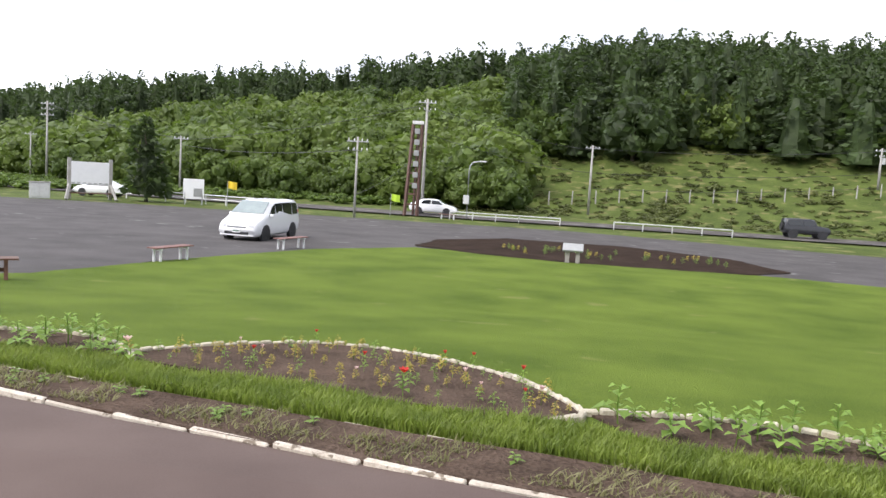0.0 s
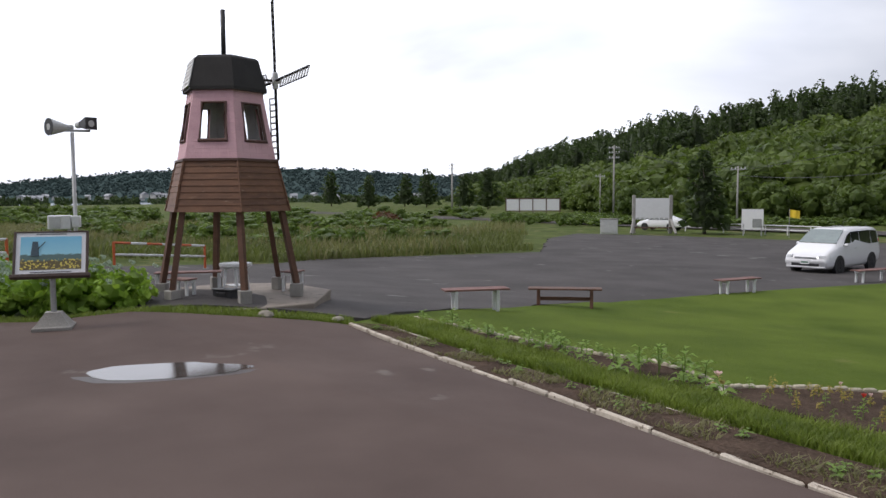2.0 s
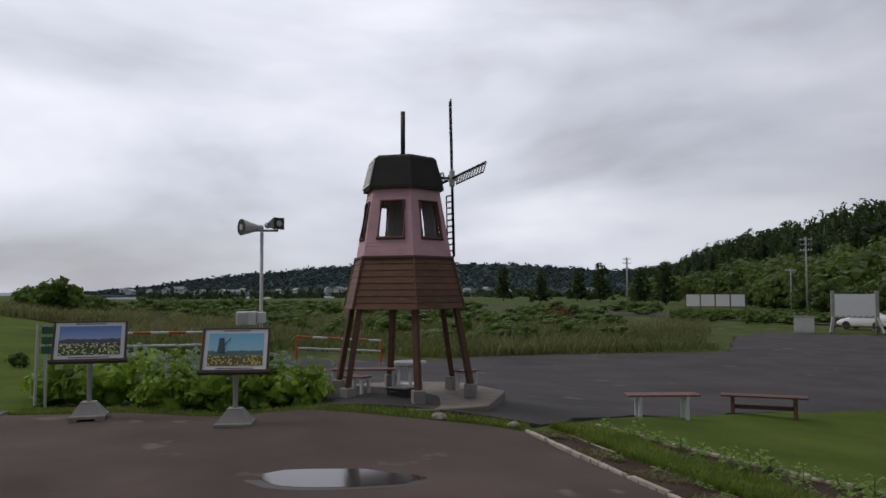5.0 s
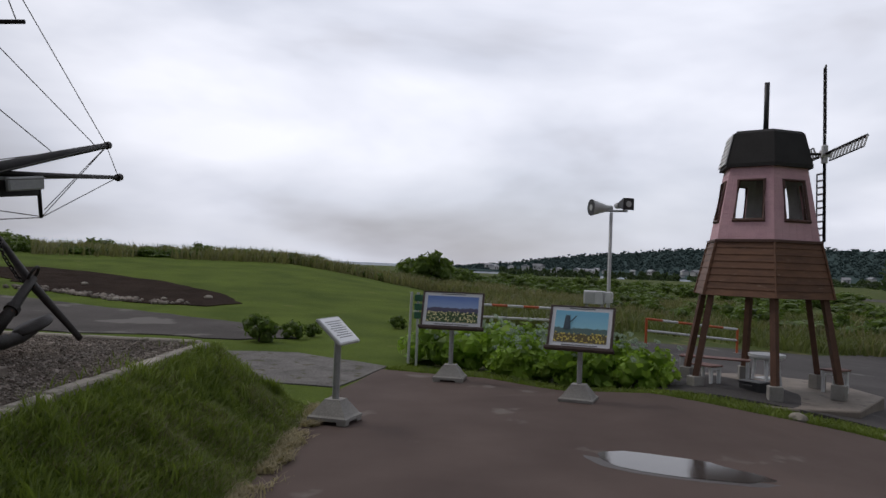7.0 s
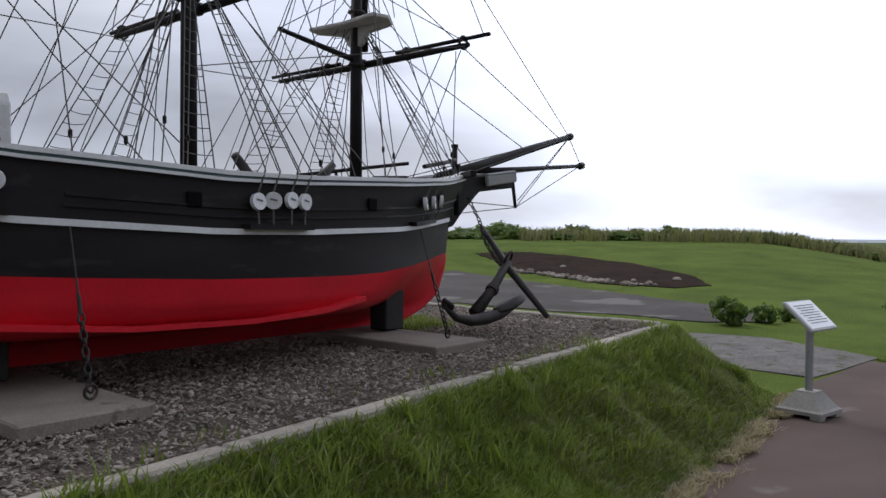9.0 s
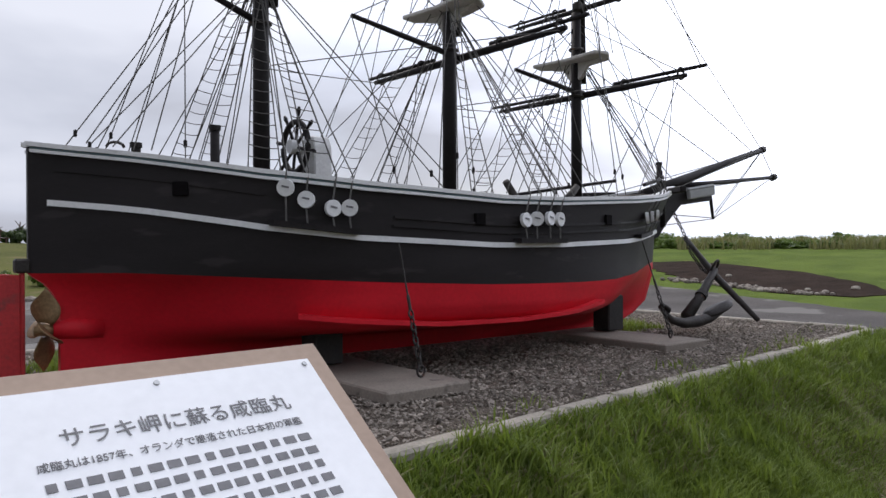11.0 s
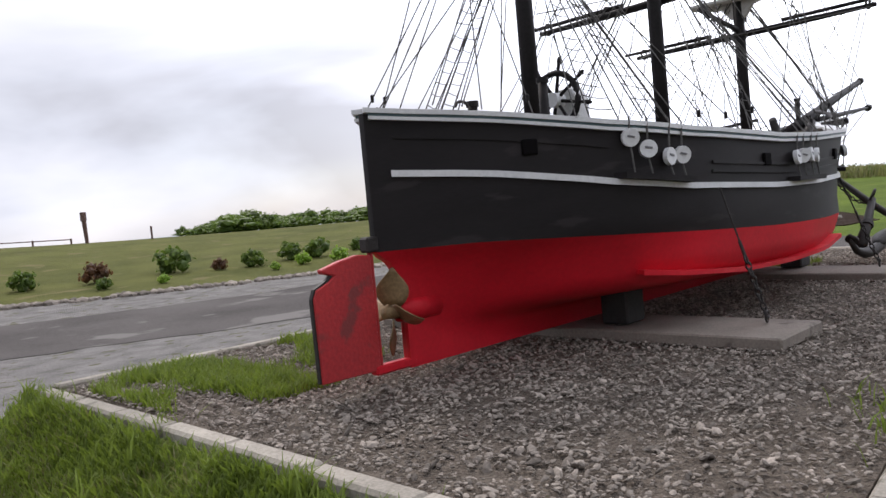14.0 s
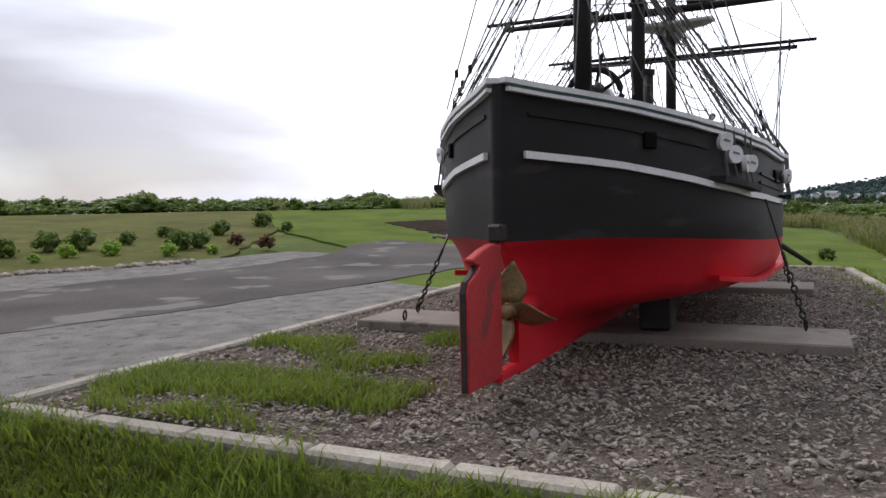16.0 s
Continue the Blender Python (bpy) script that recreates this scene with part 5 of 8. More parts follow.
wb.inputs["Specular IOR Level"].default_value = 0.6
M_DAMP = mat("damp dark tarmac", (0.055, 0.045, 0.042), (0.042, 0.035, 0.033), scale=2, fine=90, rough=0.5, bump=0.15, dist=0.003)
damp = part("damp_tarmac", prism([(-6.76 + (x + 6.76) * 1.22, 4.16 + (y - 4.16) * 1.22) for x, y in rp], 0.0505, 0.0525), M_DAMP)
tagged(damp, "damp dark ring of tarmac round the puddle", "wet patch", kind="structure")
water = part("puddle", prism(rp, 0.0525, 0.0555), M_WATER)
tagged(water, "shallow rain puddle reflecting the sky", "puddle", kind="structure")

# green post sign
ps = thing("post_sign", Matrix.Translation((-13.26, 2.04, -0.02)) @ Matrix.Rotation(radians(80), 4, "Z"), "narrow sign on two pale leaning posts with green plates", "sign")
for x, l_ in ((-0.07, 2), (0.07, -1)):
    part("post", rod((x, 0, 0), (x + 0.02 * l_ / 2, 0.02, 1.22), 0.022, 0.022, 10), M_GREYPAINT, ps)
for z in (1.13, 0.98, 0.84):
    part("plate", box(0.17, 0.02, 0.11, pose(0.09, -0.02, z), bevel=0.004), M_SIGNGREEN, ps, "dark green plate")

# ---- windmill shelter ----
MILL_AT = Matrix.Translation((-11.32, 7.03, 0.04))

mill = thing("windmill", MILL_AT @ Matrix.Rotation(radians(-15), 4, "Z") @ Matrix.Scale(0.81, 4), "pink and brown hexagonal windmill tower on six wooden legs", "windmill")
O3 = 0.30


def hexa(r, z, turn=0):
    return [Vector((r * math.cos(radians(60 * k + turn)), r * math.sin(radians(60 * k + turn)), z)) for k in range(6)]


Z0, Z1, Z2, Z3 = 1.38 + O3, 2.34 + O3, 3.70 + O3, 4.31 + O3
for k in range(6):
    c, s = math.cos(radians(60 * k)), math.sin(radians(60 * k))
    foot = part("leg_footing", box(0.22, 0.22, 0.26, pose(1.34 * c, 1.34 * s, 0.13, 0, 0, 60 * k), bevel=0.012), M_CONC, mill, "concrete leg footing")
    leg = part("leg", tube([(1.34 * c, 1.34 * s, 0.25), (1.06 * c, 1.06 * s, Z0 + 0.05)], 0.072, 4), M_LEG, mill, "brown timber leg")
part("floor", prism([(p.x, p.y) for p in hexa(1.16, 0)], Z0 + 0.01, Z0 + 0.05), M_LEG, mill, "timber underside floor")
# lapped boards of the skirt
nb = 8
for i in range(nb):
    f0, f1 = i / nb, (i + 1) / nb
    for k in range(6):
        ra, rb = 1.22 + (0.98 - 1.22) * f0 + 0.02, 1.22 + (0.98 - 1.22) * f1
        z0, z1 = Z0 + (Z1 - Z0) * f0, Z0 + (Z1 - Z0) * f1 + 0.015
        a, b = hexa(ra, z0)[k], hexa(ra, z0)[(k + 1) % 6]
        c, d = hexa(rb, z1)[(k + 1) % 6], hexa(rb, z1)[k]
        n = ((b - a).cross(d - a)).normalized() * 0.02
        bm = bmesh.new()
        vs = [bm.verts.new(p) for p in (a, b, c, d, a - n, b - n, c - n, d - n)]
        for q in ((0, 1, 2, 3), (7, 6, 5, 4), (0, 4, 5, 1), (1, 5, 6, 2), (2, 6, 7, 3), (3, 7, 4, 0)):
            bm.faces.new([vs[j] for j in q])
        bmesh.ops.recalc_face_normals(bm, faces=bm.faces)
        part("board", bm, M_BROWN, mill)
for k in range(6):
    part("corner_strip", tube([hexa(1.24, Z0)[k], hexa(1.0, Z1)[k]], 0.022, 4), M_BROWN, mill)
part("skirt_trim", loft([hexa(1.03, Z1 - 0.02), hexa(1.03, Z1 + 0.02), hexa(0.99, Z1 + 0.03)]), M_TRIM, mill)
# pink walls with real window openings
for k in range(6):
    A, B = hexa(0.975, Z1)[k], hexa(0.975, Z1)[(k + 1) % 6]
    C, D = hexa(0.725, Z2)[(k + 1) % 6], hexa(0.725, Z2)[k]
    n = ((B - A).cross(D - A)).normalized()

    def wp(s, t, out=0.0):
        return A.lerp(B, s).lerp(D.lerp(C, s), t) + n * out

    win = (0.25, 0.81, 0.27, 0.78)
    wall = bmesh.new() if k in (1, 2, 3) else None
    w_ob = part("pink_wall", loft([[wp(q, t, -0.028) for q in (0.0, 0.05)] for t in (0.0, 1.0)], close=False), M_PINK, mill, "pink shingle wall") if wall is None else None
    rows = 20
    for i in range(rows):
        t0, t1 = i / rows, (i + 1) / rows
        spans = [(0.0, 1.0)]
        if t1 > win[2] and t0 < win[3]:
            spans = [(0.0, win[0]), (win[1], 1.0)]
        for s0, s1 in spans:
            cnt = max(1, round((s1 - s0) * 6))
            for j in range(cnt):
                a0, a1 = s0 + (s1 - s0) * j / cnt + 0.001, s0 + (s1 - s0) * (j + 1) / cnt - 0.001
                a0 = s0 if j == 0 else a0
                a1 = s1 if j == cnt - 1 else a1
                sh = wall or bmesh.new()
                vs = [sh.verts.new(p) for p in (wp(a0, t0, 0.008), wp(a1, t0, 0.008), wp(a1, t1, 0.004), wp(a0, t1, 0.004), wp(a0, t0, -0.03), wp(a1, t0, -0.03), wp(a1, t1, -0.03), wp(a0, t1, -0.03))]
                for q in ((0, 1, 2, 3), (7, 6, 5, 4), (0, 4, 5, 1), (1, 5, 6, 2), (2, 6, 7, 3), (3, 7, 4, 0)):
                    sh.faces.new([vs[v] for v in q])
                if wall is None:
                    part("shingle", sh, M_PINK, w_ob)
    if wall:
        part("pink_wall", wall, M_PINK, mill, "pink shingle wall", kind="stuff")
    wi = part("window", tube([wp(win[0], win[2], 0.012), wp(win[1], win[2], 0.012), wp(win[1], win[3], 0.012), wp(win[0], win[3], 0.012)], 0.036, 4, closed=True), M_TRIM, mill, "dark brown framed open window")
    part("sill", tube([wp(win[0] - 0.03, win[2] - 0.01, 0.02), wp(win[1] + 0.03, win[2] - 0.01, 0.02)], 0.03, 4), M_TRIM, wi)
    bmi = bmesh.new()
    for s0, s1, t0, t1 in ((0.0, win[0], 0, 1), (win[1], 1, 0, 1), (win[0], win[1], 0, win[2]), (win[0], win[1], win[3], 1)):
        bmi.faces.new([bmi.verts.new(wp(*q, -0.035)) for q in ((s0, t0), (s1, t0), (s1, t1), (s0, t1))])
    part("inner_lining", bmi, M_PALEIN, mill, "pale grey inner lining")
part("inner_floor", prism([(p.x, p.y) for p in hexa(0.92, 0)], Z1 - 0.06, Z1 - 0.02), M_PALEIN, mill)
roof = part("roof", loft([hexa(0.83, Z2 - 0.06), hexa(0.83, Z2), hexa(0.68, Z3 - 0.06), hexa(0.62, Z3 - 0.01), hexa(0.05, Z3 + 0.06)]), M_ROOF, mill, "black felted mansard cap")
for i in range(7):
    t0, t1 = i / 7, (i + 1) / 7
    lo, hi = hexa(0.842, Z2), hexa(0.69, Z3 - 0.06)
    a, b, c, d = lo[4].lerp(hi[4], t0), lo[5].lerp(hi[5], t0), lo[5].lerp(hi[5], t1), lo[4].lerp(hi[4], t1)
    n = ((b - a).cross(d - a)).normalized()
    bm = bmesh.new()
    vs = [bm.verts.new(p) for p in (a + n * 0.02, b + n * 0.02, c + n * 0.008, d + n * 0.008, a, b, c, d)]
    for q in ((0, 1, 2, 3), (7, 6, 5, 4), (0, 4, 5, 1), (1, 5, 6, 2), (2, 6, 7, 3), (3, 7, 4, 0)):
        bm.faces.new([vs[j] for j in q])
    part("cap_board", bm, M_WHITEBOARD, roof, "white lapped board on the cap")
part("vent_pipe", rod((0, 0, Z3), (0, 0, 5.24 + O3), 0.046, 0.046, 12), M_DARKPLASTIC, mill, "thin black vent pipe", smooth=True)
# sails: hub out in front of the cap
inv = mill.matrix_basis.inverted()
hub = Vector((-0.145, 1.036, 4.27))
axis = (hub - Vector((0, 0, hub.z))).normalized()
part("sail_shaft", rod(Vector((0, 0, hub.z)), hub + axis * 0.08, 0.025, 0.025, 10), M_IRON, mill)
hb_ = part("hub", rod(hub - axis * 0.07, hub + axis * 0.10, 0.075, 0.05, 12), M_WHITEBOARD, mill, "pale grey sail hub")
part("hub_plate", box(0.10, 0.10, 0.34, Matrix.Translation(hub), bevel=0.02), M_WHITEBOARD, mill, "pale hub plate")
side = axis.cross(Vector((0, 0, 1))).normalized()
for k, (ln) in enumerate((1.58, 1.58, 1.58, 1.58)):
    d = (Vector((0, 0, 1)) * math.cos(radians(90 * k - 3)) + side * math.sin(radians(90 * k - 3)))
    e = axis.cross(d).normalized()
    sail = part("sail", tube([hub + d * 0.02, hub + d * ln], 0.030, 4), M_SPAR, mill, "dark sail spar with an open lattice")
    tw = (e * 0.95 - axis * 0.3).normalized()
    part("sail_rail", tube([hub + d * 0.34 + tw * 0.19, hub + d * ln + tw * 0.19], 0.014, 4), M_SPAR, sail)
    for i in range(11):
        q = 0.34 + (ln - 0.34) * i / 10
        part("slat", tube([hub + d * q, hub + d * q + tw * 0.19], 0.018, 4), M_WHITEBOARD, sail, "pale slat")
for dx in (-0.045, 0.045):
    part("ladder_rail", tube([(1.30 * math.cos(radians(-63)) + dx, 1.30 * math.sin(radians(-63)) - 0.02, 0.02), (1.0 * math.cos(radians(-63)) + dx, 1.0 * math.sin(radians(-63)) - 0.02, Z0)], 0.016, 6), M_GREYPAINT, mill, "pale pipe beside the leg")

slab = part("windmill_slab", prism([(-11.42 + 0.70 * (x + 14.0), 6.86 + 0.70 * (y - 8.28)) for x, y in ((-12.9, 5.95), (-11.75, 7.3), (-11.55, 9.3), (-13.3, 10.9), (-15.2, 10.9), (-16.4, 9.6), (-16.2, 7.0), (-14.8, 5.7))], -0.45, 0.04, bevel=0.015), M_SLAB)
tagged(slab, "flat polygonal concrete slab under the windmill", "slab", kind="structure")


def on_slab(x, y, yaw):
    return Matrix.Translation((-11.32 + 0.81 * (x + 14.0), 7.03 + 0.81 * (y - 8.28), 0.04)) @ Matrix.Rotation(radians(yaw), 4, "Z") @ Matrix.Scale(0.82, 4)


tb = thing("round_table", on_slab(-13.85, 8.35, 20), "round white table under the windmill", "table")
part("tabletop", rod((0, 0, 0.60), (0, 0, 0.65), 0.31, 0.31, 28), M_WHITE, tb, "round white top")
part("rim", rod((0, 0, 0.56), (0, 0, 0.60), 0.25, 0.28, 24), M_WHITE, tb)
for k in range(4):
    a = radians(45 + 90 * k)
    part("leg", tube([(0.18 * math.cos(a), 0.18 * math.sin(a), 0.58), (0.25 * math.cos(a), 0.25 * math.sin(a), 0.0)], 0.028, 6), M_WHITE, tb)
part("shelf", box(0.30, 0.30, 0.025, pose(0, 0, 0.22, 0, 0, 0), bevel=0.005), M_WHITE, tb)


def stool(x, y, yaw, l_=0.44):
    o = thing("stool", on_slab(x, y, yaw), "small white legged stool with a faded brown top", "stool", "windmill stools")
    for k in range(3):
        part("slat", box(l_, 0.10, 0.03, pose(0, -0.11 + 0.11 * k, 0.40), bevel=0.006), M_BENCHTOP, o, "faded brown slat")
    for s in (-1, 1):
        for t in (-1, 1):
            part("leg", box(0.05, 0.05, 0.385, pose(s * (l_ / 2 - 0.05), t * 0.11, 0.1925), bevel=0.005), M_WHITE, o, "white leg")
        part("crosspiece", box(0.04, 0.28, 0.05, pose(s * (l_ / 2 - 0.05), 0, 0.36)), M_WHITE, o)
    return o


stool(-14.05, 7.35, 30)
stool(-13.9, 9.65, -65)
stool(-15.25, 8.0, 60, 1.3)
crate = thing("tool_crate", on_slab(-13.45, 7.95, 25), "black plastic crate beside the table", "crate")
bm = box(0.44, 0.28, 0.20, pose(0, 0, 0.10), bevel=0.015)
part("body", bm, M_DARKPLASTIC, crate)
part("rim", box(0.47, 0.31, 0.03, pose(0, 0, 0.21), bevel=0.008), M_DARKPLASTIC, crate)
part("handle", tube([(-0.1, -0.15, 0.12), (-0.1, -0.18, 0.16), (0.1, -0.18, 0.16), (0.1, -0.15, 0.12)], 0.01, 6), M_DARKPLASTIC, crate)

# loudspeaker pole and meter box
sp = thing("loudspeaker_pole", Matrix.Translation((-12.55, 5.12, land(-12.55, 5.12))) @ Matrix.Scale(0.86, 4), "grey pole with two horn loudspeakers", "loudspeaker pole")
part("pole", rod((0, 0, 0), (0, 0, 3.05), 0.038, 0.032, 12), M_GREYPAINT, sp, smooth=True)
part("arm", rod((-0.12, -0.28, 3.08), (0.10, 0.28, 3.08), 0.022, 0.022, 8), M_STEEL, sp)
for p, d, dark in (((-0.05, -0.22, 3.13), (0.2, -0.98, 0.0), 0), ((0.06, 0.22, 3.2), (0.97, 0.25, 0.02), 1)):
    p, d = Vector(p), Vector(d).normalized()
    h = part("horn", rod(p - d * 0.16, p + d * 0.16, 0.06, 0.155, 4 if dark else 16), M_GREYPAINT if not dark else M_DARKPLASTIC, sp, "grey horn loudspeaker")
    spin = Matrix.Translation(p) @ Matrix.Rotation(radians(45), 4, d) @ Matrix.Translation(-p)
    part("driver", rod(p - d * 0.26, p - d * 0.15, 0.06, 0.06, 12), M_GREYPAINT, h)
    part("mouth", rod(p + d * 0.155, p + d * 0.165, 0.15, 0.155, 4 if dark else 16), M_DARKPLASTIC, h, "dark horn mouth")
    part("horn_throat", rod(p + d * 0.05, p + d * 0.168, 0.03, 0.06, 10), M_GREYPAINT, h)
    if dark:
        h.data.transform(spin)
        for c in h.children:
            c.data.transform(spin)
mb = thing("meter_box", Matrix.Translation((-12.38, 4.85, land(-12.38, 4.85))) @ Matrix.Rotation(radians(65), 4, "Z") @ Matrix.Scale(0.86, 4), "pale grey meter box on posts beside the pole", "meter box")
part("body", box(0.36, 0.25, 0.24, pose(0, 0, 1.48), bevel=0.01), M_WHITE, mb)
part("door", box(0.18, 0.02, 0.20, pose(-0.06, -0.13, 1.48), bevel=0.004), M_GREYPAINT, mb)
part("side_box", box(0.13, 0.2, 0.20, pose(0.26, 0, 1.49), bevel=0.01), M_WHITE, mb)
for x in (-0.14, 0.14):
    part("post", box(0.05, 0.05, 1.37, pose(x, 0, 0.685)), M_STEEL, mb)


def barrier(a, b):
    a, b = Vector((*a, land(*a))), Vector((*b, land(*b)))
    o = thing("pipe_barrier", Matrix.Translation(a), "orange and white striped pipe barrier beside the car park", "barrier", "car park barriers")
    d = b - a
    L = d.length
    d.normalize()
    up = Vector((0, 0, 1))
    n = 6
    for h in (0.72, 0.40):
        for i in range(n):
            part("rail", rod(d * (L * i / n) + up * h, d * (L * (i + 1) / n) + up * h, 0.032, 0.032, 8), M_ORANGE if (i % 2 == (0 if h > 0.5 else 3)) else M_WHITE, o, smooth=True)
    for q in (0, L):
        part("post", rod(d * q, d * q + up * 0.74, 0.036, 0.036, 8), M_ORANGE, o)
        part("base", box(0.2, 0.2, 0.04, Matrix.Translation(d * q + up * 0.02)), M_CONC, o)


barrier((-21.35, 8.7), (-22.25, 11.7))
barrier((-20.3, 3.4), (-20.8, 6.0))

# ---- garden beds and kerbs of the lawn ----
def along(points, step):
    """Even steps along a line of points: place and direction."""
    pts = [Vector((*p, 0)) for p in points]
    out, left = [], 0.0
    for a, b in zip(pts, pts[1:]):
        d = b - a
        L = d.length
        q = left
        while q < L:
            out.append((a + d * (q / L), math.atan2(d.y, d.x)))
            q += step
        left = q - L
    return out


def rounded(points, n=8):
    """Catmull-Rom through the points."""
    p = [Vector((*q, 0)) for q in points]
    p = [p[0] * 2 - p[1]] + p + [p[-1] * 2 - p[-2]]
    out = []
    for i in range(1, len(p) - 2):
        for k in range(n):
            t = k / n
            v = 0.5 * ((2 * p[i]) + (p[i + 1] - p[i - 1]) * t + (2 * p[i - 1] - 5 * p[i] + 4 * p[i + 1] - p[i + 2]) * t * t + (3 * p[i] - p[i - 1] - 3 * p[i + 1] + p[i + 2]) * t ** 3)
            out.append((v.x, v.y))
    out.append((p[-2].x, p[-2].y))
    return out


FRONT = [(-8.35, 7.27), (-5.75, 6.72), (-3.7, 6.24), (-2.31, 5.88), (-0.65, 5.47), (0.63, 5.23), (6.5, 4.0), (13, 2.6)]
SECOND = [(-8.2, 7.75), (-5.51, 7.23), (-3.95, 6.93), (-2.31, 6.6), (1.14, 5.87), (6.5, 4.65), (13, 3.2)]
drape("soil_strip", FRONT + SECOND[::-1], 0.075, M_SOIL, "narrow strip of bare dark soil behind the kerb", "soil", step=1.0, skirt=0.1, rough=0.05)
rng = random.Random(5)
for name, line, n_label in (("garden_kerb", FRONT, "row of chipped white kerb stones along the terrace"), ("inner_kerb", SECOND, "low row of half-buried pale edging stones")):
    o = thing(name, Matrix.Identity(4), n_label, "kerb", kind="structure")
    front = name == "garden_kerb"
    for p, a in along(line, 0.62):
        if p.x > 7:
            continue
        l_ = 0.615 if front else 0.56
        h = (0.05 if front else 0.03) + rng.uniform(-0.012, 0.012)
        z = land(p.x, p.y) + 0.02
        part("kerb_stone", box(l_ - rng.uniform(0, 0.03), 0.052 if front else 0.04, h, Matrix.Translation((p.x + 0.31 * math.cos(a), p.y + 0.31 * math.sin(a), z + h / 2 + (0.012 if front else 0.02))) @ Matrix.Rotation(a + rng.uniform(-0.025, 0.025), 4, "Z") @ Matrix.Rotation(rng.uniform(-0.12, 0.12), 4, "X") @ Matrix.Rotation(rng.uniform(-0.015, 0.015), 4, "Y"), bevel=0.011), M_WHITEKERB if front else M_BRICK, o)

ARC1 = rounded([(-8.6, 8.65), (-7.4, 8.75), (-5.94, 8.8), (-5.35, 8.78), (-4.8, 8.92), (-4.02, 8.62), (-3.45, 8.0), (-3.19, 7.6)])
ARC2 = rounded([(-3.55, 8.0), (-3.17, 8.82), (-2.53, 9.63), (-1.82, 9.96), (-0.9, 9.68), (0.11, 8.78), (0.65, 7.8), (0.78, 7.24), (0.5, 6.9)])
ARC3 = rounded([(0.85, 7.42), (1.33, 7.56), (1.78, 7.65), (2.34, 7.6), (2.96, 7.27), (4.0, 6.5), (4.6, 5.9)])
drape("flower_bed", ARC1 + [(-4.0, 7.5), (-6, 7.95), (-8.3, 8.4)], 0.075, M_SOIL, "dark soil bed of seedlings", "flower bed", step=1.0, skirt=0.08)
drape("flower_bed", ARC2 + [(-1.0, 7.2), (-3.2, 7.75)], 0.085, M_SOIL, "dark soil bed planted with small flowers", "flower bed", step=1.0, skirt=0.08)
drape("flower_bed", ARC3 + [(3.0, 6.2), (1.2, 6.7)], 0.075, M_SOIL, "dark soil bed of tall seedlings", "flower bed", step=1.0, skirt=0.08)
for arc in (ARC1, ARC2, ARC3):
    o = thing("bed_edging", Matrix.Identity(4), "curved row of weathered white edging bricks", "edging", "scalloped bed edgings", kind="structure")
    for p, a in along(arc, 0.145):
        part("brick", box(0.125, 0.06, 0.10, Matrix.Translation((p.x, p.y, land(p.x, p.y) + 0.065 + rng.uniform(-0.012, 0.012))) @ Matrix.Rotation(a + rng.uniform(-0.12, 0.12), 4, "Z") @ Matrix.Rotation(rng.uniform(-0.12, 0.12), 4, "X"), bevel=0.012), M_BRICK, o)

drape("peat_bed", [(-5.68, 34.4), (-5.6, 40), (-2.4, 45.5), (4.06, 45.5), (8.9, 40.8), (9.85, 34.1), (7.67, 31.6), (0.81, 31.2), (-2.51, 32.2)], 0.06, M_SOIL2, "raised dark peat bed beyond the lawn", "flower bed", rough=0.3)


def leafy(rng, n, h, spread, leaf, mat_leaf, parent, name="leaves"):
    """Leaves on a stalk: bent pointed blades round the stem."""
    v, f = [], []
    for i in range(n):
        a = i * 2.4 + rng.uniform(-0.4, 0.4)
        z = h * (0.25 + 0.75 * (i + 0.5) / n)
        l_ = leaf * rng.uniform(0.7, 1.2) * (1.15 - 0.5 * i / n)
        w = l_ * 0.32
        d = Vector((math.cos(a), math.sin(a), 0))
        s = Vector((-d.y, d.x, 0))
        up = rng.uniform(0.1, 0.7)
        b = Vector((0, 0, z)) + d * spread * 0.1
        m = b + d * l_ * 0.5 + Vector((0, 0, up * l_ * 0.5))
        t = b + d * l_ + Vector((0, 0, up * l_ * 0.35 - 0.2 * l_))
        o = len(v)
        v += [b, m + s * w, t, m - s * w, m + Vector((0, 0, -0.1 * l_))]
        f += [(o, o + 1, o + 4), (o, o + 4, o + 3), (o + 1, o + 2, o + 4), (o + 4, o + 2, o + 3)]
    mesh_part(name, [tuple(p) for p in v], f, mat_leaf, parent)


def flower_plant(seed, flower, leaf):
    r = random.Random(seed)
    o = thing("flower_plant", Matrix.Identity(4), "small bedding plant with %s in dark soil" % ("yellowing leaves" if not flower else "a single bright flower"), "flower", "bedding flowers")
    h = r.uniform(0.10, 0.20)
    part("stem", rod((0, 0, 0), (0.01, 0, h), 0.005, 0.004, 5), M_SEEDLING, o)
    leafy(r, r.randint(8, 14), h, 0.05, 0.085, leaf, o)
    if flower:
        bm = bmesh.new()
        for k in range(7):
            a = k * math.tau / 7
            c = Vector((0.03 * math.cos(a), 0.03 * math.sin(a), h + 0.015))
            vs = [bm.verts.new(p) for p in ((0, 0, h), c + Vector((-0.02 * math.sin(a), 0.02 * math.cos(a), 0.015)), c * 1.0 + Vector((0.02 * math.cos(a), 0.02 * math.sin(a), 0.03)), c - Vector((-0.02 * math.sin(a), 0.02 * math.cos(a), -0.015)))]
            bm.faces.new(vs)
        part("flower_head", bm, flower, o)
    return o


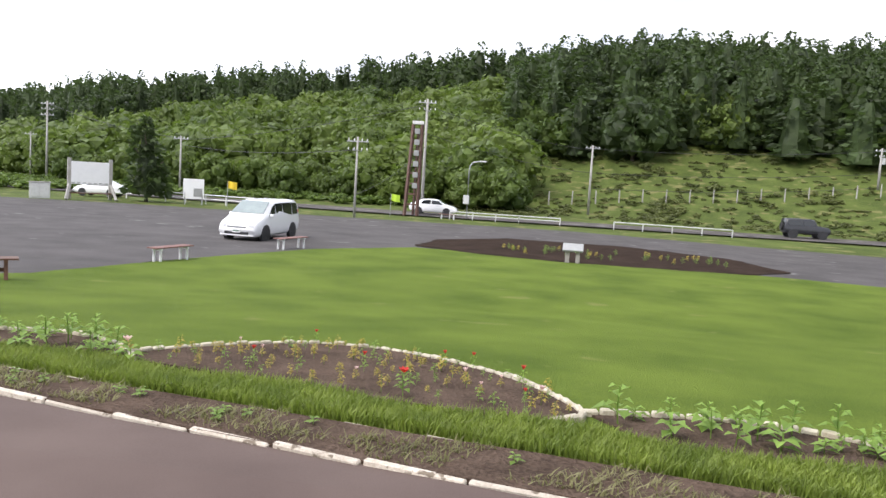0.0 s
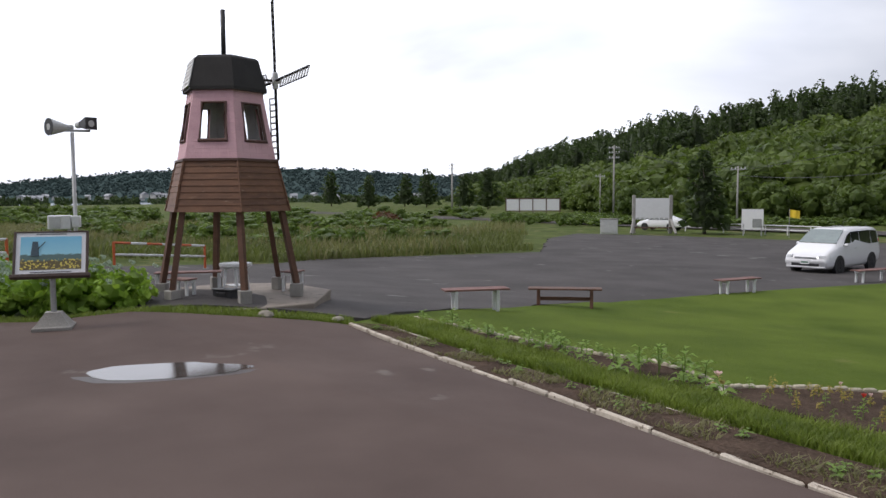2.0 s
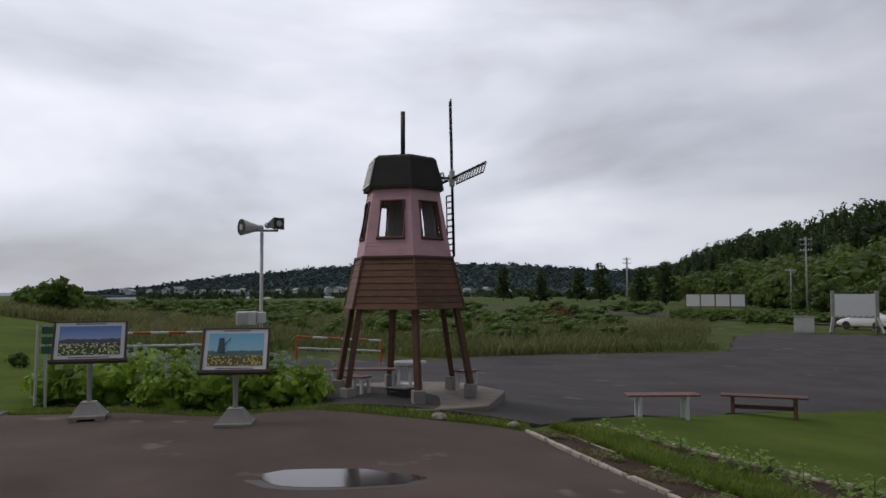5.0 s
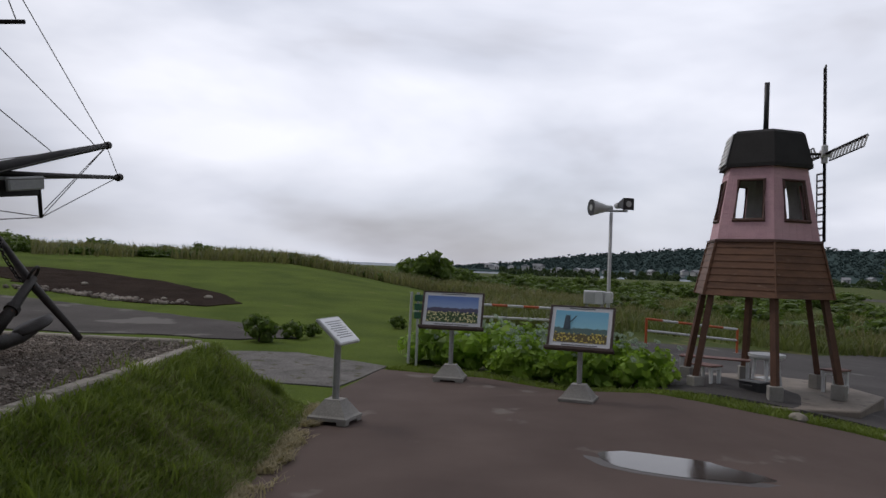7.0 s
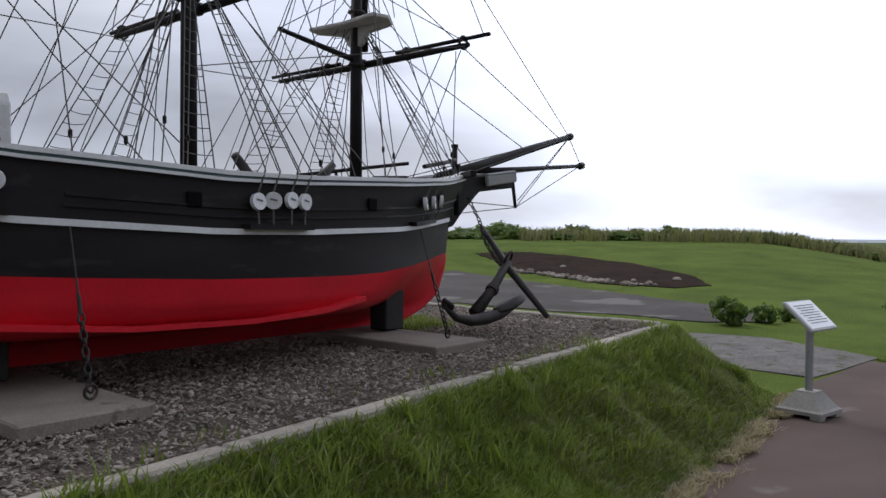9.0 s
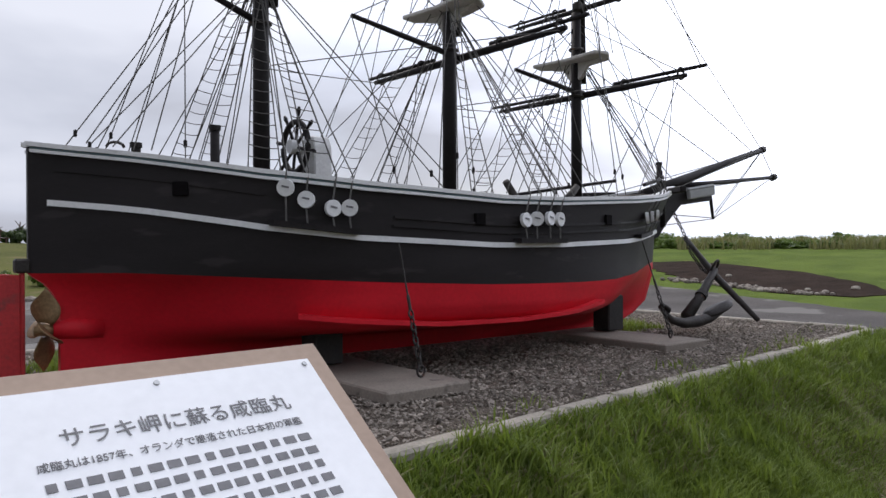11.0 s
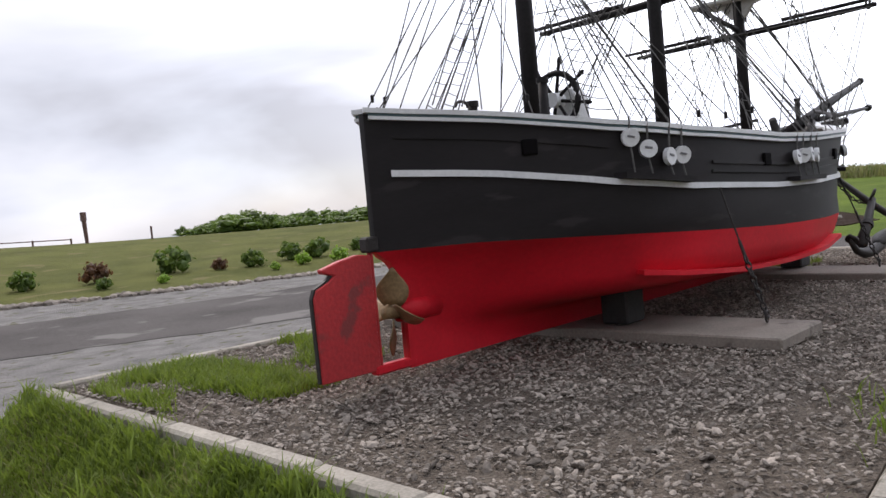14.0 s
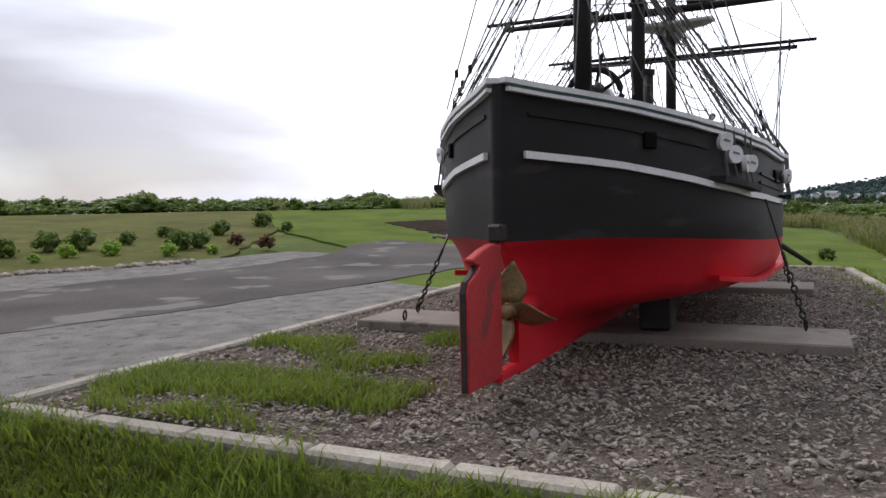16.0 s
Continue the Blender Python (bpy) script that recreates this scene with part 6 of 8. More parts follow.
def seedling(seed, h):
    r = random.Random(seed)
    o = thing("seedling", Matrix.Identity(4), "young broad-leaved seedling standing in the soil", "seedling", "bed seedlings")
    part("stem", tube([(0, 0, 0), (0.01, 0.01, h * 0.5), (0.0, 0.02, h)], 0.007, 5), M_SEEDLING, o)
    leafy(r, 9, h, 0.06, 0.16, M_SEEDLING, o)
    return o


def in_bed(arc, back, n, r, gap):
    out = []
    poly = arc + back
    xs, ys = [p[0] for p in poly], [p[1] for p in poly]
    while len(out) < n:
        x, y = r.uniform(min(xs), max(xs)), r.uniform(min(ys), max(ys))
        if in_poly(x, y, poly) and all(math.hypot(x - a, y - b) > gap for a, b in out):
            out.append((x, y))
    return out


protos = [flower_plant(1, None, M_YELLEAF), flower_plant(2, M_REDFLOWER, M_SEEDLING), flower_plant(3, M_PINKFLOWER, M_YELLEAF), flower_plant(4, None, M_SEEDLING), flower_plant(5, None, M_YELLEAF)]
r9 = random.Random(12)
spots = in_bed(ARC2, [(-1.0, 7.35), (-3.2, 7.85)], 110, r9, 0.17)
for i, (x, y) in enumerate(spots):
    m = Matrix.Translation((x, y, land(x, y) + 0.08)) @ Matrix.Rotation(r9.uniform(0, 6.28), 4, "Z")
    k = (0, 3, 4, 0, 2, 4, 3, 0, 3, 4, 3, 0, 1, 4, 3)[i % 15] if i > 4 else i
    if i < 5:
        protos[i].matrix_basis = m
    else:
        ob = copy_thing(protos[k], m)
        s = r9.uniform(0.5, 0.9)
        ob.scale = (s * 0.68, s * 0.68, s * 1.15)
sprotos = [seedling(21, 0.20), seedling(22, 0.14), seedling(23, 0.30)]
spots = in_bed(ARC3, [(3.0, 6.3), (1.2, 6.8)], 30, r9, 0.2) + in_bed(ARC1, [(-4.0, 7.6), (-6, 8.05), (-8.3, 8.5)], 40, r9, 0.2)
for i, (x, y) in enumerate(spots):
    m = Matrix.Translation((x, y, land(x, y) + 0.07)) @ Matrix.Rotation(r9.uniform(0, 6.28), 4, "Z")
    if i < 3:
        sprotos[i].matrix_basis = m
    else:
        ob = copy_thing(sprotos[i % 3], m)
        s = r9.uniform(0.6, 1.05)
        ob.scale = (s, s, s)
# sprouts of weeds in the soil strip and on the peat bed
for i in range(26):
    t = r9.random()
    a, b = FRONT[i % 4], SECOND[i % 4]
    a2, b2 = FRONT[i % 4 + 1], SECOND[i % 4 + 1]
    p = (Vector(a).lerp(Vector(a2), t)).lerp(Vector(b).lerp(Vector(b2), t), r9.uniform(0.3, 0.8))
    ob = copy_thing(protos[3], Matrix.Translation((p.x, p.y, land(p.x, p.y) + 0.07)) @ Matrix.Rotation(r9.uniform(0, 6.28), 4, "Z"))
    ob.scale = (0.7, 0.7, 0.5)
for i in range(46):
    x, y = r9.uniform(-2, 7.5), r9.uniform(33, 38)
    ob = copy_thing(protos[3 if i % 3 else 0], Matrix.Translation((x, y, land(x, y) + 0.05)))
    ob.scale = (1.3, 1.3, 2.2)


# ---- benches ----
def bench(a, b, wood=False):
    a, b = Vector((*a, 0)), Vector((*b, 0))
    c = (a + b) / 2
    m = Matrix.Translation((c.x, c.y, land(c.x, c.y) + 0.02)) @ Matrix.Rotation(math.atan2(b.y - a.y, b.x - a.x), 4, "Z")
    L = (b - a).length + 0.1
    o = thing("bench", m, "brown wooden bench with splayed legs on the car park edge" if wood else "low bench with faded red boards and white legs", "bench", "car park benches")
    for k in range(3):
        part("board", box(L, 0.115, 0.035, pose(0, -0.125 + 0.125 * k, 0.42), bevel=0.006), M_LEG if wood else M_BENCHTOP, o)
    for s in (-1, 1):
        x = s * (L / 2 - 0.22)
        if wood:
            for t in (-1, 1):
                part("leg", box(0.07, 0.09, 0.47, pose(x, t * 0.10, 0.20, t * 10, 0, 0), bevel=0.006), M_LEG, o)
            part("crosspiece", box(0.06, 0.36, 0.07, pose(x, 0, 0.37)), M_LEG, o)
        else:
            for t in (-1, 1):
                part("leg", box(0.06, 0.06, 0.40, pose(x, t * 0.12, 0.20), bevel=0.006), M_WHITE, o, "white leg")
            part("crosspiece", box(0.05, 0.34, 0.06, pose(x, 0, 0.375)), M_WHITE, o)
    if wood:
        part("stretcher", box(L - 0.45, 0.05, 0.08, pose(0, 0, 0.20), bevel=0.005), M_LEG, o)


bench((-10.45, 10.9), (-9.9, 11.9))
bench((-11.15, 14.05), (-10.0, 14.98), True)
bench((-10.45, 20.97), (-10.1, 22.3))
bench((-9.4, 27.7), (-8.95, 29.2))
bench((16.5, 38.5), (17.8, 38.2))
bench((-9.6, 66.2), (-8.2, 66.0))

# stump sign on the lawn edge
st = thing("plaque", Matrix.Translation((1.07, 31.3, land(1.07, 31.3) + 0.04)) @ Matrix.Rotation(radians(-2), 4, "Z"), "small grey slanted plaque on two stone posts", "plaque")
for x in (-0.2, 0.2):
    part("post", box(0.16, 0.16, 0.50, pose(x, 0, 0.25), bevel=0.015), M_CONC, st)
part("plate", box(0.78, 0.44, 0.09, pose(0, -0.02, 0.60, 35, 0, 0), bevel=0.012), M_GREYFACE, st)


# ---- vehicles ----
def wheel_part(o, x, y, r, w=0.2):
    s = 1 if y > 0 else -1
    wp_ = part("wheel", tube([(x + (r - 0.07) * math.cos(k * math.tau / 24), y, r + (r - 0.07) * math.sin(k * math.tau / 24)) for k in range(24)], 0.085, 8, closed=True), M_RUBBER, o, "black tyre", smooth=True)
    part("rim", rod((x, y - 0.06 * s, r), (x, y + 0.075 * s, r), r - 0.1, r - 0.12, 20), M_CHROME, wp_, "silver rim")
    for k in range(5):
        a = k * math.tau / 5
        part("spoke_gap", box(0.05, 0.02, (r - 0.14) * 0.6, Matrix.Translation((x, y + 0.082 * s, r)) @ Matrix.Rotation(a, 4, "Y") @ pose(0, 0, (r - 0.12) * 0.55)), M_DARKPLASTIC, wp_)


def car(m, paint, label, L, W, prof, glass, wheels, r, category="car", green=True):
    """A body lofted over half-width sections along its side profile. prof: rows of x, underside, belt, roof height, roof half-width factor."""
    o = thing("car", m, label, category, "parked cars")
    rings = []
    for x, zu, zb, zr, k in prof:
        w = W / 2
        nose = 1 - 0.10 * (abs(x) / (L / 2)) ** 4
        w *= nose
        pts = [(w * 0.90, zu), (w * 0.99, zu + 0.12), (w, (zu + zb) / 2), (w * 0.97, zb), (w * (0.97 + (k - 0.97) * 0.9), zb + (zr - zb) * 0.86), (w * k * 0.86, zr)]
        rings.append([Vector((x, y, z)) for y, z in pts] + [Vector((x, -y, z)) for y, z in reversed(pts)])
    body = part("body", loft(rings), paint, o, "painted body shell", smooth=True)
    for x, y in wheels:
        for s in (-1, 1):
            part("wheel_arch", rod((x, s * (W / 2 - 0.14), r), (x, s * (W / 2 + 0.004), r), r + 0.055, r + 0.055, 24), M_DARKPLASTIC, body, "dark wheel arch")
            wheel_part(o, x, s * (W / 2 - 0.075), r)
    for name, pts, side in glass:
        for s in ((-1, 1) if side else (1,)):
            bm = bmesh.new()
            vs = [bm.verts.new((x, y * s, z)) for x, y, z in pts]
            f = bm.faces.new(vs)
            e = bmesh.ops.extrude_face_region(bm, geom=[f])
            nv = [v for v in e["geom"] if isinstance(v, bmesh.types.BMVert)]
            d = Vector((0, -0.02 * s, 0)) if side else Vector((-0.02 if pts[0][0] > 0 else 0.02, 0, -0.015))
            bmesh.ops.translate(bm, vec=d, verts=nv)
            bmesh.ops.recalc_face_normals(bm, faces=bm.faces)
            part(name, bm, M_GLASSGREEN if name == "windscreen" and green else M_GLASSDARK, o, "pale reflecting windscreen" if name == "windscreen" else "dark tinted glass")
    return o, body


# x runs to the front of the vehicle
VAN_P = [(-2.26, 0.45, 0.9, 1.0, 0.90), (-2.24, 0.32, 0.95, 1.50, 0.84), (-2.12, 0.28, 0.97, 1.62, 0.80), (-1.6, 0.24, 0.98, 1.66, 0.80), (0, 0.22, 0.97, 1.66, 0.80), (0.55, 0.22, 0.96, 1.60, 0.79), (0.95, 0.22, 0.96, 1.40, 0.80), (1.35, 0.22, 0.95, 1.14, 0.84), (1.62, 0.22, 0.90, 0.97, 0.88), (2.05, 0.22, 0.78, 0.84, 0.88), (2.22, 0.25, 0.66, 0.70, 0.86), (2.30, 0.32, 0.52, 0.56, 0.84)]
VAN_G = [("side_window", [(-0.35, 0.800, 1.02), (0.30, 0.800, 1.02), (0.30, 0.725, 1.52), (-0.35, 0.725, 1.54)], True), ("side_window", [(-1.35, 0.800, 1.02), (-0.42, 0.800, 1.02), (-0.42, 0.725, 1.54), (-1.35, 0.725, 1.54)], True), ("side_window", [(-2.02, 0.780, 1.04), (-1.42, 0.800, 1.03), (-1.42, 0.725, 1.54), (-1.98, 0.712, 1.50)], True), ("side_window", [(0.36, 0.800, 1.02), (1.02, 0.805, 1.02), (0.62, 0.745, 1.40), (0.36, 0.730, 1.50)], True),
         ("windscreen", [(1.40, 0.70, 1.14), (1.40, -0.70, 1.14), (0.62, -0.60, 1.61), (0.62, 0.60, 1.61)], False), ("rear_window", [(-2.27, 0.62, 1.05), (-2.27, -0.62, 1.05), (-2.15, -0.58, 1.52), (-2.15, 0.58, 1.52)], False)]
van_at = Vector((-12.0, 32.6, 0))
van, vbody = car(Matrix.Translation((van_at.x, van_at.y, land(van_at.x, van_at.y) + 0.02)) @ Matrix.Rotation(radians(-93.0), 4, "Z"), M_CARWHITE, "white family van parked on the dark gravel car park", 4.56, 1.70, VAN_P, VAN_G, [(1.36, 0), (-1.36, 0)], 0.32, "van")
for s in (-1, 1):
    part("headlight", loft([[Vector((2.02, s * 0.78, 0.72)), Vector((2.02, s * 0.50, 0.76)), Vector((2.02, s * 0.50, 0.66)), Vector((2.02, s * 0.80, 0.60))], [Vector((2.24, s * 0.70, 0.70)), Vector((2.29, s * 0.50, 0.70)), Vector((2.30, s * 0.50, 0.62)), Vector((2.27, s * 0.72, 0.58))]]), M_LAMP, van, "clear headlight")
    part("mirror", box(0.12, 0.16, 0.12, pose(0.98, s * 0.90, 1.06), bevel=0.03), M_CARWHITE, van, "white door mirror")
    part("tail_light", box(0.08, 0.10, 0.42, pose(-2.20, s * 0.68, 0.98), bevel=0.02), M_REDLAMP, van, "red tail light")
    part("door_handle", box(0.16, 0.03, 0.03, pose(0.05, s * 0.84, 0.92)), M_CARWHITE, van)
part("grille", box(0.04, 0.8, 0.08, pose(2.285, 0, 0.61), bevel=0.01), M_CHROME, van, "slim chrome grille")
part("lower_grille", box(0.05, 1.05, 0.12, pose(2.285, 0, 0.37), bevel=0.02), M_DARKPLASTIC, van, "dark lower grille")
part("number_plate", box(0.02, 0.33, 0.165, pose(2.318, 0, 0.47)), M_SIGNWHITE, van, "white plate with illegible bars")
part("plate_bar", box(0.006, 0.26, 0.05, pose(2.331, 0, 0.455)), M_SIGNGREEN, van)
part("bumper", box(0.10, 1.45, 0.07, pose(2.25, 0, 0.28), bevel=0.02), M_CARWHITE, van)

SED_P = [(-2.2, 0.4, 0.8, 0.86, 0.86), (-2.05, 0.3, 0.9, 0.98, 0.86), (-1.6, 0.24, 0.92, 1.12, 0.84), (-0.9, 0.22, 0.92, 1.40, 0.78), (0.0, 0.22, 0.92, 1.44, 0.78), (0.5, 0.22, 0.92, 1.36, 0.78), (1.15, 0.22, 0.88, 1.0, 0.84), (1.9, 0.24, 0.74, 0.80, 0.86), (2.2, 0.34, 0.55, 0.6, 0.84)]
SED_G = [("side_window", [(-1.15, 0.80, 0.97), (-0.2, 0.82, 0.97), (-0.2, 0.73, 1.33), (-0.85, 0.73, 1.30)], True), ("side_window", [(-0.12, 0.82, 0.97), (0.95, 0.82, 0.95), (0.5, 0.73, 1.28), (-0.12, 0.73, 1.33)], True), ("windscreen", [(1.10, 0.66, 1.03), (1.10, -0.66, 1.03), (0.5, -0.58, 1.36), (0.5, 0.58, 1.36)], False)]
wc, _ = car(Matrix.Translation((-11.2, 72.5, land(-11.2, 72.5) + 0.06)) @ Matrix.Rotation(radians(2), 4, "Z"), M_CARWHITE, "white saloon car on the main road", 4.4, 1.70, SED_P, SED_G, [(1.3, 0), (-1.3, 0)], 0.31)
sc_, _ = car(Matrix.Translation((-41.0, 66.5, land(-41.0, 66.5) + 0.02)) @ Matrix.Rotation(radians(185), 4, "Z"), M_CARWHITE, "white hatchback parked behind the white board", 4.2, 1.70, SED_P, SED_G, [(1.3, 0), (-1.3, 0)], 0.31)
JEEP_P = [(-1.95, 0.5, 1.0, 1.05, 0.92), (-1.9, 0.42, 1.05, 1.62, 0.86), (-1.8, 0.38, 1.05, 1.70, 0.86), (0.2, 0.36, 1.05, 1.70, 0.86), (0.5, 0.36, 1.05, 1.64, 0.86), (0.85, 0.36, 1.03, 1.14, 0.88), (1.75, 0.38, 0.96, 1.02, 0.88), (1.92, 0.5, 0.8, 0.86, 0.88)]
JEEP_G = [("side_window", [(-1.7, 0.79, 1.12), (-0.5, 0.79, 1.12), (-0.5, 0.74, 1.58), (-1.7, 0.74, 1.58)], True), ("side_window", [(-0.4, 0.79, 1.12), (0.6, 0.79, 1.12), (0.42, 0.74, 1.55), (-0.4, 0.74, 1.58)], True), ("windscreen", [(0.82, 0.62, 1.18), (0.82, -0.62, 1.18), (0.52, -0.6, 1.60), (0.52, 0.6, 1.60)], False)]
jp, _ = car(Matrix.Translation((22.0, 74.0, land(22.0, 74.0) + 0.06)) @ Matrix.Rotation(radians(2), 4, "Z"), M_CARBLACK, "black off-road car on the main road", 3.9, 1.62, JEEP_P, JEEP_G, [(1.25, 0), (-1.25, 0)], 0.36, green=False)
part("spare_wheel", rod((-1.97, 0, 0.95), (-2.12, 0, 0.95), 0.34, 0.34, 20), M_RUBBER, jp, "spare wheel")


# ---- boards, poles, rails along the car park ----
def facing(x, y):
    return math.atan2(y - 1.3, x) - math.pi / 2


bb = thing("white_board", Matrix.Translation((-38.2, 60.6, land(-38, 60.6))) @ Matrix.Rotation(facing(-38.2, 60.6) + 0.15, 4, "Z"), "large blank white board between weathered concrete posts", "sign board")
for s in (-1, 1):
    part("post", box(0.28, 0.28, 3.35, pose(s * 1.58, 0.05, 1.67), bevel=0.02), M_POLE, bb, "grey concrete post")
    part("brace", tube([(s * 1.58, -0.1, 1.2), (s * 1.9, -0.9, 0.0)], 0.14, 4), M_POLE, bb)
part("face", box(2.9, 0.08, 1.85, pose(0, -0.05, 2.15), bevel=0.01), M_SIGNWHITE, bb, "blank white face")
part("bench_rail", box(3.2, 0.4, 0.08, pose(0, -0.3, 0.5)), M_LEG, bb)
for k in range(7):
    part("text_bar", box(0.25, 0.01, 0.07, pose(-1.3 + 0.42 * k, -0.096, 1.32)), M_GREYFACE, bb)
cb = thing("control_cabinet", Matrix.Translation((-40.6, 57.6, land(-40.6, 57.6))) @ Matrix.Rotation(facing(-40.6, 57.6), 4, "Z"), "pale grey concrete control cabinet beside the car park", "cabinet")
part("body", box(1.5, 0.7, 1.25, pose(0, 0, 0.63), bevel=0.02), M_GREYPAINT, cb)
part("door", box(0.68, 0.03, 1.05, pose(-0.36, -0.36, 0.66), bevel=0.01), M_GREYPAINT, cb)
part("door", box(0.68, 0.03, 1.05, pose(0.36, -0.36, 0.66), bevel=0.01), M_GREYPAINT, cb)
part("lid", box(1.6, 0.8, 0.07, pose(0, 0, 1.28), bevel=0.015), M_CONC, cb)
hs = thing("field_sign", Matrix.Translation((-79.2, 91.4, -2.1)) @ Matrix.Rotation(facing(-79.2, 91.4), 4, "Z"), "wide white sign in four panels on dark posts", "sign board")
for k in range(4):
    part("panel", box(1.9, 0.06, 1.75, pose(-3.1 + 2.05 * k, 0, 2.05), bevel=0.01), M_SIGNWHITE, hs, "white panel")
for k in range(5):
    part("post", box(0.16, 0.16, 3.1, pose(-4.12 + 2.06 * k, 0.05, 1.5)), M_TRIM, hs)
part("rail", box(8.4, 0.08, 0.12, pose(0, 0.0, 2.98)), M_TRIM, hs)
part("rail", box(8.4, 0.08, 0.12, pose(0, 0.0, 1.12)), M_TRIM, hs)


def utility_pole(x, y, top, arms=2, r=0.15, box_=False):
    z0 = land(x, y)
    o = thing("utility_pole", Matrix.Translation((x, y, z0)) @ Matrix.Rotation(radians(8), 4, "Z"), "grey concrete utility pole with crossarms", "utility pole", "roadside poles")
    h = top - z0
    part("shaft", rod((0, 0, -0.2), (0, 0, h), r, r * 0.65, 12), M_POLE, o, smooth=True)
    for k in range(arms):
        a = part("crossarm", box(1.7, 0.09, 0.09, pose(0, 0, h - 0.35 - 0.7 * k, 0, 0, 75 * (k % 2))), M_STEEL, o)
        for s in (-0.7, -0.25, 0.35, 0.75):
            part("insulator", rod((s, 0, h - 0.30 - 0.7 * k), (s, 0, h - 0.12 - 0.7 * k), 0.05, 0.035, 8), M_WHITE, a)
    if box_:
        part("transformer", rod((0.35, 0, h - 2.0), (0.35, 0, h - 1.2), 0.25, 0.25, 14), M_GREYPAINT, o, "grey transformer")
    return o, Vector((x, y, top))


POLES = [utility_pole(-64.4, 91.5, 8.3, 3), utility_pole(-42.4, 84, 4.6, 1, 0.13), utility_pole(-15.5, 60.4, 4.4, 2, 0.11), utility_pole(-12.6, 74, 8.9, 2, 0.16), utility_pole(3.66, 94, 6.4, 1, 0.16), utility_pole(40.3, 108, 8.6, 2, 0.17, True), utility_pole(-73, 100, 4.6, 1, 0.12), utility_pole(-102.9, 96.4, 7.2, 2, 0.2)]
wires = ((0, 6, -0.3), (0, 1, -0.3), (1, 3, -0.5), (3, 4, -0.6), (4, 5, -0.4), (3, 4, -3.2), (4, 5, -3.2), (1, 2, -1.0), (2, 3, -4.5), (4, 5, -5.0))
for i, (a, b, dz) in enumerate(wires):
    p, q = POLES[a][1] + Vector((0, 0, dz)), POLES[b][1] + Vector((0, 0, dz))
    o = thing("overhead_wire", Matrix.Translation(p), "thin dark overhead wire between poles", "wire", "overhead wires")
    part("cable", tube([(q - p) * (k / 10) - Vector((0, 0, 0.9 * 4 * (k / 10) * (1 - k / 10) * 0.6)) for k in range(11)], 0.022, 4), M_DARKPLASTIC, o)
p, q = POLES[5][1] + Vector((0, 0, -1.0)), Vector((110, 125, 9))
o = thing("overhead_wire", Matrix.Translation(p), "thin dark overhead wire between poles", "wire", "overhead wires")
part("cable", tube([Vector((0, 0, 0)), (q - p) * 0.5 - Vector((0, 0, 0.6)), q - p], 0.022, 4), M_DARKPLASTIC, o)

sl = thing("street_lamp", Matrix.Translation((-7.7, 69.3, land(-7.7, 69.3))), "slim grey street lamp with a curved arm", "street lamp")
part("pole", tube([(0, 0, 0), (0, 0, 4.2), (0.08, -0.05, 4.7), (0.35, -0.1, 5.0), (1.0, -0.2, 5.1)], [0.09, 0.07, 0.06, 0.055, 0.05], 10), M_STEEL, sl, smooth=True)
part("lamp_head", box(0.6, 0.22, 0.14, pose(1.2, -0.2, 5.1), bevel=0.04), M_GREYPAINT, sl)
part("box", box(0.5, 0.35, 0.75, pose(-0.1, -0.1, 1.7), bevel=0.02), M_GREYPAINT, sl)

tw = thing("sign_tower", Matrix.Translation((-12.4, 68.6, land(-12.4, 68.6))) @ Matrix.Rotation(facing(-12.4, 68.6), 4, "Z"), "tall dark timber lattice sign tower with white characters", "sign")
for x0, x1 in ((-0.75, -0.35), (0.35, 0.42)):
    part("upright", tube([(x0, 0, 0), (x1, 0, 8.0)], 0.16, 4), M_TRIM, tw)
part("back_upright", tube([(0.0, 0.9, 0), (0.1, 0.3, 7.6)], 0.12, 4), M_TRIM, tw)
for k in range(8):
    part("crosspiece", box(1.0, 0.1, 0.14, pose(-0.1 + 0.02 * k, 0, 1.0 + 0.92 * k)), M_TRIM, tw)
for k in range(6):
    part("letter_bar", box(0.46, 0.08, 0.48, pose(0.02, -0.16, 7.4 - 0.95 * k), bevel=0.04), M_GREYFACE, tw, "illegible pale character panel")
part("cap", box(1.0, 0.3, 0.3, pose(0.05, 0, 8.15), bevel=0.03), M_WHITEBOARD, tw)
for x, y, mtl, h, nm in ((-14.0, 66.6, M_LIME, 1.9, "lime green"), (-27.0, 62.5, M_YELLOW, 2.2, "yellow")):
    o = thing("banner_flag", Matrix.Translation((x, y, land(x, y))), "small %s banner flag on a pole" % nm, "flag", "roadside flags")
    part("pole", rod((0, 0, 0), (0, 0, h), 0.03, 0.025, 8), M_STEEL, o)
    bm = loft([[Vector((0.03 + 0.75 * i / 6, 0.07 * math.sin(i * 1.3), h - 0.02 - 0.1 * i / 6)), Vector((0.03 + 0.75 * i / 6, 0.07 * math.sin(i * 1.3 + 0.5), h - 0.62 - 0.12 * i / 6)), Vector((0.03 + 0.75 * i / 6, 0.07 * math.sin(i * 1.3 + 0.5) + 0.008, h - 0.62 - 0.12 * i / 6)), Vector((0.03 + 0.75 * i / 6, 0.07 * math.sin(i * 1.3) + 0.008, h - 0.02 - 0.1 * i / 6))] for i in range(7)])
    part("cloth", bm, mtl, o, "%s cloth" % nm)
rs = thing("white_notice", Matrix.Translation((-30.5, 63.5, land(-30.5, 63.5))) @ Matrix.Rotation(facing(-30, 63), 4, "Z"), "white notice board with dark patches by the road", "sign board")
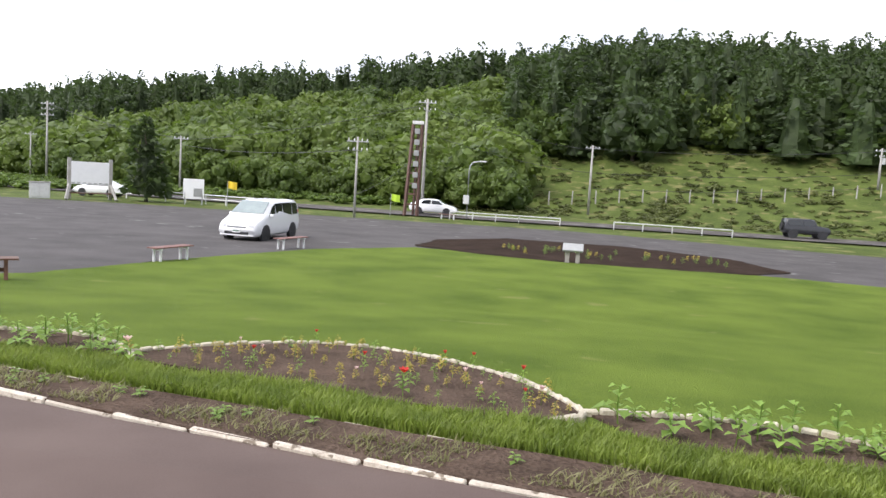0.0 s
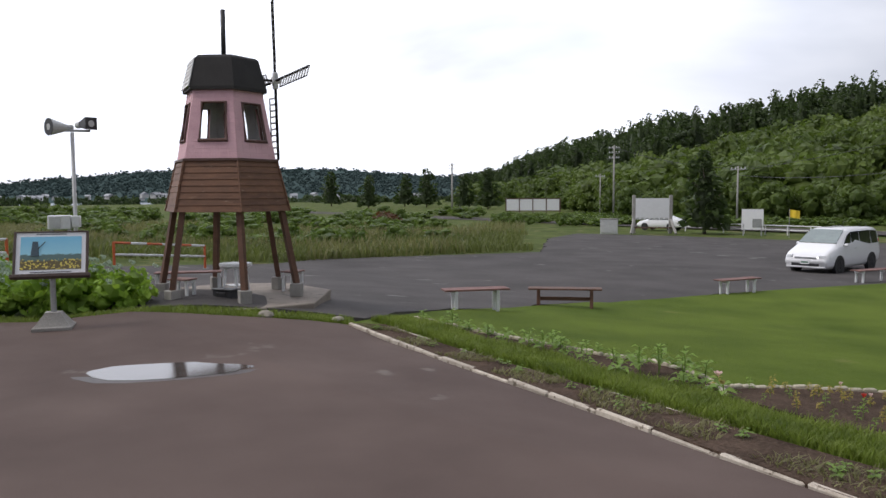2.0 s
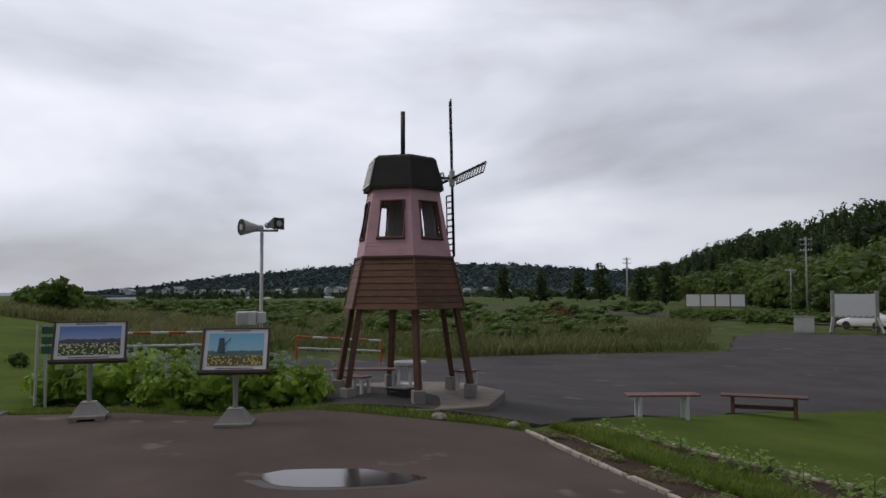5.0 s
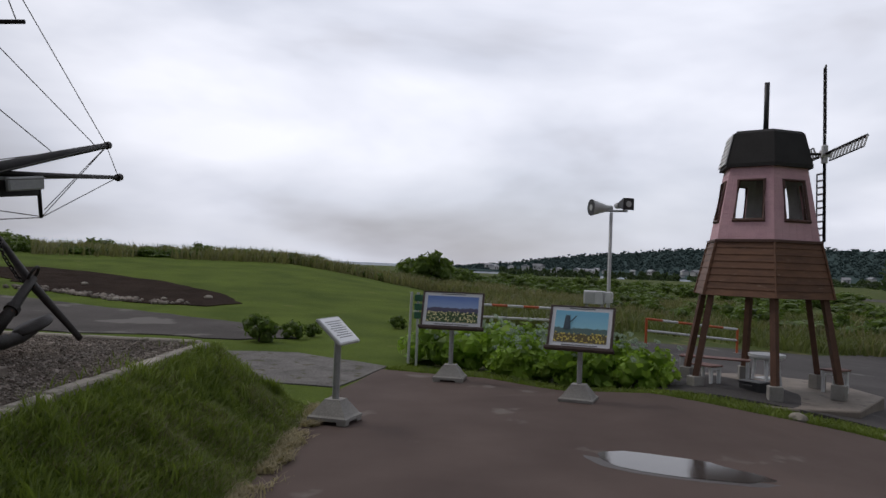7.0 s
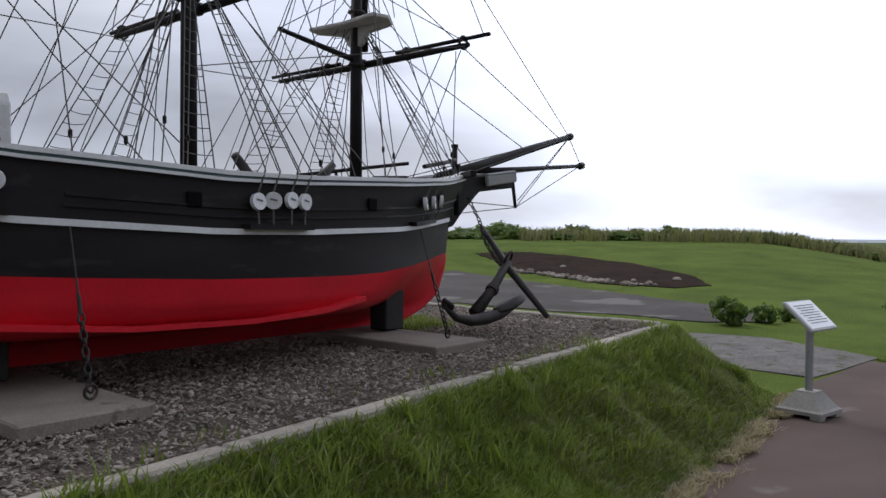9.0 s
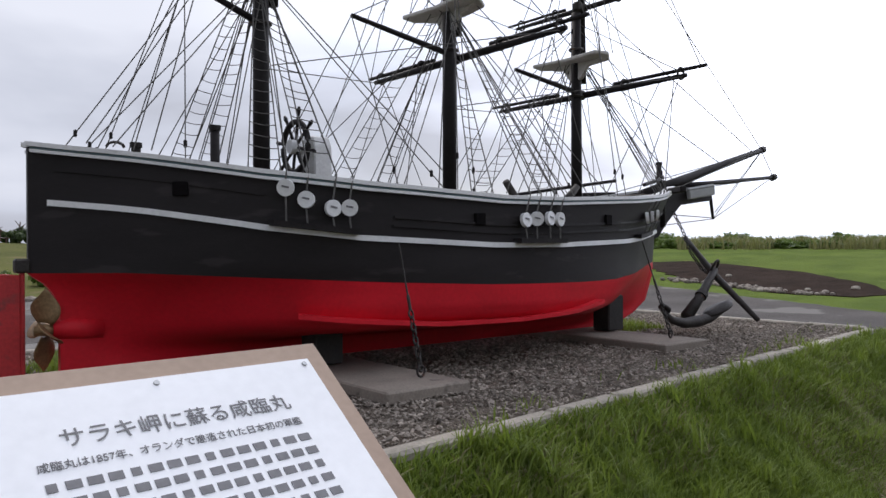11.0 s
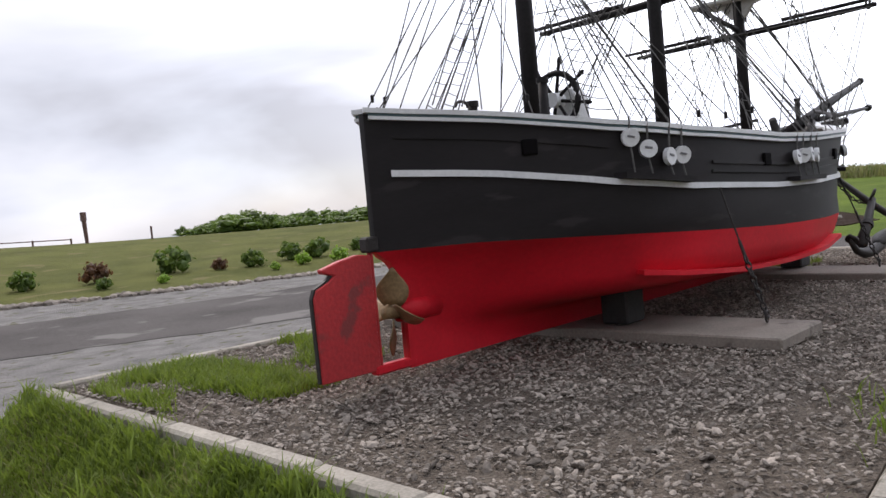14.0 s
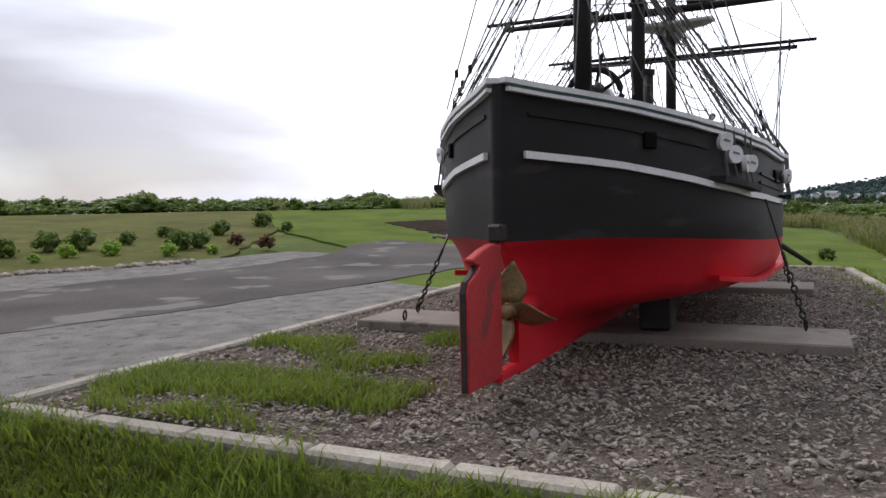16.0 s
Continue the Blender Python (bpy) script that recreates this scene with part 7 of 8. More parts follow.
part("face", box(1.7, 0.1, 1.7, pose(0, 0, 1.3), bevel=0.01), M_SIGNWHITE, rs)
part("patch", box(0.7, 0.02, 0.7, pose(0.35, -0.06, 1.0)), M_GREYFACE, rs)
for x in (-0.7, 0.7):
    part("post", box(0.1, 0.1, 1.0, pose(x, 0.0, 0.45)), M_STEEL, rs)


def rail(points, label, h=0.62, gap=2.0, mtl=M_GREYPAINT, r=0.045, rails=(1.0,), group="roadside rails"):
    o = thing("guard_rail", Matrix.Identity(4), label, "guard rail", group)
    for a, b in zip(points, points[1:]):
        a3, b3 = Vector((*a, land(*a))), Vector((*b, land(*b)))
        for k in rails:
            part("rail", rod(a3 + Vector((0, 0, h * k)), b3 + Vector((0, 0, h * k)), r, r, 6), mtl, o)
        n = max(1, int((b3 - a3).length / gap))
        for i in range(n + 1):
            p = a3.lerp(b3, i / n)
            part("post", rod(p, p + Vector((0, 0, h + 0.05)), 0.05, 0.05, 6), mtl, o)


rail([(-9.0, 68.0), (-3.0, 68.0), (0.5, 68.2)], "grey pipe guard rail along the main road", rails=(1.0, 0.6))
rail([(5.0, 68.0), (14.5, 67.5)], "grey pipe guard rail along the main road")
rail([(-40, 66.0), (-30, 64.8), (-22, 63.5)], "pale pipe fence at the car park edge", h=0.8, mtl=M_WHITE, rails=(1.0, 0.55))
for k in range(26):
    x = -4 + 2.9 * k
    y = 100 + 0.12 * x
    o = thing("fence_post", Matrix.Translation((x, y, land(x, y))), "pale wooden fence post on the grassy slope", "fence post", "slope fence posts")
    part("post", rod((0, 0, -0.1), (0, 0, 1.6), 0.085, 0.075, 8), M_POLE, o)
    part("cap", rod((0, 0, 1.6), (0, 0, 1.66), 0.09, 0.05, 8), M_POLE, o)

# post, summer house and far posts on the sea side lawn
o = thing("marker_post", Matrix.Translation((*polar(143.3, 50), land(*polar(143.3, 50)))), "dark leaning marker post on the grass skyline", "post")
part("post", rod((0, 0, 0), (0.06, 0, 1.55), 0.10, 0.13, 8), M_TRIM, o)
part("cap", box(0.3, 0.2, 0.5, pose(0.06, 0, 1.5), bevel=0.03), M_TRIM, o)
o = thing("marker_post", Matrix.Translation((*polar(139.4, 50), land(*polar(139.4, 50)))), "short dark marker post on the grass skyline", "post")
part("post", rod((0, 0, 0), (0, 0, 0.7), 0.06, 0.06, 8), M_TRIM, o)
part("cap", rod((0, 0, 0.7), (0, 0, 0.76), 0.08, 0.04, 8), M_TRIM, o)

# ---- foliage ----
def leaf_cloud(seed, n, lobes, rx, rz, leaf, flat=0.0, fill=True):
    """A crown: many small leaf faces on the skin of uneven lobes, with gaps between them. Returns verts, faces (quads)."""
    r = np.random.RandomState(seed)
    c = []
    for i in range(lobes):
        a = i * 2.399 + r.uniform(-0.3, 0.3)
        h = (i + 0.5) / lobes
        q = math.sqrt(max(0.05, 1 - (2 * h - 0.9) ** 2)) * 0.62
        c.append((rx * q * math.cos(a), rx * q * math.sin(a), rz * (0.25 + 1.35 * h), rx * r.uniform(0.34, 0.52)))
    c = np.array(c)
    k = r.randint(0, lobes, n)
    d = r.normal(0, 1, (n, 3))
    d[:, 2] = np.abs(d[:, 2]) * 0.9 - 0.25
    d /= np.linalg.norm(d, axis=1)[:, None]
    rad = c[k, 3][:, None] * r.uniform(0.82, 1.12, (n, 1))
    p = c[k, :3] + d * rad * np.array([1, 1, 0.85])
    nrm = d + r.normal(0, 0.55, (n, 3))
    nrm /= np.linalg.norm(nrm, axis=1)[:, None]
    t = np.cross(nrm, r.normal(0, 1, (n, 3)))
    t /= np.linalg.norm(t, axis=1)[:, None] + 1e-9
    b = np.cross(nrm, t)
    s = leaf * r.uniform(0.6, 1.3, (n, 1))
    quad = np.stack([p - t * s, p - b * s * 0.6 + nrm * s * 0.15, p + t * s, p + b * s * 0.6 + nrm * s * 0.15], 1)
    v = quad.reshape(-1, 3)
    f = np.arange(4 * n).reshape(-1, 4)
    if fill:
        one = bmesh.new()
        bmesh.ops.create_icosphere(one, subdivisions=1, radius=1)
        sv = np.array([q.co[:] for q in one.verts])
        sf = np.array([[q.index for q in g.verts] + [g.verts[2].index] for g in one.faces])
        one.free()
        vs, fs, o = [v], [f], len(v)
        for x, y, z, q in c:
            vs.append(sv * q * 0.72 * (1 + 0.2 * (r.rand(len(sv), 1) - 0.5)) + np.array([x, y, z]))
            fs.append(sf + o)
            o += len(sv)
        v, f = np.concatenate(vs), np.concatenate(fs)
    return v, f


def fix_quads(f):
    return [tuple(q) if q[2] != q[3] else tuple(q[:3]) for q in np.asarray(f).tolist()]


def spruce(seed, h, r0, n, leaf):
    """A ragged narrow crown: sprays of needles on the skin of a lobed cone, round a dark core."""
    r = np.random.RandomState(seed)
    t = r.rand(n)
    a = r.uniform(0, 6.283, n)
    lob = 0.8 + 0.22 * np.sin(3 * a + 9 * t + seed) + 0.16 * np.sin(23 * t + 2 * a)
    rad = r0 * ((1 - t) ** 0.55 * lob + 0.06) * r.uniform(0.75, 1.12, n)
    d = np.stack([np.cos(a), np.sin(a), np.zeros(n)], 1)
    lean = 0.25 * np.sin(t * 4 + seed)[:, None] * np.array([[1.0, 0.6, 0]])
    p = d * rad[:, None] + np.array([0, 0, 1.0]) * (h * (0.08 + 0.92 * t))[:, None] + lean
    out = d + np.stack([r.normal(0, 0.4, n), r.normal(0, 0.4, n), r.uniform(-0.7, 0.35, n)], 1)
    out /= np.linalg.norm(out, axis=1)[:, None]
    s = np.cross(out, r.normal(0, 1, (n, 3)))
    s /= np.linalg.norm(s, axis=1)[:, None] + 1e-9
    L = (leaf * r.uniform(0.6, 1.4, n) * (1.15 - 0.5 * t))[:, None]
    v = np.stack([p - out * L * 0.6, p + s * L * 0.5, p + out * L, p - s * L * 0.5], 1).reshape(-1, 3)
    f = np.arange(4 * n).reshape(-1, 4)
    core, cf, o = [], [], len(v)
    for k in range(6):
        z = k / 6
        for j in range(6):
            b = j * math.tau / 6
            q = r0 * 0.62 * (1 - z) ** 0.62 * r.uniform(0.85, 1.1)
            core.append((q * math.cos(b), q * math.sin(b), h * (0.08 + 0.92 * z)))
    for k in range(5):
        for j in range(6):
            cf.append((o + k * 6 + j, o + k * 6 + (j + 1) % 6, o + k * 6 + 6 + (j + 1) % 6, o + k * 6 + 6 + j))
    return np.concatenate([v, np.array(core)]), np.concatenate([f, np.array(cf)])


def place(x, y, s, rot, z=None, sz=None):
    return np.array(Matrix.LocRotScale((x, y, land(x, y) if z is None else z), Euler((0, 0, rot)), (s, s, sz or s)))


def joined(name, groups, material, label, category):
    v, f = merge([scatter(bv, bf, ms) for bv, bf, ms in groups if ms])
    ob = mesh_part(name, v, fix_quads(f), material, kind="stuff")
    return tagged(ob, label, category)


rf = np.random.RandomState(17)
broad = [leaf_cloud(40 + k, 520, 15, 4.2, 3.9, 0.46) for k in range(5)]
con = [spruce(60 + k, 10.2 + k * 0.7, 2.4 + 0.2 * k, 210, 0.74) for k in range(5)]
con += [leaf_cloud(160 + k, 260, 10, 2.6, 5.2 + 0.5 * k, 0.40) for k in range(1)]
bp, cp = [[] for _ in broad], [[] for _ in con]
trunks = []


for _ in range(5200):
    az = rf.uniform(-40, 46.5)
    h, b, c = (np.interp(az, [q[0] for q in RIDGE], [q[k] for q in RIDGE]) for k in (1, 2, 3))
    s = rf.rand() ** 0.8 * 1.12
    r = b + (c - b) * s
    if az < 3.5 and r < 124 + 3 * math.sin(az * 1.7):
        continue
    x, y = -math.sin(radians(az)) * r, 1.5 + math.cos(radians(az)) * r
    pine = s > (float(np.interp(az, (4, 22, 32, 40), (0.80, 0.76, 0.45, 0.22))) + 0.08 * math.sin(az * 0.5)) if az > 4 else (s > (0.40 + 0.05 * math.sin(az)) and rf.rand() < 0.86)
    dense = 1.0 if pine else 0.36
    if rf.rand() > dense * (0.62 if r < 220 else 0.9):
        continue
    if pine:
        cp[rf.randint(len(con))].append(place(x, y, rf.uniform(0.72, 1.26) * (1 if r < 260 else 1.15), rf.uniform(0, 6.28), sz=rf.uniform(0.7, 1.15)))
    else:
        bp[rf.randint(len(broad))].append(place(x, y, rf.uniform(0.8, 1.5) * (1 if r < 220 else 1.3), rf.uniform(0, 6.28), sz=rf.uniform(0.72, 1.15)))
# front edge of the wood
for az in np.arange(3, 45, 0.85):
    b = np.interp(az, [q[0] for q in RIDGE], [q[2] for q in RIDGE])
    r = b + rf.uniform(-6, 5)
    bp[rf.randint(len(broad))].append(place(-math.sin(radians(az)) * r, 1.5 + math.cos(radians(az)) * r, rf.uniform(0.4, 0.75), rf.uniform(0, 6.28)))
joined("broadleaf_wood", [(v, f, m) for (v, f), m in zip(broad, bp)], M_BROAD, "dense green broadleaf wood on the hillside", "woodland")
joined("conifer_wood", [(v, f, m) for (v, f), m in zip(con, cp)], M_CONIFER, "dark conifer wood along the ridge", "woodland")

# scrub on the slope, the field and the dune
scrub = [leaf_cloud(80 + k, 160, 6, 1.0, 0.62, 0.13) for k in range(3)]
sp_ = [[] for _ in scrub]
for _ in range(150):
    az, r = rf.uniform(44, 88), rf.uniform(40, 150) 
    x, y = -math.sin(radians(az)) * r, 1.5 + math.cos(radians(az)) * r
    if y < 7 or (x > -45 and y > 42):
        continue
    sp_[rf.randint(3)].append(place(x, y, rf.uniform(0.7, 1.8) * (0.6 + r / 120), rf.uniform(0, 6.28), sz=rf.uniform(0.5, 1.0) * (0.6 + r / 140)))
for _ in range(300):
    az, r = rf.uniform(10, 44), rf.uniform(86, 112)
    sp_[rf.randint(3)].append(place(-math.sin(radians(az)) * r, 1.5 + math.cos(radians(az)) * r, rf.uniform(0.6, 1.5), rf.uniform(0, 6.28), sz=rf.uniform(0.5, 0.9)))
for _ in range(360):
    az, r = rf.uniform(82, 150), rf.uniform(52, 66)
    if az > 137:
        continue
    k = (0.35 + 1.5 * max(0, noise.noise(Vector((az * 0.23, 5, 1))) + 0.15)) if az > 104 else 0.55
    sp_[rf.randint(3)].append(place(*polar(az, r), rf.uniform(0.8, 1.7) * k, rf.uniform(0, 6.28), sz=rf.uniform(0.5, 1.1) * k))
for _ in range(90):
    az, r = (rf.uniform(126, 136) if rf.rand() < 0.55 else rf.uniform(112, 121)), rf.uniform(60, 72)
    sp_[rf.randint(3)].append(place(*polar(az, r), rf.uniform(0.6, 1.6), rf.uniform(0, 6.28), sz=rf.uniform(0.35, 0.95)))
for _ in range(420):
    az, r = rf.uniform(76, 112), rf.uniform(49, 60)
    k = 0.35 + 0.5 * max(0, noise.noise(Vector((az * 0.35, r * 0.2, 3))))
    sp_[rf.randint(3)].append(place(*polar(az, r), rf.uniform(0.8, 2.2) * k, rf.uniform(0, 6.28), sz=rf.uniform(0.5, 1.3) * k))
low = [leaf_cloud(85 + k, 60, 4, 1.0, 0.5, 0.19) for k in range(3)]
lp = [[] for _ in low]
for _ in range(1100):
    az, r = rf.uniform(-40, 9), rf.uniform(84, 127)
    x, y = -math.sin(radians(az)) * r, 1.5 + math.cos(radians(az)) * r
    k = 0.55 + 0.9 * max(0, noise.noise(Vector((x * 0.12, y * 0.12, 6))))
    lp[rf.randint(3)].append(place(x, y, rf.uniform(0.5, 1.3) * k, rf.uniform(0, 6.28), sz=rf.uniform(0.3, 0.8) * k))
joined("slope_scrub", [(v, f, m) for (v, f), m in zip(low, lp)], M_MEADOW, "low green growth covering the slope below the wood", "scrub")
joined("scrub", [(v, f, m) for (v, f), m in zip(scrub, sp_)], M_SHRUB, "low green scrub on the slope, field and dune", "scrub")


# single trees and shrubs
def tree(x, y, shape, material, s, label, h, r=0.12):
    o = thing("tree", Matrix.Translation((x, y, land(x, y))), label, "tree")
    t = part("trunk", tube([(0, 0, -0.1), (0.05, 0.02, h * 0.35), (0.0, 0.06, h * 0.75)], [r, r * 0.75, r * 0.35], 8), M_TRUNK, o, "brown bark trunk", smooth=True)
    for k in range(4):
        a = k * 1.7
        part("limb", tube([(0.03, 0.03, h * (0.3 + 0.1 * k)), (0.22 * h * math.cos(a), 0.22 * h * math.sin(a), h * (0.5 + 0.1 * k))], [r * 0.4, r * 0.15], 6), M_TRUNK, t)
    v, f = shape
    mesh_part("crown", np.asarray(v) * s, fix_quads(f), material, o, "leafy uneven crown")
    return o


tree(-34.9, 63.6, spruce(71, 7.2, 2.0, 700, 0.42), M_CONIFER, 1.0, "dark conifer standing by the car park", 7.0, 0.16)
tree(10.5, 121, leaf_cloud(90, 700, 16, 4.4, 3.6, 0.42), M_CONIFER, 1.3, "large dark spreading pine on the slope", 9.0, 0.35)
for x, y, s in ((-59.9, 4.6, 1.05), (-62.0, 3.0, 0.8), (-57.7, 6.9, 0.6)):
    tree(x, y, leaf_cloud(int(91 - x), 420, 9, 1.7, 1.3, 0.22), M_SHRUB, s, "small rounded tree in the field", 2.0 * s, 0.09)
tree(-59.2, 47.5, leaf_cloud(95, 420, 9, 1.5, 0.75, 0.20), M_SHRUBRED, 1.0, "low reddish brown bush in the field", 1.2, 0.08)
tree(-160.7, 120.5, spruce(500, 8.5, 2.6, 300, 0.7), M_CONIFER, 1.00, "dark conifer standing far off in the field", 7.0, 0.2)
tree(-178.2, 146.8, spruce(501, 8.5, 2.6, 300, 0.7), M_CONIFER, 1.12, "dark conifer standing far off in the field", 7.0, 0.2)
tree(-158.9, 138.7, spruce(502, 8.5, 2.6, 300, 0.7), M_CONIFER, 1.24, "dark conifer standing far off in the field", 7.0, 0.2)
tree(-137.6, 132.5, spruce(503, 8.5, 2.6, 300, 0.7), M_CONIFER, 1.00, "dark conifer standing far off in the field", 7.0, 0.2)
tree(-126.5, 129.5, spruce(504, 8.5, 2.6, 300, 0.7), M_CONIFER, 1.12, "dark conifer standing far off in the field", 7.0, 0.2)
tree(-199.3, 135.1, spruce(505, 8.5, 2.6, 300, 0.7), M_CONIFER, 1.24, "dark conifer standing far off in the field", 7.0, 0.2)
for az, r, s in ((153.8, 50, 0.62), (151.4, 52, 0.6), (150.2, 50, 0.72)):
    x, y = polar(az, r)
    tree(x, y, leaf_cloud(int(az * 3), 220, 8, 1.1, 0.62, 0.13), M_CONIFER, s, "small windswept pine on the skyline", 2.2 * s, 0.08)
az, r = 152.0, 50
hx, hy = polar(az, r)
o = thing("seaside_shelter", Matrix.Translation((hx, hy, land(hx, hy))) @ Matrix.Rotation(facing(hx, hy), 4, "Z"), "small brown timber shelter on the grass skyline", "shelter")
part("wall", box(1.3, 0.8, 0.5, pose(0, 0, 0.3), bevel=0.02), M_TRIM, o)
part("roof", box(1.45, 1.0, 0.12, pose(0, 0, 0.62), bevel=0.02), M_TRIM, o)
part("chimney", box(0.12, 0.12, 1.0, pose(-0.3, 0, 1.0)), M_TRIM, o)
rail([polar(153.4, 50), polar(148.5, 50), polar(144.2, 50)], "low brown post fence on the grass skyline", h=0.28, gap=1.5, mtl=M_TRIM, r=0.03, group="lawn fence")


def shrub(seed, material, label, n=230):
    o = thing("shrub", Matrix.Identity(4), label, "shrub", "lawn shrubs")
    v, f = leaf_cloud(seed, n, 8, 0.55, 0.36, 0.075)
    mesh_part("leaves", v, fix_quads(f), material, o)
    part("stem", rod((0, 0, -0.05), (0, 0, 0.3), 0.025, 0.015, 6), M_TRUNK, o)
    return o


SHR = ((-12.6, -25.6, 1.35), (-14, -24.4, 0.75), (-15.2, -24.2, 0.85), (-16.9, -23.1, 0.88), (-15.9, -21.6, 0.5), (-19.4, -22.2, 1.2), (-17.2, -20.5, 0.38), (-20.1, -20.8, 0.55), (-20.9, -20, 0.82), (-22.6, -19.7, 0.9), (-20, -18.4, 0.35), (-21.3, -18.2, 0.55), (-23.3, -18.9, 0.95), (-22.2, -17.3, 0.62), (-25.2, -18.4, 0.65), (-24.2, -16, 0.9), (-22.4, -15.5, 0.55), (-24.9, -15.6, 0.8), (-27, -17.4, 0.55), (-28, -18.3, 0.6), (-23.1, -14.4, 0.42), (-29.1, -16.5, 0.8), (-25.9, -14.7, 0.55), (-33.1, -16.2, 0.9), (-25.1, -13.3, 0.6), (-31.3, -14.5, 0.55), (-17.15, 0.02, 0.72), (-17.8, 0.68, 0.5), (-18.26, 1.14, 0.4), (-20.6, 3.44, 0.45), (-8.5, -25, 1.2), (-10.2, -26, 1.1))
shp = [shrub(131, M_SHRUB, "leafy green shrub planted in the grass"), shrub(132, M_SHRUB, "leafy green shrub planted in the grass"), shrub(133, M_HYD, "bright yellow-green shrub planted in the grass"), shrub(134, M_SHRUBRED, "reddish brown shrub planted in the grass")]
kinds = (0, 1, 0, 3, 1, 0, 2, 3, 1, 0, 2, 2, 0, 2, 1, 0, 2, 1, 0, 1, 2, 0, 3, 1, 3, 0, 0, 1, 0, 1, 1, 0)
first = set()
for (x, y, s), k in zip(SHR, kinds):
    x, y = tn(x, y)
    m = Matrix.Translation((x, y, land(x, y) + 0.02)) @ Matrix.Rotation(x * 3.1, 4, "Z")
    ob = shp[k] if k not in first else copy_thing(shp[k], m)
    ob.matrix_basis = m
    first.add(k)
    ob.scale = (s, s, s * 1.05)

# hydrangea hedge
hyd = thing("hydrangea_hedge", Matrix.Translation((-12.25, 3.8, -0.02)), "broad hedge of hydrangeas with pale blue-green heads", "hedge")
rh = np.random.RandomState(9)
hv = []
hf = []
for k in range(34):
    t = rh.rand()
    x = -13.95 + 2.2 * t + rh.uniform(-0.1, 0.75) * -1.0
    y = 2.85 + 2.5 * t + rh.uniform(-0.35, 0.4)
    s = rh.uniform(0.95, 1.3) * (1.0 - 0.2 * t)
    v, f = leaf_cloud(200 + k, 420, 8, 0.52, 0.30, 0.062)
    hv.append((v * s + np.array([x + 12.9, y - 3.9, 0.0]), f))
    c = []
    for j in range(13):
        a, q = rh.uniform(0, 6.28), rh.uniform(0.1, 0.5) * s
        c.append((x + 12.9 + q * math.cos(a), y - 3.9 + q * math.sin(a), 0.62 * s + rh.uniform(-0.22, 0.06)))
    for p in c:
        v, f = leaf_cloud(int(rh.randint(9999)), 26, 3, 0.055, 0.035, 0.022, fill=False)
        hf.append((v + np.array(p), f))
v, f = merge(hv)
mesh_part("leaves", v, fix_quads(f), M_HYD, hyd, "bright green leaves")
v, f = merge(hf)
mesh_part("blossom", v, fix_quads(f), M_HYDFLOWER, hyd, "pale blue-green flower heads")


# ---- grass blades ----
def blades(name, pts, h, material, label, lean=0.5, w=0.006, seed=1, zoff=0.0, kind="stuff"):
    """Bent grass blades at ground points (x, y, z)."""
    r = np.random.RandomState(seed)
    p = np.asarray(pts)
    n = len(p)
    a = r.uniform(0, 6.283, n)
    hh = h * r.uniform(0.5, 1.25, n)
    d = np.stack([np.cos(a), np.sin(a), np.zeros(n)], 1)
    s = np.stack([-np.sin(a + 0.6), np.cos(a + 0.6), np.zeros(n)], 1)
    up = np.array([0, 0, 1.0])
    L = (hh * lean * r.uniform(0.2, 1.3, n))[:, None]
    ww = (w * r.uniform(0.7, 1.4, n))[:, None]
    b0, b1 = p - s * ww, p + s * ww
    mid = p + d * L * 0.35 + up * (hh * 0.6)[:, None]
    m0, m1 = mid - s * ww * 0.8, mid + s * ww * 0.8
    t = p + d * L + up * hh[:, None]
    v = np.stack([b0, b1, m1, m0, t], 1).reshape(-1, 3)
    o = (np.arange(n) * 5)[:, None]
    q = np.concatenate([o + np.array([[0, 1, 2, 3]])], 0)
    tr = o + np.array([[3, 2, 4]])
    ob = mesh_part(name, v, q.tolist() + tr.tolist(), material, kind=kind)
    return tagged(ob, label, "grass")


rg = np.random.RandomState(31)
pts = []
# the bank: denser in clumps
while len(pts) < 74000:
    side = rg.rand()
    if side < 0.66:
        t, k = rg.rand(), rg.rand()
        a, b = Vector(OUT[3]).lerp(Vector(OUT[0]), t), Vector(TOE[3]).lerp(Vector(TOE[0]), t)
    else:
        t, k = rg.rand(), rg.rand()
        a, b = Vector(OUT[0]).lerp(Vector(OUT[1]), t), Vector(TOE[0]).lerp(Vector(TOE[1]), t)
    q = a.lerp(b, k)
    w = sw(q.x, q.y)
    if noise.noise(w * 1.6) + rg.uniform(-0.6, 0.6) < -0.22:
        continue
    pts.append((w.x, w.y, 0.80 * (1 - k) ** 1.15 + 0.005 + bank_lump(w, k)))
blades("bank_grass", pts, 0.060, M_BLADE, "uneven green grass on the bank", 1.0, 0.0042, 3)
pts = []
while len(pts) < 20000:
    t, k = rg.rand(), rg.rand() ** 0.6
    a, b = (Vector(OUT[3]).lerp(Vector(OUT[0]), t), Vector(TOE[3]).lerp(Vector(TOE[0]), t)) if rg.rand() < 0.66 else (Vector(OUT[0]).lerp(Vector(OUT[1]), t), Vector(TOE[0]).lerp(Vector(TOE[1]), t))
    q = a.lerp(b, k)
    w = sw(q.x, q.y)
    if noise.noise(w * 0.9 + Vector((3, 3, 3))) < 0.0:
        continue
    pts.append((w.x, w.y, 0.80 * (1 - k) ** 1.15 + 0.005 + bank_lump(w, k)))
blades("bank_straw", pts, 0.06, M_BLADE_DRY, "straw-coloured dry grass on the bank", 1.4, 0.004, 4)
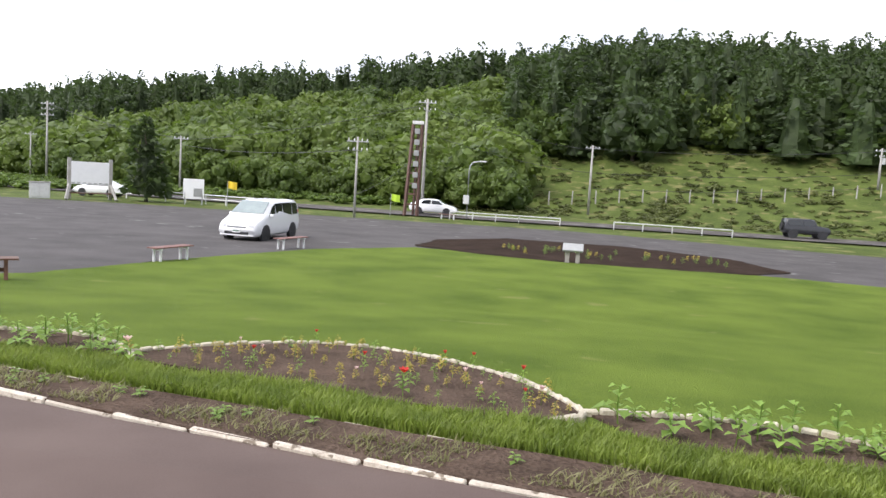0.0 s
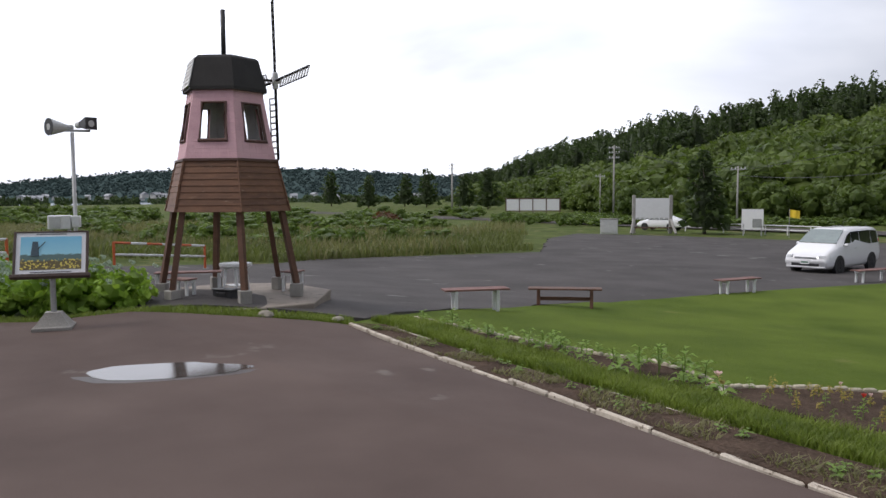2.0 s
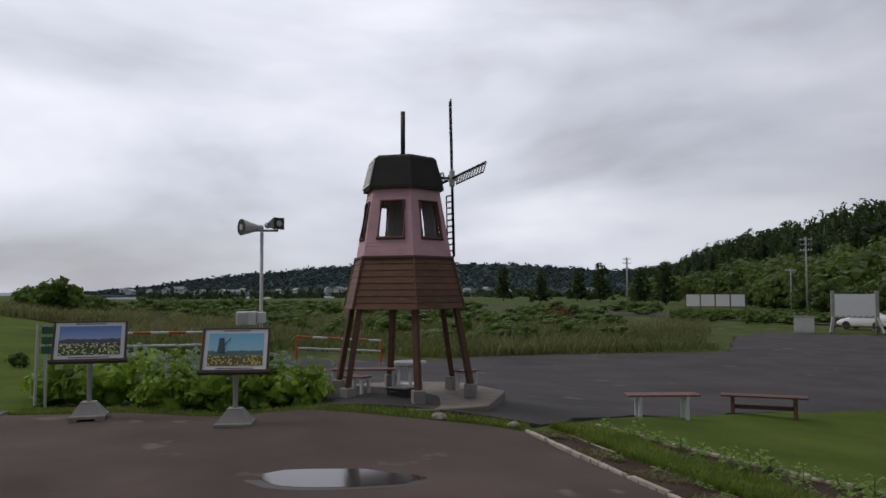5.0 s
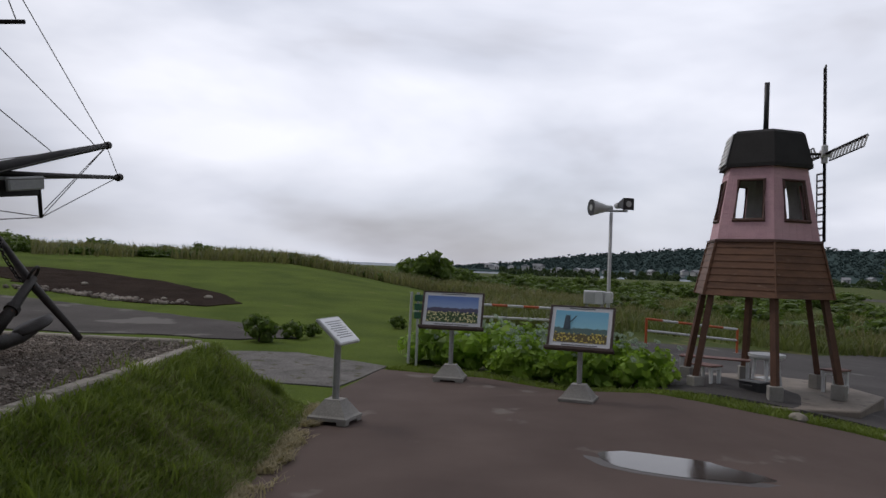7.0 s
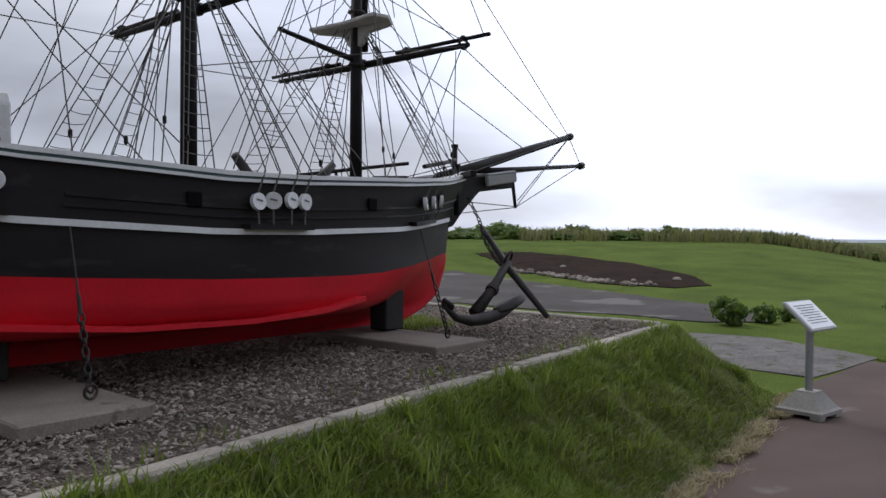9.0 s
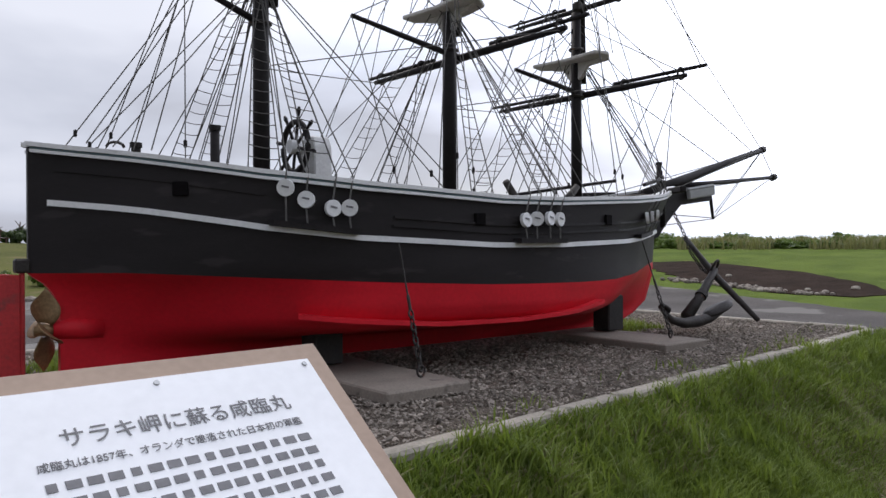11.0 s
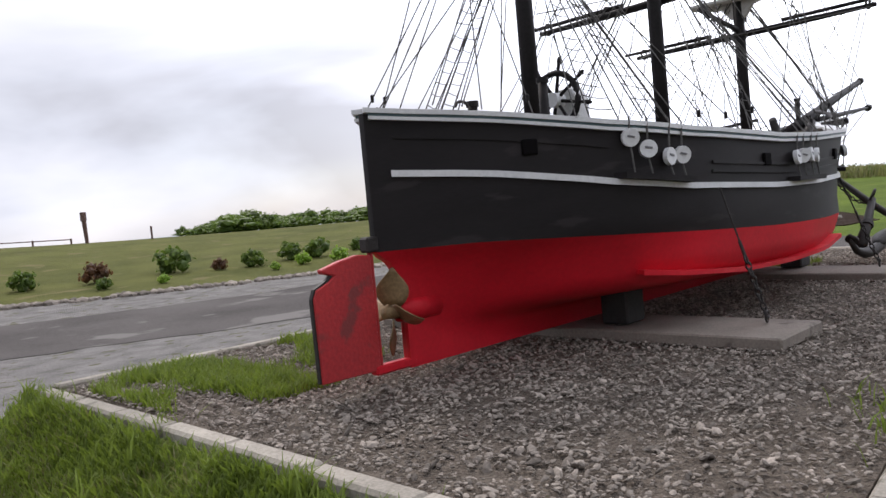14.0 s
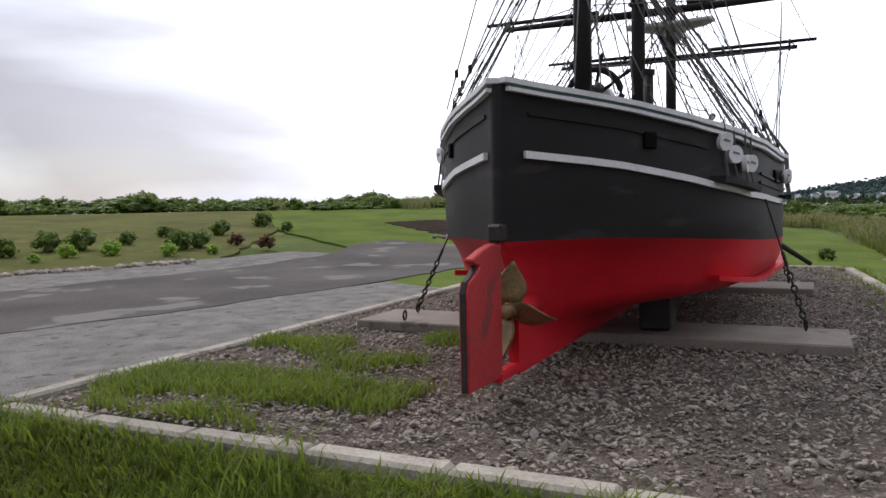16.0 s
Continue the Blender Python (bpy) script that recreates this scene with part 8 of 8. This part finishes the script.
# taller tufts standing out of the bank
pts = []
while len(pts) < 9000:
    t, k = rg.rand(), rg.rand() ** 1.4 * 0.9
    a, b = (Vector(OUT[3]).lerp(Vector(OUT[0]), t), Vector(TOE[3]).lerp(Vector(TOE[0]), t)) if rg.rand() < 0.66 else (Vector(OUT[0]).lerp(Vector(OUT[1]), t), Vector(TOE[0]).lerp(Vector(TOE[1]), t))
    c, size = a.lerp(b, k), rg.uniform(0.03, 0.10)
    for _ in range(int(60 * rg.rand() + 15)):
        q = c + Vector((rg.normal(0, size), rg.normal(0, size)))
        w = sw(q.x, q.y)
        pts.append((w.x, w.y, 0.80 * (1 - k) ** 1.15 - 0.01 + bank_lump(w, k)))
blades("bank_tufts", pts, 0.115, M_BLADE, "taller tufts of green grass on the bank", 0.9, 0.0045, 13)
# dry fringe where the bank meets the tarmac
pts = []
while len(pts) < 9000:
    t = rg.rand()
    q = Vector(TOE[3]).lerp(Vector(TOE[0]), t)
    w = sw(q.x, q.y + 0.04 + rg.normal(0.0, 0.06))
    w += Vector((noise.noise(w * 2.1), noise.noise(w * 2.1 + Vector((5, 0, 0))), 0)) * 0.16
    if noise.noise(w * 1.7) > -0.15:
        pts.append((w.x, w.y, 0.055))
blades("fringe_straw", pts, 0.05, M_STRAW, "dry straw fringe along the tarmac edge", 1.8, 0.006, 14)
# weeds and grass on the gravel near the stern and along the kerb
pts = []
while len(pts) < 6500:
    u, v = rg.uniform(-0.9, 1.9), rg.uniform(-2.05, -0.35)
    if noise.noise(Vector((u * 1.9, v * 1.9, 8))) - 0.32 * max(0, u - 0.2) - 0.25 * max(0, v + 1.1) + rg.uniform(-0.12, 0.12) < -0.03:
        continue
    w = sw(u, v, 0.80)
    pts.append((w.x, w.y, w.z))
while len(pts) < 8500:
    u, v = rg.uniform(5.2, 6.4), rg.uniform(-1.2, 0.25)
    if noise.noise(Vector((u * 1.5, v * 1.5, 1))) < 0.0:
        continue
    w = sw(u, v, 0.80)
    pts.append((w.x, w.y, w.z))
while len(pts) < 8700:
    t = rg.rand()
    q = Vector(BED[3]).lerp(Vector(BED[0]), t)
    w = sw(q.x, q.y - 0.04 - 0.25 * rg.rand() ** 2, 0.80)
    if noise.noise(w * 2.2) > 0.1:
        pts.append((w.x, w.y, w.z))
blades("bed_grass", pts, 0.085, M_BLADE, "tufts of grass growing through the gravel", 0.8, 0.0045, 5)
# grass strip between soil strip and flower beds
pts = []
for _ in range(60000):
    x = rg.uniform(-8.6, 6.5)
    y0 = np.interp(x, [p[0] for p in SECOND], [p[1] for p in SECOND]) + 0.05
    y1 = y0 + (0.75 + 0.12 * math.sin(x * 3)) * (1 if x < 4 else 1.2)
    y = rg.uniform(y0, y1)
    pts.append((x, y, land(x, y) + 0.05))
blades("edge_grass", pts, 0.10, M_BLADE, "long bright grass strip beside the flower beds", 0.6, 0.0055, 6)
# dried weeds on the soil strip
pts = []
for _ in range(9000):
    x = rg.uniform(-8.2, 6.5)
    y0 = np.interp(x, [p[0] for p in FRONT], [p[1] for p in FRONT])
    y1 = np.interp(x, [p[0] for p in SECOND], [p[1] for p in SECOND])
    y = y0 + (y1 - y0) * rg.uniform(0.1, 0.95)
    if noise.noise(Vector((x * 1.6, y * 1.6, 4))) > 0.02:
        pts.append((x, y, land(x, y) + 0.07))
blades("strip_straw", pts, 0.045, M_BLADE_DRY, "dried weeds lying on the soil strip", 2.0, 0.005, 15)
# edges of the terrace
pts = []
for a, b, wd, n in (((-8.5, 7.45), (-9.35, 6.05), 0.5, 2600), ((-9.35, 6.05), (-11.5, 3.05), 0.55, 4600), ((-11.5, 3.05), (-12.3, 1.6), 0.5, 2200)):
    for _ in range(n):
        t = rg.rand()
        nrm = Vector((b[1] - a[1], a[0] - b[0])).normalized()
        q = Vector(a).lerp(Vector(b), t) - nrm * (rg.rand() * wd) * -1.0
        pts.append((q.x, q.y, land(q.x, q.y) + 0.01))
blades("verge_grass", pts, 0.07, M_BLADE, "short grass along the terrace edge", 0.8, 0.006, 7)
# tall field grass beyond the car park and on the dune
pts = []
for _ in range(42000):
    az, r = rg.uniform(40, 84), 22 + 45 * rg.rand() ** 1.3
    x, y = -math.sin(radians(az)) * r, 1.5 + math.cos(radians(az)) * r
    if (x > -27.5 and y > 8 and y < 33) or (y >= 33 and x > -28 - (y - 32) * 0.85) or (y < 8 and x > -20):
        continue
    if noise.noise(Vector((x * 0.12, y * 0.12, 0))) + rg.uniform(-0.4, 0.4) < -0.1:
        continue
    pts.append((x, y, land(x, y)))
blades("field_grass", pts, 0.50, M_MEADOW, "tall wild grass in the field", 0.7, 0.035, 8)
pts = []
for _ in range(24000):
    az, r = rg.uniform(68, 150), rg.uniform(47, 62)
    x, y = polar(az, r)
    if az > 114 or (az > 106 and r < 57) or noise.noise(Vector((x * 0.3, y * 0.3, 0))) < -0.12:
        continue
    pts.append((x, y, land(x, y)))
blades("dune_grass", pts, 0.75, M_BLADE_DRY, "dry dune grass along the skyline", 0.7, 0.035, 9)
pts = []
for _ in range(26000):
    az, r = rg.uniform(42, 84), 26 + 60 * rg.rand()
    x, y = -math.sin(radians(az)) * r, 1.5 + math.cos(radians(az)) * r
    if (x > -27.5 and y > 8 and y < 33) or (y >= 33 and x > -28 - (y - 32) * 0.85) or (y < 8 and x > -20):
        continue
    if noise.noise(Vector((x * 0.1 + 4, y * 0.1, 2))) < 0.05:
        continue
    pts.append((x, y, land(x, y)))
blades("field_straw", pts, 0.7, M_BLADE_DRY, "straw-coloured seeding grass in the field", 0.6, 0.03, 10)

# ---- distance ----
FAR = ((30, 1.0), (38, 1.5), (44, 1.62), (48, 1.45), (51, 1.6), (55, 1.95), (59, 2.03), (64, 1.95), (69.5, 1.75), (74, 1.3), (78.4, 0.82), (81, 0.35), (84, 0.02), (86, -0.25))
rings = []
for az in np.arange(30, 86.1, 0.06):
    e = np.interp(az, [q[0] for q in FAR], [q[1] for q in FAR])
    R_ = 1500
    top = 1.6 + R_ * math.tan(radians(float(e))) + 2.0 * noise.noise(Vector((az * 1.6, 0, 0))) - 4.0
    d = Vector((-math.sin(radians(az)), math.cos(radians(az)), 0))
    row = []
    for k in range(7):
        t = k / 6
        rr_ = 1050 + (R_ - 1050) * t
        row.append(Vector((d.x * rr_, 1.5 + d.y * rr_, -6 + (top + 6) * t ** 1.15 + 5 * noise.noise(Vector((az * 1.1, t * 5, 1))) * (1 - t))))
    row.append(Vector((d.x * 1650, 1.5 + d.y * 1650, -30)))
    rings.append(row)
# hills and their crowns share the colour with the haze tint
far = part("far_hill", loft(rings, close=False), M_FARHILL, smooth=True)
tagged(far, "distant dark wooded hills beyond the plain, tinted bluish for haze", "hills", kind="structure")
crowns = [leaf_cloud(400 + k, 8, 3, 5.0, 4.4, 1.4) for k in range(3)]
hc = [[] for _ in crowns]
for _ in range(3600):
    i = rf.randint(len(rings))
    t = 0.12 + 0.88 * rf.rand() ** 0.75
    k = min(int(t * 6), 5)
    p = rings[i][k].lerp(rings[i][k + 1], t * 6 - k)
    hc[rf.randint(3)].append(place(p.x, p.y, rf.uniform(0.9, 1.7), rf.uniform(0, 6.28), z=p.z - 4.0, sz=rf.uniform(0.8, 1.5)))
hill_wood = joined("hill_wood", [(v, f, m) for (v, f), m in zip(crowns, hc)], M_FARHILL, "dark wood covering the distant hills, tinted bluish for haze", "woodland")
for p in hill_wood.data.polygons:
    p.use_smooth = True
fw = [[] for _ in broad]
for _ in range(420):
    az, r = rf.uniform(38, 82), rf.uniform(330, 700)
    x, y = -math.sin(radians(az)) * r, 1.5 + math.cos(radians(az)) * r
    fw[rf.randint(len(broad))].append(place(x, y, rf.uniform(0.5, 1.0) * (1.0 if az < 60 else 0.6), rf.uniform(0, 6.28), z=-4.5, sz=rf.uniform(0.5, 0.9)))
small = [leaf_cloud(300 + k, 60, 6, 4.2, 3.9, 1.3) for k in range(5)]
joined("plain_trees", [(v, f, m) for (v, f), m in zip(small, fw)], M_CONIFER, "far dark trees across the plain", "woodland")


def house(x, y, rot, w, d, h, z):
    o = thing("house", Matrix.Translation((x, y, z)) @ Matrix.Rotation(rot, 4, "Z"), "far pale village house with a pitched roof", "house", "village houses")
    part("wall", box(w, d, h, pose(0, 0, h / 2)), M_HOUSEWALL, o)
    part("roof", prism([(-d / 2 - 0.5, 0), (d / 2 + 0.5, 0), (0, d * 0.32)], -w / 2 - 0.4, w / 2 + 0.4, Matrix.Translation((0, 0, h)) @ Matrix.Rotation(radians(90), 4, "Z") @ Matrix.Rotation(radians(90), 4, "X")), M_HOUSEROOF, o)
    for k in (-0.28, 0.22):
        part("window", box(w * 0.16, 0.1, 1.2, pose(w * k, -d / 2 - 0.03, h * 0.55)), M_GLASSDARK, o)


for i in range(40):
    az = rf.uniform(62, 83) if i < 30 else rf.uniform(46, 60)
    r = rf.uniform(480, 680)
    house(-math.sin(radians(az)) * r, 1.5 + math.cos(radians(az)) * r, rf.uniform(0, 3.1), rf.uniform(3, 6), rf.uniform(3, 4.5), rf.uniform(1.6, 2.6), rf.uniform(-2.0, 0.5))
# small litter: kerb-side stones by the terrace edge
for x, y, s in ((-9.2, 6.5, 1.0), (-8.75, 7.35, 0.8), (*tn(-26.5, -4.2), 1.2), (*tn(-27.2, -2.9), 1.0), (*tn(-28.0, -1.6), 1.3), (*tn(-31.0, -6.0), 1.1)):
    bm = bmesh.new()
    bmesh.ops.create_icosphere(bm, subdivisions=2, radius=0.11 * s)
    for v_ in bm.verts:
        v_.co *= 1 + 0.25 * noise.noise(v_.co * 9 + Vector((x, y, 0)))
        v_.co.z *= 0.6
    o = part("stone", bm, M_KERB)
    o.matrix_basis = Matrix.Translation((x, y, land(x, y) + 0.05))
    tagged(o, "pale rounded stone lying in the grass edge", "stone", "edge stones")
r7 = np.random.RandomState(77)
one = bmesh.new()
bmesh.ops.create_icosphere(one, subdivisions=1, radius=1)
sv, sf = np.array([v.co[:] for v in one.verts]), np.array([[v.index for v in f.verts] for f in one.faces])
one.free()
row = []
for _ in range(620):
    s = r7.uniform(-30, 5)
    x, y = tn(*rd(24.55 + 0.05 * max(s, -7) + r7.normal(0, 0.12), s))
    k = r7.uniform(0.05, 0.14)
    row.append(np.array(Matrix.LocRotScale((x, y, land(x, y) + 0.05), Euler((0, 0, r7.uniform(0, 6.28))), (k * 1.4, k, k * 0.8))))
for _ in range(90):
    a = r7.rand()
    x, y = tn(*Vector((-29.2, -7.6)).lerp(Vector((-25.8, -2.4)), a))
    x, y, k = x + r7.normal(0, 0.25), y + r7.normal(0, 0.25), r7.uniform(0.04, 0.11)
    row.append(np.array(Matrix.LocRotScale((x, y, land(x, y) + 0.06), Euler((0, 0, r7.uniform(0, 6.28))), (k * 1.4, k, k * 0.8))))
v, f = scatter(sv * (1 + 0.3 * (r7.rand(len(sv), 1) - 0.5)), sf, row)
tagged(mesh_part("edge_rubble", v, f, M_STONE, kind="stuff"), "row of rough pale stones along the grass edge", "stones")
